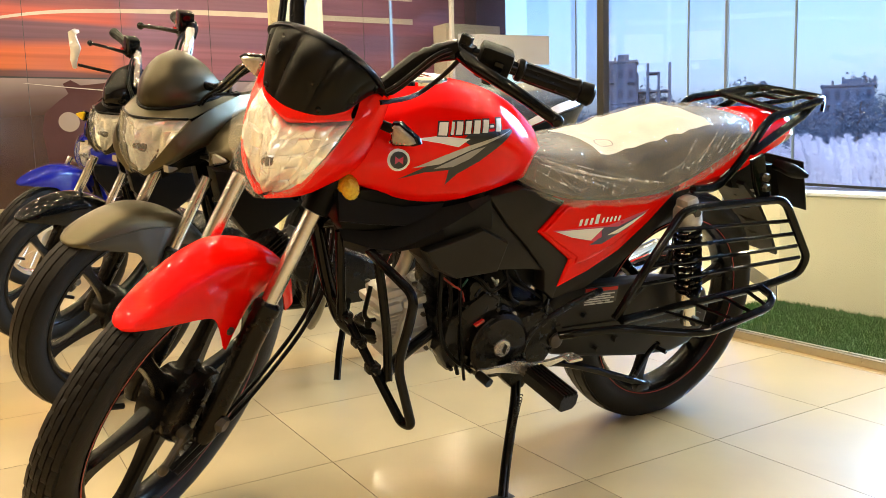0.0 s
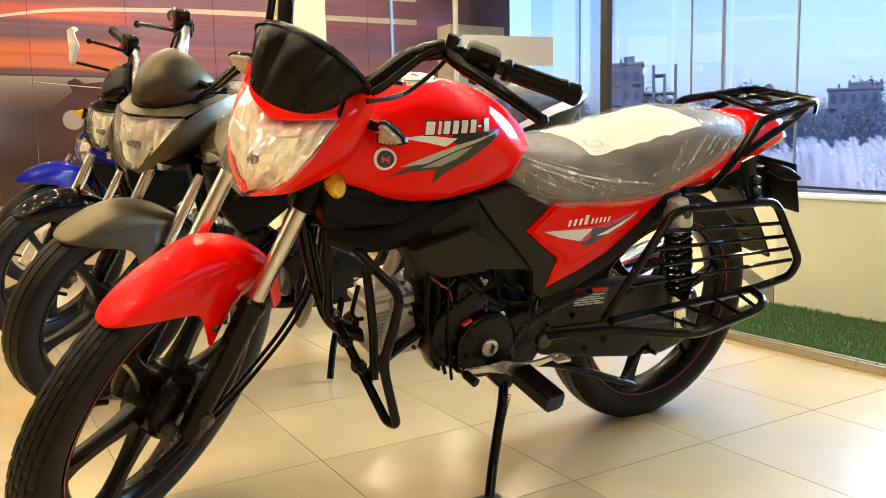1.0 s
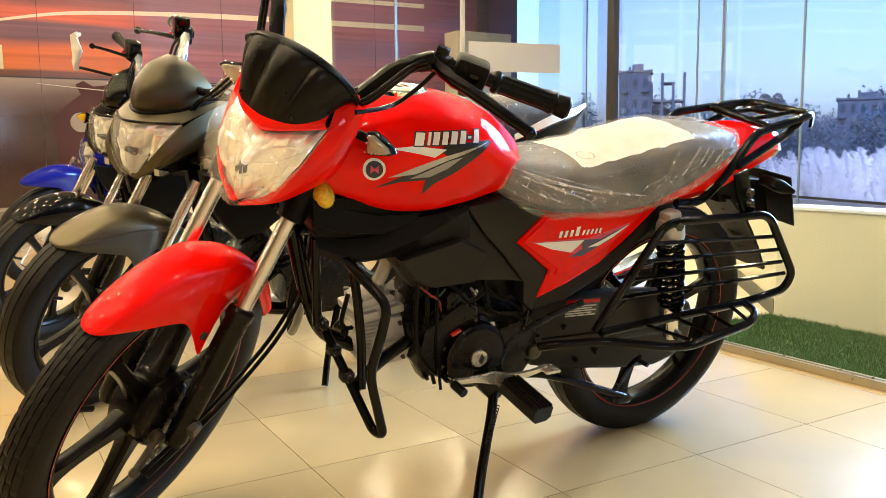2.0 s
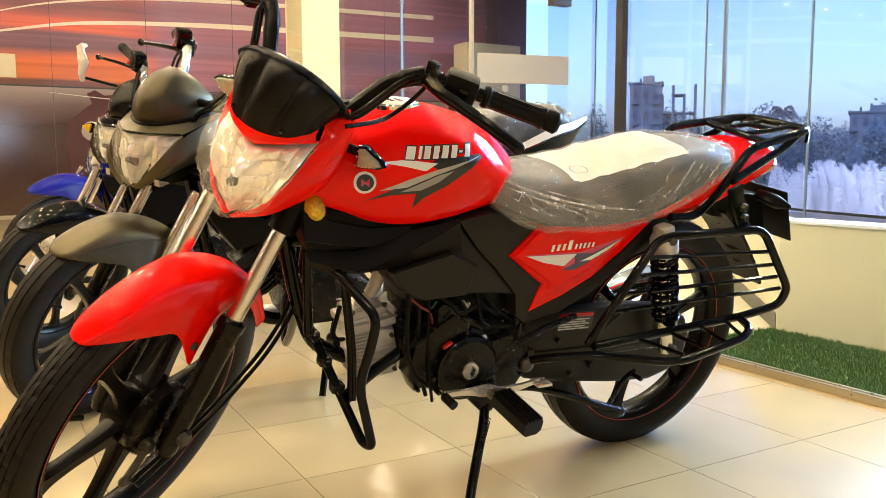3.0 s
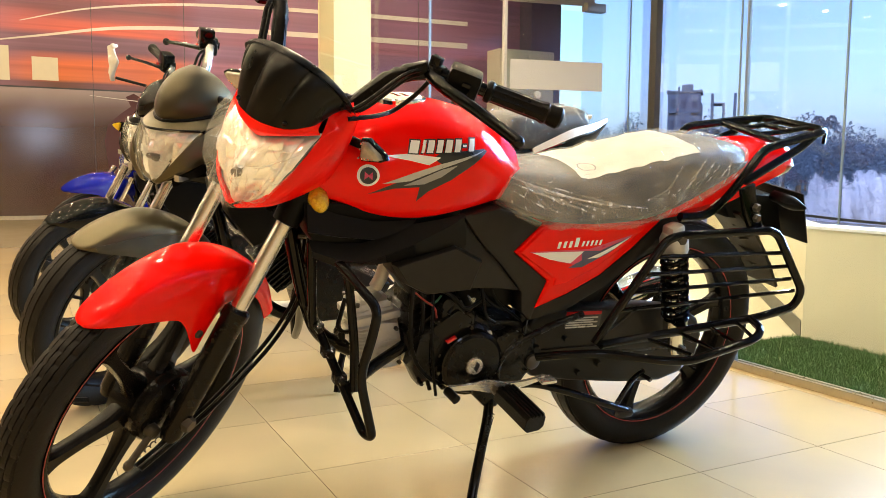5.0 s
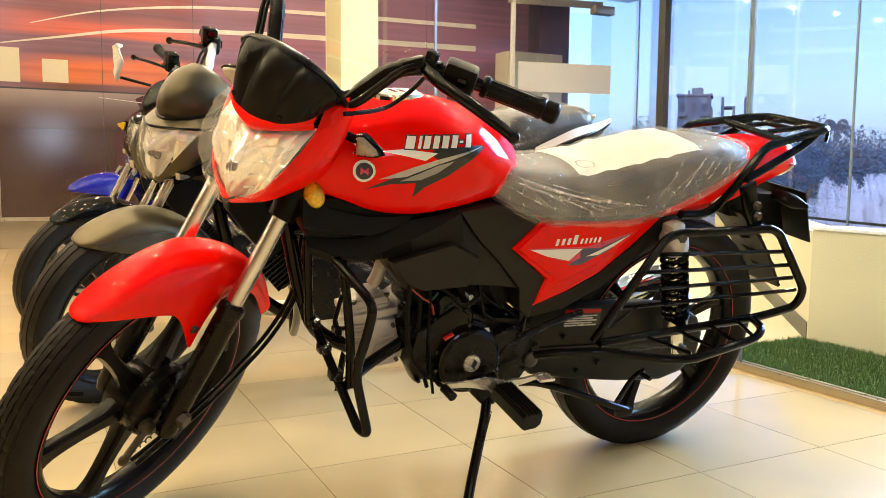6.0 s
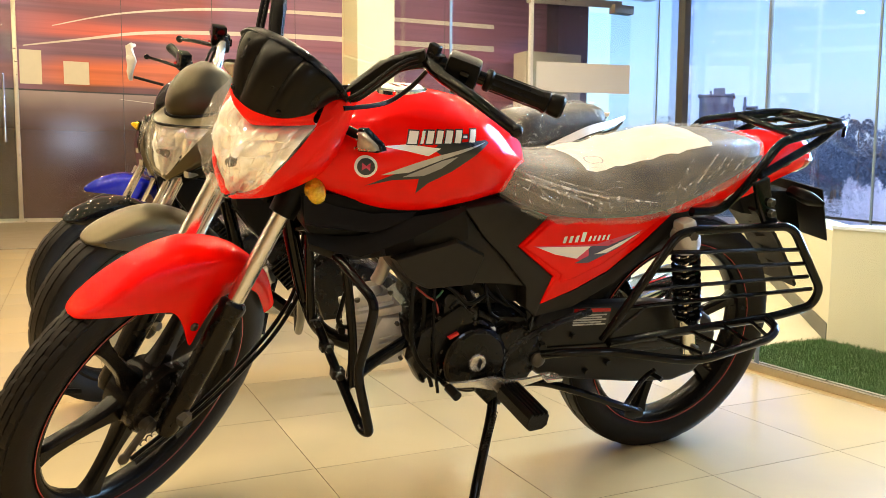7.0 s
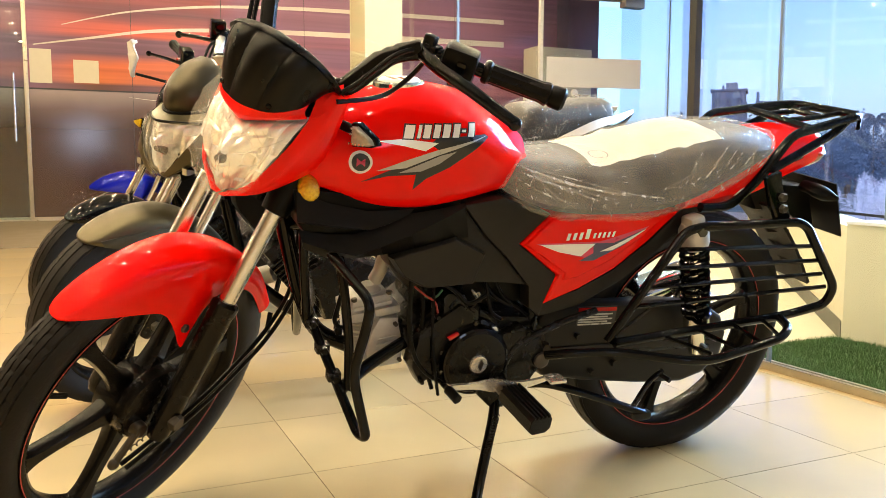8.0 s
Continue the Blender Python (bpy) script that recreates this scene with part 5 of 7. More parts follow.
def build_fork(root, head, fork, paint, sides=(-0.084, 0.068), R=0.296, half=0.040, fender_label="glossy red front mudguard", hw=1.0, sink=0.0, flank=None, top=0.56):
    for y in sides:
        leg = part("fork_leg", sweep([(-0.045, y, 0.20), (-0.045, y, top)], 0.0150, 20), FORK_METAL, root, "bright steel fork tube", fork)
        prof = [(0.0, -0.045), (0.014, -0.045), (0.020, -0.030), (0.021, 0.05), (0.0225, 0.10), (0.0225, 0.205), (0.0245, 0.208), (0.0245, 0.222), (0.019, 0.228), (0.0, 0.228)]
        part("slider", lathe(prof, 24, None, (-0.045, y, 0), "z"), ENGINE_BLACK, leg, "black fork slider", fork)
        if top > 0.5:
            part("yoke_cover", lathe([(0.015, 0.40), (0.024, 0.402), (0.026, 0.43), (0.026, 0.56), (0, 0.56)], 20, None, (-0.045, y, 0), "z"), PLASTIC, leg, "", fork)
    if top > 0.5:
        yoke = block((-0.065, sides[0] - 0.02, 0.425), (-0.005, sides[1] + 0.02, 0.450), 0.008)
        block((-0.065, sides[0] - 0.02, 0.575), (0.0, sides[1] + 0.02, 0.595), 0.008, yoke)
        sweep([(0.0, sum(sides) / 2, 0.40), (0.0, sum(sides) / 2, 0.62)], 0.022, 16, bm=yoke)
        part("yoke", yoke, ENGINE_BLACK, root, "", fork)
    bm = sheet(fender_skin(R, hw), 3, 5, 0.003)
    guard = part("front_mudguard", bm, paint, root, fender_label, fork @ Matrix.Translation((-TRAIL, 0, -sink)), 50)
    for s in (-1, 1):
        part("flap_bolt", bolt((-0.083, s * 0.0640 * hw, 0.160), 0.008, 0.006), STEEL_DARK, guard, "dull steel bolt", fork)
    if flank is not None:
        rows = fender_skin(R, hw)
        for s in (-1, 1):
            strip = []
            for row in rows[2:13]:
                side = row[:3] if s < 0 else row[:-4:-1]
                strip.append([(x, y + s * 0.004, z) for x, y, z in side])
            part("mudguard_flank", sheet(strip, 3, 3, 0.003), flank, guard, "dark grey plate along the mudguard's side", fork @ Matrix.Translation((-TRAIL, 0, -sink)))
    axle = sweep([(-0.045, sides[0] - 0.022, 0.0), (-0.045, sides[1] + 0.022, 0.0)], 0.009, 12)
    bolt((-0.045, sides[0] - 0.030, 0.0), 0.015, 0.014, axle)
    part("axle", axle, STEEL_DARK, root, "dull steel axle with its nut", fork)


build_head(moto, HEAD, RED, VISOR)
build_bars(moto, HEAD)
build_fork(moto, HEAD, FORK, RED, R=0.300, sink=0.010)
cast_wheel("front_wheel", moto, (-TRAIL, 0, -0.010), 0.300, 0.032, FORK, 6, radians(30))
# drum brake plate with its arm, and speedometer drive
plate = lathe([(0, -0.058), (0.045, -0.058), (0.068, -0.052), (0.072, -0.040), (0.072, -0.030), (0, -0.030)], 36, None, (-TRAIL, 0, 0))
brake = part("brake_plate", plate, ENGINE_BLACK, moto, "black drum brake plate", FORK)
arm = sweep([(-0.075, -0.066, -0.040), (-0.095, -0.068, -0.098)], 0.007, 8)
lathe([(0, -0.072), (0.012, -0.072), (0.014, -0.064), (0.014, -0.055), (0, -0.055)], 14, arm, (-0.072, 0, -0.036))
ball((-0.096, -0.068, -0.10), (0.011, 0.009, 0.011), arm, n=6)
part("brake_arm", arm, STEEL_DARK, brake, "dull steel brake arm", FORK)
spring_pts = [(-0.088 + 0.1 * t, -0.070 + 0.003 * math.cos(t * 70), -0.085 + 0.09 * t + 0.003 * math.sin(t * 70)) for t in [i / 90 for i in range(91)]]
part("return_spring", sweep(spring_pts, 0.0014, 5, 0.0), STEEL_DARK, brake, "", FORK)
for dy in (0.0, 0.012):
    hose = sweep([(-0.092, -0.078 - dy, -0.095), (0.02, -0.09 - dy, 0.02), (0.10, -0.10 - dy, 0.17), (0.115, -0.10 - dy, 0.27), (0.05, -0.07 - dy, 0.42), (0.0, -0.05, 0.56)], 0.0042, 8, 0.12)
    part("brake_cable", hose, GRIP_RUBBER, moto, "black brake cable looping to the hub", FORK)

cast_wheel("rear_wheel", moto, (0, 0, 0.300), 0.300, 0.047, Matrix.Identity(4), 6, radians(20), False)


# tank
def tank_ring(x, bot, top, w, zw):
    h = [(0.0, top), (0.42 * w, top - 0.007), (0.78 * w, top - 0.032), (1.0 * w, zw), (0.95 * w, zw - 0.045), (0.80 * w, bot + 0.008), (0.40 * w, bot)]
    return [(x, y, z) for y, z in h] + [(x, 0, bot)] + [(x, -y, z) for y, z in h[:0:-1]]


tank_bm = skin([tank_ring(*a) for a in ((-0.945, 0.700, 0.750, 0.055, 0.725), (-0.925, 0.682, 0.775, 0.088, 0.725), (-0.870, 0.655, 0.806, 0.108, 0.725), (-0.800, 0.637, 0.829, 0.124, 0.740),
                                         (-0.720, 0.634, 0.848, 0.131, 0.760), (-0.640, 0.645, 0.842, 0.129, 0.765), (-0.570, 0.655, 0.818, 0.108, 0.745),
                                         (-0.515, 0.661, 0.785, 0.078, 0.725), (-0.480, 0.675, 0.758, 0.052, 0.715))], 3, 4)
tank_tree = BVHTree.FromBMesh(tank_bm)
tank = part("fuel_tank", tank_bm, RED, moto, "glossy red fuel tank with silver and black flashes")
cap_m = Matrix.Translation((-0.735, 0, 0.846)) @ Matrix.Rotation(radians(-4), 4, 'Y')
cap = part("filler_cap", lathe([(0, 0.006), (0.034, 0.006), (0.037, 0.004), (0.039, 0.0), (0.039, -0.012)], 40, None, (0, 0, 0), "z"), PAPER, tank, "cream covered filler cap", cap_m)
part("cap_ring", lathe([(0.0395, -0.012), (0.0395, 0.0015), (0.043, 0.0025), (0.047, -0.001), (0.047, -0.012)], 40, None, (0, 0, 0), "z"), CHROME, cap, "bright ring round the filler cap", cap_m)
for k in range(2):
    part("cap_mark", block((-0.018 + 0.016 * k, -0.022, 0.0062), (-0.010 + 0.016 * k, 0.020 - 0.012 * k, 0.0068), 0), RED_LENS, cap, "plain red bar", cap_m)


def foil(outline, mat, lift, label, name="decal", tree=None, parent=None, cuts=2):
    part(name, decal(outline, tree or tank_tree, -0.4, lift, cuts), mat, parent or tank, label)


# flashes: x forward is negative, heights in metres
foil([(-0.836, 0.687), (-0.789, 0.699), (-0.739, 0.702), (-0.741, 0.674), (-0.720, 0.694), (-0.677, 0.716), (-0.604, 0.769), (-0.612, 0.774), (-0.706, 0.768), (-0.722, 0.757), (-0.700, 0.745), (-0.760, 0.722), (-0.800, 0.704)], DECAL_BLACK, 0.0010, "black flash", cuts=4)
foil([(-0.812, 0.758), (-0.766, 0.764), (-0.706, 0.759), (-0.729, 0.745), (-0.765, 0.752)], DECAL_WHITE, 0.0016, "white flash", cuts=3)
foil([(-0.812, 0.708), (-0.759, 0.729), (-0.707, 0.747), (-0.608, 0.772), (-0.653, 0.757), (-0.706, 0.737), (-0.760, 0.714)], DECAL_SILVER, 0.0017, "silver flash", cuts=3)
foil([(-0.772, 0.705), (-0.735, 0.721), (-0.700, 0.737), (-0.670, 0.745), (-0.699, 0.722), (-0.731, 0.708)], DECAL_GREY, 0.0019, "grey flash", cuts=3)
x, z0 = -0.768, 0.765
for w, kind_ in ((0.019, 1), (0.006, 0), (0.014, 2), (0.013, 3), (0.015, 4), (0.014, 5), (0.008, 6), (0.014, 5)):
    zz, h, sl = z0 + (x + 0.768) * 0.05, 0.0215, 0.006
    bar = [(x, zz), (x + 0.0055, zz), (x + 0.0055 + sl, zz + h), (x + sl, zz + h)]
    if kind_ == 6:
        bar = [(x, zz + 0.008), (x + w, zz + 0.008), (x + w + 0.001, zz + 0.012), (x + 0.001, zz + 0.012)]
    elif kind_ not in (0,):
        bar = [(x, zz), (x + w * 0.85, zz), (x + w * 0.85 + sl, zz + h), (x + sl, zz + h)]
    cx_, cz_ = sum(p[0] for p in bar) / 4, sum(p[1] for p in bar) / 4
    grown = [(px + math.copysign(0.0022, px - cx_), pz + math.copysign(0.0022, pz - cz_)) for px, pz in bar]
    foil(grown, DECAL_BLACK, 0.0021, "", "marking_edge", cuts=2)
    foil(bar, DECAL_WHITE, 0.0028, "plain white slanted mark", "marking", cuts=2)
    x += w + 0.0040
foil(disc(-0.838, 0.722, 0.0195), DECAL_WHITE, 0.0012, "round white badge", "badge")
foil(disc(-0.838, 0.722, 0.0150), DECAL_BLACK, 0.0020, "", "badge_centre")
foil([(-0.845, 0.729), (-0.838, 0.7236), (-0.831, 0.729), (-0.8352, 0.722), (-0.831, 0.715), (-0.838, 0.7204), (-0.845, 0.715), (-0.8408, 0.722)], DECAL_PINK, 0.0027, "", "badge_mark")

# seat, its film and the paper on it
def seat_ring(x, bot, top, w, crown=0.012):
    h = [(0.0, top), (0.45 * w, top - 0.3 * crown), (0.80 * w, top - crown), (0.97 * w, top - 0.036), (1.0 * w, (top + bot) / 2 - 0.01), (0.93 * w, bot)]
    return [(x, y, z) for y, z in h] + [(x, 0, bot)] + [(x, -y, z) for y, z in h[:0:-1]]


SEAT = ((-0.560, 0.690, 0.726, 0.055), (-0.520, 0.655, 0.727, 0.095), (-0.460, 0.632, 0.726, 0.115), (-0.380, 0.622, 0.728, 0.122), (-0.290, 0.621, 0.739, 0.125), (-0.200, 0.628, 0.760, 0.126),
        (-0.110, 0.652, 0.781, 0.124), (-0.020, 0.690, 0.792, 0.118), (0.060, 0.722, 0.791, 0.104), (0.120, 0.745, 0.782, 0.080), (0.150, 0.758, 0.774, 0.050))
seat_bm = skin([seat_ring(*a) for a in SEAT], 3, 4)
seat = part("seat", seat_bm, SEAT_BLACK, moto, "long black dual seat wrapped in clear film")
film_bm = skin([seat_ring(x - 0.004, b - 0.011, t + 0.005, w + 0.006) for x, b, t, w in SEAT], 8, 16, caps=False)
for v in film_bm.verts:
    p = v.co.copy()
    ruffle = noise.noise(Vector((p.x * 22, p.y * 30, p.z * 60))) * 0.004 + noise.noise(Vector((p.x * 70 + p.z * 60, p.y * 30, p.z * 40))) * 0.0018
    drape = noise.noise(Vector((p.x * 75 - p.z * 55, p.y * 18, p.z * 12))) * 0.0034 + noise.noise(Vector((p.x * 150 + p.z * 60, p.y * 30, p.z * 20))) * 0.0014
    ruffle += drape * min(1.0, abs(p.y) / 0.09)
    v.co += v.normal * (0.002 + ruffle)
film_tree = BVHTree.FromBMesh(film_bm)
seat_film = part("wrapping_film", film_bm, FILM, seat, "crumpled clear plastic film", None, 80)


fold_rng = random.Random(21)
u = fold_rng.uniform
SIDE, DOWN = (0, 1, 0), (0, 0, -1)
folds = []
for k in range(15):
    folds.append(((-0.535 + u(0, 0.05), 0, 0.718 - u(0, 0.03)), (-0.51 + 0.023 * k + u(-0.01, 0.01), 0, 0.636 + u(-0.004, 0.02)), u(-0.012, 0.004), u(0.0006, 0.0024), SIDE))
for k in range(24):
    x = -0.20 + 0.012 * k
    folds.append(((x + u(0.02, 0.08), 0, 0.742 + 0.12 * max(0, x + 0.15) + u(-0.02, 0.02)), (x + u(-0.04, 0.02), 0, 0.645 + 0.26 * max(0, x + 0.15) + u(0, 0.03)), u(-0.008, 0.008), u(0.0006, 0.0020), SIDE))
for k in range(30):
    x, z, a, r = u(-0.48, -0.02), u(0.65, 0.72), u(-0.9, 0.5), u(0.02, 0.07)
    folds.append(((x, 0, z), (x + r * math.cos(a), 0, z + r * math.sin(a)), u(-0.005, 0.005), u(0.0003, 0.0008), SIDE))
for k in range(34):
    x = -0.50 + 0.0155 * k
    z = 0.634 + 0.30 * max(0, x + 0.16)
    folds.append(((x, 0, z), (x + u(-0.015, 0.025), 0, z + u(0.015, 0.045)), u(-0.003, 0.003), u(0.0003, 0.0009), SIDE))
for k in range(26):
    x, y, a, r = u(-0.04, 0.08), u(-0.09, 0.06), u(-0.7, 0.7), u(0.03, 0.08)
    folds.append(((x, y, 0), (x + r * math.cos(a), y + r * math.sin(a), 0), u(-0.006, 0.006), u(0.0004, 0.0010), DOWN))
for k in range(14):
    x, y, a, r = u(-0.52, -0.42), u(-0.08, 0.06), u(-0.6, 0.6), u(0.03, 0.08)
    folds.append(((x, y, 0), (x + r * math.cos(a), y + r * math.sin(a), 0), u(-0.006, 0.006), u(0.0004, 0.0009), DOWN))
tagged(part("film_folds", film_folds(film_tree, [(Vector(a) + (Vector((0, 0, 0.8)) if e == DOWN else Vector((0, 0, 0))), Vector(b) + (Vector((0, 0, 0.8)) if e == DOWN else Vector((0, 0, 0))), s, w, e) for a, b, s, w, e in folds]), FOLD, seat_film), "thin white folds in the film", "", "", "stuff")
rows = []
for i in range(15):
    x = -0.375 + 0.310 * i / 14
    row = []
    for k in range(9):
        y = -0.112 + 0.20 * k / 8
        hit, nrm, _, _ = film_tree.ray_cast(Vector((x + 0.02 * k / 8, y, 1.2)), Vector((0, 0, -1)))
        z = hit.z if hit else 0.76
        row.append((x + 0.02 * k / 8, y, max(z, 0.712) - 0.003))
    rows.append(row)
paper = bmesh.new()
quads(paper, [[Vector(p) for p in r] for r in rows], closed=False, caps=False)
bmesh.ops.solidify(paper, geom=paper.faces[:], thickness=0.0006)
bmesh.ops.recalc_face_normals(paper, faces=paper.faces)
part("paper_sheet", paper, PAPER, seat, "cream paper sheet under the film", None, 60)


mark = bmesh.new()
rings = []
for r in (0.018, 0.0205):
    ring = []
    for k in range(28):
        a = 2 * math.pi * k / 28
        hit, nrm, _, _ = film_tree.ray_cast(Vector((-0.335 + r * math.cos(a), -0.072 + r * math.sin(a), 1.2)), Vector((0, 0, -1)))
        ring.append(hit + Vector((0, 0, -0.0016)))
    rings.append(ring)
quads(mark, rings, closed=True, caps=False)
part("paper_mark", mark, DECAL_GREY, seat, "plain grey ring printed on the paper")

# body panels, left and right
for s, mm in ((1, None), (-1, FLIP)):
    mm = Matrix.Identity(4) if s == 1 else FLIP
    pan = slab([(-0.507, 0.563), (-0.446, 0.621), (-0.330, 0.624), (-0.132, 0.625), (-0.203, 0.560), (-0.279, 0.502), (-0.360, 0.463), (-0.440, 0.435), (-0.416, 0.496)], -0.112, -0.060, 0.010, steps=3, slope=0.02)
    panel = part("side_panel", pan, RED, moto, "glossy red side panel with a silver and navy flash", mm)
    raised = slab([(-0.500, 0.564), (-0.446, 0.614), (-0.330, 0.618), (-0.170, 0.618), (-0.226, 0.570), (-0.300, 0.522), (-0.372, 0.491), (-0.404, 0.486), (-0.402, 0.502)], -0.1170, -0.100, 0.005, steps=3, slope=0.02)
    tree = BVHTree.FromBMesh(raised)
    part("raised_face", raised, RED, panel, "", mm)
    if s == 1:
        foil([(-0.478, 0.566), (-0.330, 0.566), (-0.215, 0.595), (-0.290, 0.556), (-0.345, 0.530), (-0.400, 0.541)], DECAL_PINK, 0.0008, "", tree=tree, parent=panel)
        foil([(-0.470, 0.564), (-0.341, 0.562), (-0.372, 0.537), (-0.426, 0.548)], DECAL_WHITE, 0.0014, "white arrow flash", tree=tree, parent=panel)
        foil([(-0.347, 0.563), (-0.299, 0.562), (-0.222, 0.590), (-0.274, 0.556), (-0.341, 0.527), (-0.376, 0.527), (-0.338, 0.545)], DECAL_NAVY, 0.0012, "navy flash", tree=tree, parent=panel)
        foil([(-0.330, 0.545), (-0.290, 0.560), (-0.222, 0.590), (-0.262, 0.565), (-0.300, 0.547)], DECAL_WHITE, 0.0017, "white flash", tree=tree, parent=panel)
        x = -0.412
        for w, h in ((0.012, 0.014), (0.012, 0.014), (0.012, 0.014), (0.016, 0.020), (0.009, 0.011), (0.009, 0.011), (0.009, 0.011), (0.009, 0.011), (0.009, 0.011)):
            zz = 0.571 + (x + 0.412) * 0.04
            foil([(x, zz), (x + w * 0.6, zz), (x + w * 0.6 + 0.003, zz + h), (x + 0.003, zz + h)], DECAL_WHITE, 0.0020, "plain white slanted mark", "marking", tree, panel, 1)
            x += w + 0.0022
    facets = [[(-0.940, -0.100, 0.668), (-0.940, -0.112, 0.620), (-0.930, -0.092, 0.612)], [(-0.882, -0.102, 0.648), (-0.880, -0.116, 0.610), (-0.875, -0.094, 0.603)], [(-0.816, -0.103, 0.634), (-0.812, -0.116, 0.603), (-0.812, -0.096, 0.597)],
              [(-0.770, -0.103, 0.634), (-0.772, -0.112, 0.614), (-0.772, -0.098, 0.608)], [(-0.728, -0.102, 0.636), (-0.738, -0.108, 0.628), (-0.738, -0.098, 0.624)]]
    lip = bmesh.new()
    quads(lip, facets, closed=False, caps=False)
    bmesh.ops.solidify(lip, geom=lip.faces[:], thickness=0.004)
    bmesh.ops.recalc_face_normals(lip, faces=lip.faces)
    part("shroud_lip", lip, PANEL_PLASTIC, moto, "", mm, 14)
    back_ = slab([(-0.945, 0.672), (-0.935, 0.612), (-0.915, 0.586), (-0.837, 0.560), (-0.765, 0.572), (-0.700, 0.600), (-0.638, 0.636), (-0.620, 0.660), (-0.760, 0.650), (-0.860, 0.665)], -0.094, -0.050, 0.006, steps=2)
    part("shroud_backing", back_, PLASTIC, moto, "", mm)
    facets = [[(-0.932, -0.092, 0.600), (-0.928, -0.104, 0.582), (-0.922, -0.092, 0.566)], [(-0.882, -0.098, 0.593), (-0.884, -0.114, 0.568), (-0.880, -0.094, 0.548)], [(-0.834, -0.100, 0.593), (-0.838, -0.123, 0.560), (-0.830, -0.096, 0.546)],
              [(-0.790, -0.104, 0.604), (-0.794, -0.124, 0.574), (-0.780, -0.100, 0.552)], [(-0.738, -0.106, 0.628), (-0.738, -0.124, 0.594), (-0.722, -0.104, 0.562)], [(-0.680, -0.106, 0.636), (-0.676, -0.122, 0.622), (-0.668, -0.108, 0.572)], [(-0.628, -0.104, 0.646), (-0.632, -0.112, 0.640), (-0.616, -0.104, 0.580)]]
    shroud = bmesh.new()
    quads(shroud, facets, closed=False, caps=False)
    bmesh.ops.solidify(shroud, geom=shroud.faces[:], thickness=0.004)
    bmesh.ops.recalc_face_normals(shroud, faces=shroud.faces)
    part("tank_shroud", shroud, PANEL_PLASTIC, moto, "matt black moulded shroud with sharp creases under the tank", mm, 14)
    mid = slab([(-0.775, 0.572), (-0.690, 0.606), (-0.630, 0.638), (-0.581, 0.582), (-0.533, 0.539), (-0.472, 0.474), (-0.520, 0.482), (-0.600, 0.488), (-0.728, 0.486), (-0.765, 0.530)], -0.098, -0.050, 0.006)
    part("airbox", mid, PANEL_PLASTIC, moto, "black airbox cover", mm, 20)
    cover = slab([(-0.774, 0.551), (-0.645, 0.585), (-0.580, 0.552), (-0.600, 0.492), (-0.700, 0.488), (-0.746, 0.512)], -0.122, -0.104, 0.0015, steps=1, slope=0.075)
    part("airbox_lid", cover, PANEL_PLASTIC, moto, "raised black airbox lid", mm, 14)
    rear_cover = slab([(-0.632, 0.642), (-0.550, 0.655), (-0.500, 0.640), (-0.444, 0.621), (-0.505, 0.563), (-0.414, 0.496), (-0.442, 0.408), (-0.468, 0.430), (-0.475, 0.476), (-0.533, 0.539), (-0.581, 0.582)], -0.106, -0.055, 0.007)
    part("side_cover", rear_cover, PANEL_PLASTIC, moto, "matt black side cover", mm, 20)
    under = slab([(-0.446, 0.440), (-0.360, 0.455), (-0.275, 0.494), (-0.195, 0.552), (-0.120, 0.622), (-0.060, 0.640), (-0.090, 0.600), (-0.170, 0.530), (-0.250, 0.470), (-0.350, 0.420), (-0.440, 0.405)], -0.096, -0.040, 0.004)
    part("under_trim", under, PANEL_PLASTIC, moto, "", mm)

# spine, subframe and downtube
fr = sweep([(-0.93, 0, 0.60), (-0.60, 0, 0.62), (-0.40, 0, 0.60), (-0.05, 0, 0.66), (0.15, 0, 0.72)], 0.028, 12, 0.1)
for y in (-0.075, 0.075):
    sweep([(-0.45, y, 0.58), (-0.12, y, 0.615), (0.06, y, 0.68), (0.2, y, 0.74)], 0.014, 10, 0.05, bm=fr)
    sweep([(-0.44, y, 0.58), (-0.44, y * 0.9, 0.30), (-0.52, y * 0.9, 0.24)], 0.017, 10, 0.05, bm=fr)
sweep([(-0.94, 0, 0.60), (-0.905, 0, 0.46), (-0.870, 0, 0.37), (-0.800, 0, 0.335)], 0.015, 12, 0.05, bm=fr)
part("chassis", fr, TUBE_BLACK, moto, "black tubular chassis")
core = block((-0.90, -0.045, 0.56), (-0.46, 0.045, 0.66), 0.01)
block((-0.60, -0.07, 0.43), (-0.42, 0.07, 0.60), 0.01, core)
block((-0.42, -0.05, 0.54), (-0.08, 0.05, 0.64), 0.01, core)
part("battery_box", core, PLASTIC, moto, "")

# engine
case = slab([(-0.720, 0.400), (-0.690, 0.415), (-0.640, 0.455), (-0.590, 0.440), (-0.520, 0.410), (-0.430, 0.400), (-0.400, 0.350), (-0.405, 0.295), (-0.450, 0.262), (-0.540, 0.252), (-0.620, 0.262), (-0.675, 0.290), (-0.705, 0.345)], -0.085, 0.095, 0.014)
engine = part("engine", case, ENGINE_BLACK, moto, "black single-cylinder engine with a grey cylinder")
part("clutch_cover", lathe([(0, -0.134), (0.013, -0.134), (0.060, -0.130), (0.066, -0.124), (0.068, -0.105), (0.078, -0.100), (0.080, -0.080), (0, -0.080)], 40, None, (-0.582, 0, 0.334)), ENGINE_BLACK, engine, "round black generator cover")
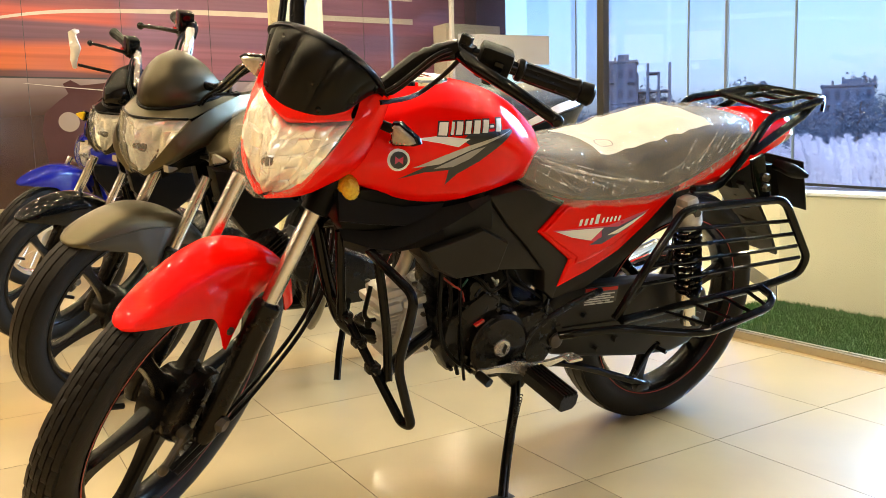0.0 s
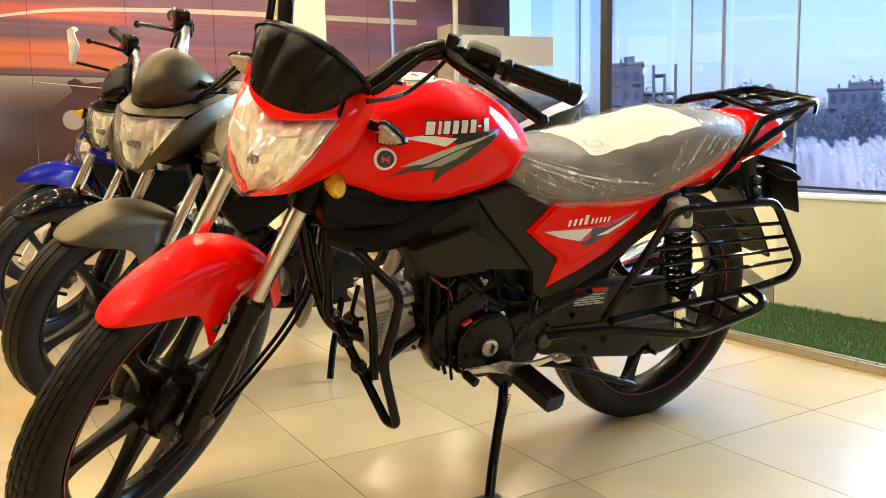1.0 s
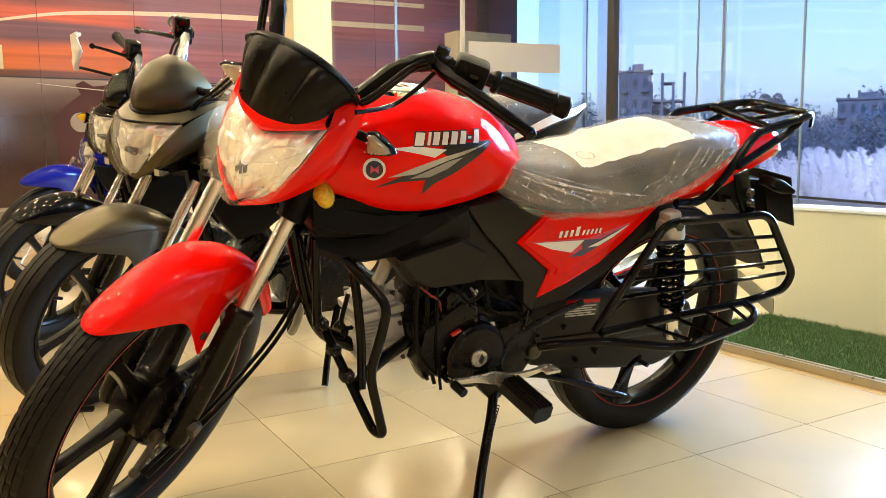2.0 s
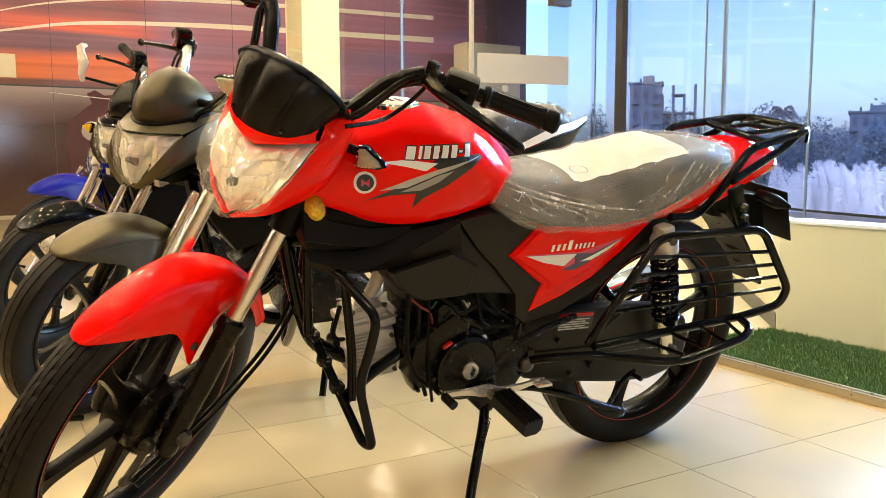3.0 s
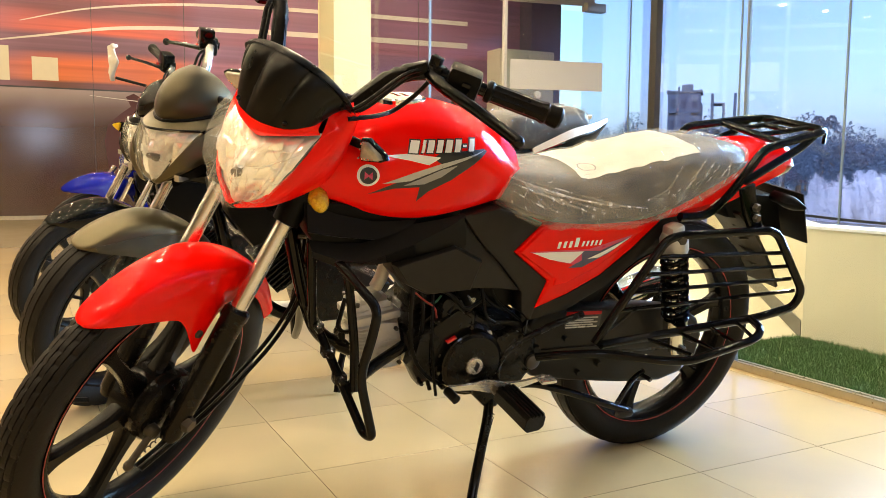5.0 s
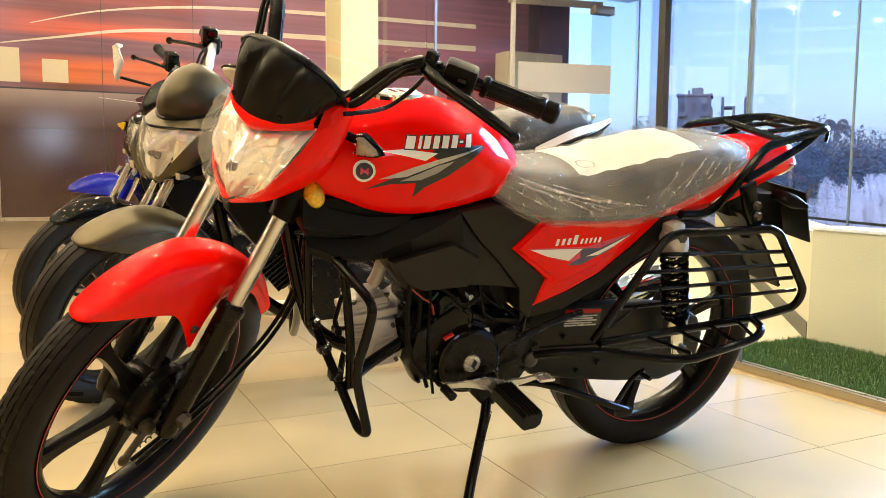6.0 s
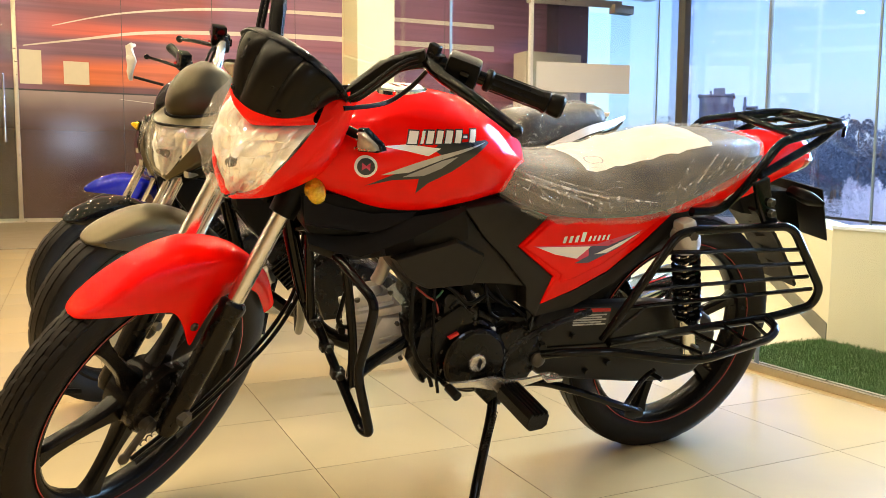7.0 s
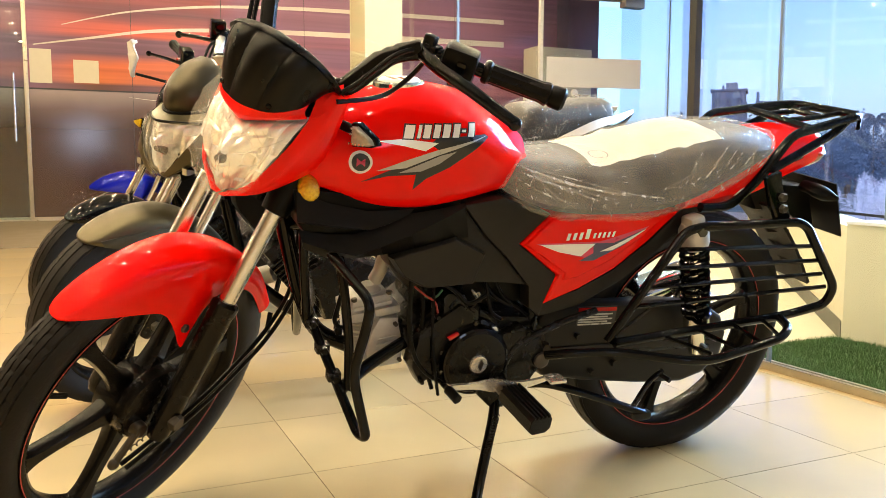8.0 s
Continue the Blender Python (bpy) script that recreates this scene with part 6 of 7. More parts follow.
part("cover_band", lathe([(0.0655, -0.1255), (0.0690, -0.1235), (0.0715, -0.108), (0.0690, -0.106)], 44, None, (-0.582, 0, 0.334)), GLOSS_BLACK, engine, "polished black rim of the generator cover")
for k in range(5):
    a = radians(20 + 72 * k)
    part("cover_screw", bolt((-0.582 + 0.073 * math.cos(a), -0.112, 0.334 + 0.073 * math.sin(a)), 0.0050, 0.012), STEEL_DARK, engine, "")
lip_ = sweep([(-0.505, -0.112, 0.268), (-0.518, -0.116, 0.318), (-0.498, -0.118, 0.352), (-0.450, -0.118, 0.378), (-0.386, -0.108, 0.396), (-0.300, -0.096, 0.408)], 0.0075, 10, 0.04)
part("case_lip", lip_, ENGINE_BLACK, engine, "raised black rim on the sprocket cover")
part("oil_plug", lathe([(0, -0.128), (0.010, -0.128), (0.016, -0.124), (0.017, -0.116), (0, -0.116)], 18, None, (-0.432, 0, 0.320)), STEEL_DARK, engine, "dull brass-coloured plug")
part("inspection_cap", lathe([(0, -0.1395), (0.017, -0.1385), (0.019, -0.1345), (0.019, -0.130)], 24, None, (-0.582, 0, 0.334)), SILVER_PAD, engine, "bright round inspection cap")
part("cap_mark", slab([(-0.586, 0.330), (-0.580, 0.346), (-0.574, 0.338), (-0.579, 0.322)], -0.1408, -0.1390, 0), DECAL_BLACK, engine, "")
front_cover = slab([(-0.700, 0.395), (-0.660, 0.425), (-0.620, 0.450), (-0.585, 0.430), (-0.590, 0.400), (-0.640, 0.370), (-0.655, 0.310), (-0.690, 0.290), (-0.712, 0.330)], -0.112, -0.070, 0.010)
part("side_case", front_cover, ENGINE_BLACK, engine, "")
sprocket = slab([(-0.525, 0.385), (-0.480, 0.395), (-0.435, 0.370), (-0.420, 0.320), (-0.450, 0.275), (-0.510, 0.268), (-0.540, 0.290)], -0.118, -0.070, 0.010)
part("sprocket_cover", sprocket, ENGINE_BLACK, engine, "black sprocket cover")
part("warning_label", slab([(-0.644, 0.386), (-0.624, 0.396), (-0.622, 0.392), (-0.641, 0.382)], -0.1205, -0.1125, 0), RED_LENS, engine, "red warning label")
part("label", slab([(-0.575, 0.395), (-0.534, 0.394), (-0.530, 0.386), (-0.570, 0.386)], -0.104, -0.096, 0), DECAL_WHITE, engine, "small white label")
part("cap_plug", lathe([(0, 0.026), (0.014, 0.026), (0.016, 0.020), (0.016, 0.0), (0.018, 0.0), (0.018, -0.01)], 16, None, (-0.585, -0.09, 0.412), "z"), GLOSS_BLACK, engine, "")
# cylinder with fins, leaning a little forward
lean_m = Matrix.Translation((-0.748, 0.0, 0.300)) @ Matrix.Rotation(radians(-9), 4, 'Y') @ Matrix.Scale(0.86, 4)
cyl = block((-0.048, -0.050, 0.0), (0.048, 0.050, 0.160), 0.014)
cylinder = part("cylinder", cyl, ALLOY, engine, "finned grey aluminium cylinder", lean_m)


def fin_plate(z, hx, hy, cut_):
    """A cooling fin with rounded corners, thinner at its edge, and a notch at its front."""
    out = []
    for k in range(40):
        a = 2 * math.pi * k / 40
        c_, s_ = math.cos(a), math.sin(a)
        r = (abs(c_) ** 5 + abs(s_) ** 5) ** -0.2
        out.append((hx * r * c_ * (0.93 if abs(s_) < cut_ and c_ < 0 else 1.0), hy * r * s_))
    bm = bmesh.new()
    quads(bm, [[Vector((x * 0.97, y * 0.97, z)) for x, y in out], [Vector((x, y, z + 0.0012)) for x, y in out], [Vector((x, y, z + 0.0026)) for x, y in out], [Vector((x * 0.97, y * 0.97, z + 0.0040)) for x, y in out]])
    return bm


for k in range(12):
    z = 0.022 + 0.0088 * k
    part("fin", fin_plate(z, 0.060 - 0.0004 * abs(k - 6), 0.060, 0.25 if k % 3 else 0.0), ALLOY, cylinder, "", lean_m)
face = slab([(-0.030, 0.016), (0.046, 0.012), (0.052, 0.060), (0.046, 0.124), (0.004, 0.132), (-0.016, 0.104), (-0.034, 0.060)], -0.071, -0.050, 0.005, steps=2)
face_plate = part("cam_cover", face, ALLOY, cylinder, "cast side cover with short ribs", lean_m)
ribs_ = bmesh.new()
for k in range(5):
    block((-0.022 + 0.004 * k, -0.0755, 0.030 + 0.0125 * k), (0.040, -0.068, 0.0345 + 0.0125 * k), 0.0016, ribs_)
part("cover_rib", ribs_, ALLOY, face_plate, "", lean_m)
for x_, z_ in ((0.040, 0.024), (0.038, 0.112), (-0.022, 0.030)):
    part("cover_bolt", bolt((x_, -0.080, z_), 0.0055, 0.010), STEEL_DARK, face_plate, "", lean_m)
part("cylinder_head", block((-0.058, -0.062, 0.130), (-0.006, 0.060, 0.150), 0.006), ALLOY, cylinder, "", lean_m)
part("cylinder_head", block((-0.002, -0.062, 0.130), (0.058, 0.060, 0.150), 0.006), ALLOY, cylinder, "", lean_m)
part("rocker_cover", block((-0.048, -0.046, 0.150), (0.044, 0.046, 0.176), 0.012), ALLOY, cylinder, "", lean_m)
collar = lathe([(0.0, 0.0), (0.026, 0.0), (0.028, 0.006), (0.020, 0.014), (0.018, 0.022), (0, 0.022)], 20, None, (0.004, -0.01, 0.172), "z")
part("intake_flange", collar, ALLOY, cylinder, "", lean_m)
plug = sweep([(-0.058, -0.02, 0.105), (-0.078, -0.03, 0.112), (-0.088, -0.03, 0.130), (-0.060, -0.02, 0.190)], 0.0055, 8, 0.015)
lathe([(0, 0), (0.008, 0), (0.009, 0.010), (0.006, 0.016), (0, 0.016)], 12, plug, (-0.080, -0.03, 0.098), "z")
part("spark_plug_lead", plug, GRIP_RUBBER, cylinder, "black spark plug lead", lean_m)
for dy, dx in ((-0.04, -0.04), (0.04, -0.04), (-0.04, 0.04), (0.04, 0.04)):
    part("head_bolt", bolt((dx, dy, 0.170), 0.007, 0.008, axis="z"), STEEL_DARK, engine, "", lean_m)
intake = sweep([(-0.760, -0.01, 0.470), (-0.752, -0.015, 0.490), (-0.738, -0.015, 0.545)], 0.0135, 14, 0.03)
part("intake_pipe", intake, ALLOY, engine, "dull grey intake pipe")
carb = block((-0.70, -0.05, 0.43), (-0.62, 0.04, 0.50), 0.012)
lathe([(0, -0.06), (0.022, -0.06), (0.024, -0.05), (0.024, 0.0), (0, 0.0)], 20, carb, (-0.655, 0, 0.47))
part("carburettor", carb, ENGINE_BLACK, engine, "")
for k, pts in enumerate((((-0.700, -0.085, 0.50), (-0.690, -0.10, 0.44), (-0.695, -0.098, 0.37), (-0.660, -0.10, 0.275)), ((-0.668, -0.085, 0.50), (-0.676, -0.11, 0.42), (-0.672, -0.118, 0.35), (-0.650, -0.11, 0.265)),
                         ((-0.60, -0.07, 0.50), (-0.625, -0.10, 0.46), (-0.640, -0.105, 0.44)), ((-0.56, -0.06, 0.49), (-0.545, -0.09, 0.455), (-0.50, -0.085, 0.43)), ((-0.70, -0.06, 0.50), (-0.64, -0.11, 0.485), (-0.60, -0.10, 0.44), (-0.555, -0.09, 0.46)))):
    part("hose", sweep(pts, 0.0045 if k != 1 else 0.0035, 8, 0.05), GRIP_RUBBER, engine, "black rubber hose")
starter = slab([(-0.654, 0.462), (-0.645, 0.472), (-0.610, 0.468), (-0.602, 0.455), (-0.592, 0.400), (-0.650, 0.396)], -0.104, -0.060, 0.008)
part("starter_housing", starter, ENGINE_BLACK, engine, "black starter housing")
part("oil_cap", lathe([(0, 0.012), (0.012, 0.012), (0.014, 0.008), (0.014, 0.0), (0.010, -0.012)], 20, None, (-0.595, -0.098, 0.410), "z"), GLOSS_BLACK, engine, "glossy black oil cap")
bits = block((-0.596, -0.062, 0.446), (-0.572, -0.048, 0.466), 0.003)
sweep([(-0.580, -0.066, 0.462), (-0.562, -0.070, 0.440), (-0.556, -0.066, 0.436)], 0.0045, 8, 0.008, bits)
bolt((-0.566, -0.072, 0.452), 0.007, 0.014, bits)
part("carburettor_linkage", bits, SILVER_PAD, engine, "bright metal carburettor linkage")
for pts, r, mt, lb in ((((-0.708, -0.09, 0.483), (-0.684, -0.095, 0.461), (-0.666, -0.095, 0.461), (-0.652, -0.09, 0.474)), 0.0022, WIRE_GREEN, "thin green wire"),
                       (((-0.712, -0.09, 0.486), (-0.690, -0.098, 0.468), (-0.668, -0.10, 0.455), (-0.662, -0.10, 0.432)), 0.0020, WIRE_RED, "thin red wire"),
                       (((-0.720, -0.10, 0.500), (-0.722, -0.105, 0.430), (-0.715, -0.108, 0.372), (-0.699, -0.11, 0.336), (-0.674, -0.11, 0.309), (-0.642, -0.10, 0.287)), 0.0050, GRIP_RUBBER, "black rubber hose"),
                       (((-0.560, -0.08, 0.500), (-0.556, -0.095, 0.455), (-0.545, -0.095, 0.420), (-0.520, -0.09, 0.405)), 0.0040, GRIP_RUBBER, "black rubber hose"),
                       (((-0.540, -0.08, 0.490), (-0.520, -0.09, 0.450), (-0.490, -0.09, 0.430), (-0.455, -0.085, 0.405)), 0.0030, GRIP_RUBBER, "black rubber hose")):
    part("wire" if r < 0.003 else "hose", sweep(pts, r, 8, 0.03), mt, engine, lb)
for x, z in ((-0.700, 0.405), (-0.668, 0.430), (-0.642, 0.286), (-0.530, 0.275), (-0.470, 0.380), (-0.690, 0.300), (-0.505, 0.390), (-0.445, 0.300)):
    part("case_bolt", bolt((x, -0.122, z), 0.0050, 0.014), ENGINE_BLACK, engine, "")
exhaust = sweep([(-0.770, 0.03, 0.36), (-0.795, 0.07, 0.345), (-0.780, 0.11, 0.320), (-0.68, 0.13, 0.300), (-0.35, 0.14, 0.270), (-0.25, 0.145, 0.270)], 0.016, 14, 0.06)
exh = part("exhaust", exhaust, ENGINE_BLACK, moto, "black exhaust pipe with a chrome silencer")
part("silencer", lathe([(0, 0.0), (0.02, 0.0), (0.04, 0.05), (0.045, 0.12), (0.045, 0.42), (0.035, 0.45), (0, 0.45)], 28, None, (0, 0, 0), "x"), CHROME, exh, "chrome silencer", Matrix.Translation((-0.27, 0.145, 0.255)) @ Matrix.Rotation(radians(-16), 4, 'Y'))

# crash guard
guard = sweep([(-0.885, -0.035, 0.585), (-0.878, -0.10, 0.560), (-0.830, -0.195, 0.500), (-0.838, -0.197, 0.450), (-0.856, -0.197, 0.372), (-0.834, -0.226, 0.264), (-0.842, -0.202, 0.260), (-0.868, -0.130, 0.340), (-0.892, -0.060, 0.415), (-0.900, -0.022, 0.440)], 0.0088, 12, 0.028)
cg = part("crash_guard", guard, TUBE_BLACK, moto, "glossy black tubular crash guard")
part("guard_tube", sweep([(-0.862, -0.085, 0.580), (-0.852, -0.110, 0.500), (-0.842, -0.128, 0.400), (-0.846, -0.150, 0.320)], 0.0086, 12, 0.03), TUBE_BLACK, cg, "")
part("guard_tube", sweep([mirrored(p) for p in ((-0.885, -0.035, 0.585), (-0.878, -0.10, 0.560), (-0.830, -0.195, 0.500), (-0.862, -0.195, 0.372), (-0.846, -0.222, 0.268), (-0.868, -0.130, 0.340), (-0.900, -0.022, 0.440))], 0.0088, 12, 0.028), TUBE_BLACK, cg, "")
part("guard_tube", sweep([(-0.915, -0.060, 0.585), (-0.910, -0.062, 0.500), (-0.900, -0.055, 0.415)], 0.0088, 12, 0.03), TUBE_BLACK, cg, "")
for p in ((-0.893, -0.055, 0.415), (-0.880, -0.090, 0.378), (-0.868, -0.128, 0.340)):
    cl = block(Vector(p) - V(0.012, 0.012, 0.009), Vector(p) + V(0.012, 0.012, 0.009), 0.003)
    bolt((p[0], p[1] - 0.022, p[2]), 0.008, 0.012, cl)
    part("clamp", cl, ENGINE_BLACK, cg, "dull steel clamp with bolts")
part("guard_stay", sweep([(-0.86, -0.145, 0.318), (-0.80, -0.10, 0.335), (-0.72, -0.085, 0.372)], 0.012, 10, 0.03), TUBE_BLACK, cg, "")

# stands, pegs and pedals
stand = sweep([(-0.530, -0.125, 0.262), (-0.545, -0.150, 0.215), (-0.585, -0.195, 0.100), (-0.606, -0.224, 0.050)], 0.0105, 12, 0.02)
ss = part("side_stand", stand, TUBE_BLACK, moto, "black side stand resting on the floor")
part("stand_foot", block((-0.035, -0.016, -0.004), (0.025, 0.016, 0.004), 0.003), STEEL_DARK, ss, "", Matrix.Translation((-0.607, -0.224, 0.046)) @ Matrix.Rotation(radians(-12.5), 4, 'X'))
sp = [(-0.548 - 0.022 * t + 0.007 * math.cos(t * 90), -0.168 - 0.012 * t, 0.235 - 0.085 * t + 0.006 * math.sin(t * 90)) for t in [i / 120 for i in range(121)]]
part("stand_spring", sweep(sp, 0.0012, 5, 0.0), ENGINE_BLACK, ss, "coiled stand spring")
bracket = slab([(-0.585, 0.300), (-0.520, 0.300), (-0.500, 0.270), (-0.520, 0.235), (-0.550, 0.240), (-0.580, 0.270)], -0.140, -0.110, 0.006)
part("peg_bracket", bracket, ENGINE_BLACK, moto, "")
peg_outline = [(-0.024, 0.010), (-0.024, -0.012), (-0.014, -0.020), (0.014, -0.020), (0.024, -0.012), (0.024, 0.010)]
for k in range(2, -3, -1):
    peg_outline += [(0.0085 * k + 0.0030, 0.014), (0.0085 * k + 0.0020, 0.019), (0.0085 * k - 0.0020, 0.019), (0.0085 * k - 0.0030, 0.014)]
peg = slab(peg_outline, -0.105, 0.0, 0.001, steps=1)
part("foot_peg", peg, GRIP_RUBBER, moto, "black rubber foot peg", Matrix.Translation((-0.530, -0.176, 0.288)) @ Matrix.Rotation(radians(6), 4, 'Z') @ Matrix.Rotation(radians(8), 4, 'X'))
peg2 = block((-0.022, 0.0, -0.020), (0.022, 0.105, 0.016), 0.008)
part("foot_peg", peg2, GRIP_RUBBER, moto, "black rubber foot peg", Matrix.Translation((-0.530, 0.176, 0.288)))
shift = bmesh.new()
rows = [[(x, y, z + dz) for y, dz in ((-0.168, 0.0), (-0.168, h), (-0.160, h), (-0.160, 0.0))] for x, z, h in ((-0.655, 0.303, 0.010), (-0.600, 0.299, 0.012), (-0.560, 0.288, 0.026), (-0.520, 0.284, 0.020), (-0.470, 0.293, 0.011), (-0.430, 0.303, 0.008))]
skin(rows, 1, 3, bm=shift)
sh = part("shift_lever", shift, SILVER_PAD, moto, "bare alloy heel and toe gear lever")
part("toe_rubber", sweep([(-0.658, -0.168, 0.306), (-0.652, -0.198, 0.300)], 0.0095, 12), GRIP_RUBBER, sh, "black toe rubber")
part("heel_pad", block((-0.448, -0.190, 0.301), (-0.412, -0.156, 0.308), 0.003), SILVER_PAD, sh, "bright heel pad")
part("pivot_bolt", bolt((-0.545, -0.182, 0.294), 0.012, 0.016), STEEL_DARK, sh, "")
low = sweep([(-0.520, -0.105, 0.255), (-0.430, -0.115, 0.270), (-0.345, -0.128, 0.246), (-0.178, -0.133, 0.180), (-0.150, -0.133, 0.168)], 0.0085, 12, 0.04)
cs = part("centre_stand", low, TUBE_BLACK, moto, "black folded centre stand")
part("stand_pad", block((-0.185, -0.143, 0.157), (-0.142, -0.123, 0.177), 0.006), ENGINE_BLACK, cs, "")
part("stand_arm", sweep([(-0.190, -0.130, 0.185), (-0.150, -0.125, 0.245), (-0.115, -0.120, 0.262)], 0.006, 10, 0.02), ENGINE_BLACK, cs, "")
part("stand_tip", sweep([(-0.118, -0.118, 0.252), (-0.112, -0.145, 0.250)], 0.006, 10), GRIP_RUBBER, cs, "")

# swing arm and chain case
case = slab([(-0.405, 0.420), (-0.300, 0.418), (-0.114, 0.412), (0.010, 0.395), (0.065, 0.362), (0.090, 0.318), (0.085, 0.262), (0.040, 0.220), (-0.020, 0.205), (-0.147, 0.216), (-0.300, 0.240), (-0.400, 0.262), (-0.430, 0.300), (-0.430, 0.380)], -0.082, -0.052, 0.012, steps=3)
cc = part("chain_case", case, CASE_GREY, moto, "dusty black steel chain case")
rib = slab([(-0.400, 0.328), (-0.200, 0.322), (0.030, 0.312), (0.060, 0.300), (0.030, 0.296), (-0.200, 0.308), (-0.400, 0.314)], -0.0875, -0.079, 0.003)
part("case_rib", rib, CASE_GREY, cc, "")
for p in ((-0.405, 0.330, 0.016), (-0.405, 0.292, 0.012), (-0.225, 0.278, 0.010), (-0.280, 0.262, 0.008), (-0.030, 0.262, 0.006), (-0.330, 0.350, 0.008)):
    part("case_bolt", bolt((p[0], -0.094, p[1]), p[2] * 0.8, 0.014), CASE_GREY, cc, "dull steel bolt")
vent = bmesh.new()
for k in range(9):
    sweep([(-0.235 + 0.009 * k, -0.084, 0.335 + 0.006 * k), (-0.215 + 0.009 * k, -0.084, 0.352 + 0.006 * k)], 0.0022, 5, bm=vent)
part("vent_slots", vent, DECAL_BLACK, cc, "")
lab = part("caution_label", slab([(-0.335, 0.413), (-0.235, 0.409), (-0.237, 0.370), (-0.333, 0.373)], -0.0832, -0.0815, 0), DECAL_BLACK, cc, "black caution label with a red heading bar")
part("heading_bar", slab([(-0.333, 0.411), (-0.237, 0.407), (-0.237, 0.399), (-0.333, 0.403)], -0.0842, -0.0830, 0), RED_LENS, lab, "plain red heading bar")
for k in range(5):
    z = 0.397 - 0.0055 * k
    part("text_bar", slab([(-0.331, z), (-0.245 - 0.012 * (k % 2), z - 0.003), (-0.245 - 0.012 * (k % 2), z - 0.006), (-0.331, z - 0.003)], -0.0842, -0.0830, 0), DECAL_SILVER, lab, "")
arm = bmesh.new()
for y in (-0.070, 0.070):
    sweep([(-0.46, y, 0.32), (-0.20, y, 0.305), (0.04, y, 0.298)], 0.016, 10, 0.05, bm=arm)
sweep([(0, -0.105, 0.30), (0, 0.105, 0.30)], 0.009, 12, bm=arm)
bolt((0.0, -0.115, 0.30), 0.015, 0.018, arm)
part("swing_arm", arm, ENGINE_BLACK, moto, "black swing arm")

# rear shock absorbers
for s in (1, -1):
    top, bot = Vector((-0.112, -0.130 * s, 0.590)), Vector((-0.038, -0.128 * s, 0.318))
    d = (bot - top)
    L = d.length
    q = d.to_track_quat('Z', 'Y').to_matrix().to_4x4()
    sm = Matrix.Translation(top) @ q
    body = lathe([(0, -0.012), (0.024, -0.012), (0.031, 0.002), (0.032, 0.030), (0.028, 0.042), (0, 0.042)], 24, None, (0, 0, 0), "z")
    block((-0.019, -0.019, -0.030), (0.019, 0.019, 0.012), 0.010, body)
    shock = part("shock_absorber", body, ALLOY, moto, "black sprung shock absorber with bright ends", sm)
    part("damper", lathe([(0.010, 0.03), (0.010, 0.20), (0.026, 0.205), (0.028, 0.212), (0.028, 0.232), (0.018, 0.238), (0.018, L + 0.012), (0, L + 0.012)], 24, None, (0, 0, 0), "z"), CHROME, shock, "chrome damper rod", sm)
    coil = [(0.0265 * math.cos(2 * math.pi * 9.5 * t), 0.0265 * math.sin(2 * math.pi * 9.5 * t), 0.046 + 0.158 * t) for t in [i / 136 for i in range(137)]]
    part("coil_spring", sweep(coil, 0.0058, 8, 0.0), TUBE_BLACK, shock, "glossy black coil spring", sm)
    part("shock_bolt", bolt((top.x, top.y - 0.032 * s, top.z), 0.013, 0.016 * s), STEEL_DARK, shock, "dull steel mounting bolt")
    part("shock_bolt", bolt((bot.x, bot.y - 0.030 * s, bot.z), 0.012, 0.016 * s), STEEL_DARK, shock, "")

# tail
tail = skin([[(x, y * w, z) for y, z in ((0, t), (0.6, t - 0.004), (1, (t + b) / 2 + 0.008), (0.9, b), (0, b - 0.004), (-0.9, b), (-1, (t + b) / 2 + 0.008), (-0.6, t - 0.004))] for x, w, t, b in
             ((-0.130, 0.110, 0.660, 0.622), (-0.020, 0.116, 0.705, 0.640), (0.080, 0.105, 0.762, 0.660), (0.170, 0.086, 0.790, 0.690), (0.250, 0.070, 0.792, 0.712), (0.290, 0.058, 0.786, 0.726))], 2, 4)
tl = part("tail_cowl", tail, RED, moto, "glossy red tail cowl")
lamp = skin([[(x, y * w, z) for y, z in ((0, t), (1, (t + b) / 2), (0, b), (-1, (t + b) / 2))] for x, w, t, b in ((0.262, 0.066, 0.788, 0.690), (0.300, 0.060, 0.780, 0.694), (0.322, 0.040, 0.765, 0.712))], 3, 3)
part("tail_lamp", lamp, RED_LENS, tl, "red tail lamp")
for (x0, z0, w, h) in ((-0.005, 0.655, 0.030, 0.012), (0.030, 0.672, 0.024, 0.010)):
    part("decal", slab([(x0, z0), (x0 + w, z0 + 0.012), (x0 + w + 0.006, z0 + 0.012 + h), (x0 + 0.008, z0 + h)], -0.1185, -0.110, 0), DECAL_WHITE, tl, "")
plate_h = slab([(0.120, 0.640), (0.180, 0.660), (0.300, 0.655), (0.345, 0.560), (0.330, 0.545), (0.250, 0.590), (0.150, 0.600)], -0.035, 0.035, 0.006)
mud = part("rear_mudguard", plate_h, PLASTIC, moto, "matt black rear mudguard and plate holder")
flap = sheet([[(x, y, z) for y in (-0.058, -0.03, 0.03, 0.058)] for x, z in ((0.160, 0.620), (0.235, 0.560), (0.290, 0.500), (0.335, 0.440), (0.350, 0.420))], 2, 3, 0.008)
part("mud_flap", flap, RUBBER, mud, "ribbed black mud flap")
ribs = bmesh.new()
for k in range(4):
    x, z = 0.215 + 0.032 * k, 0.578 - 0.036 * k
    sweep([(x, -0.052, z + 0.010), (x - 0.004, 0.0, z - 0.006), (x, 0.052, z + 0.010)], 0.004, 6, 0.0, ribs)
part("flap_ribs", ribs, RUBBER, mud, "")
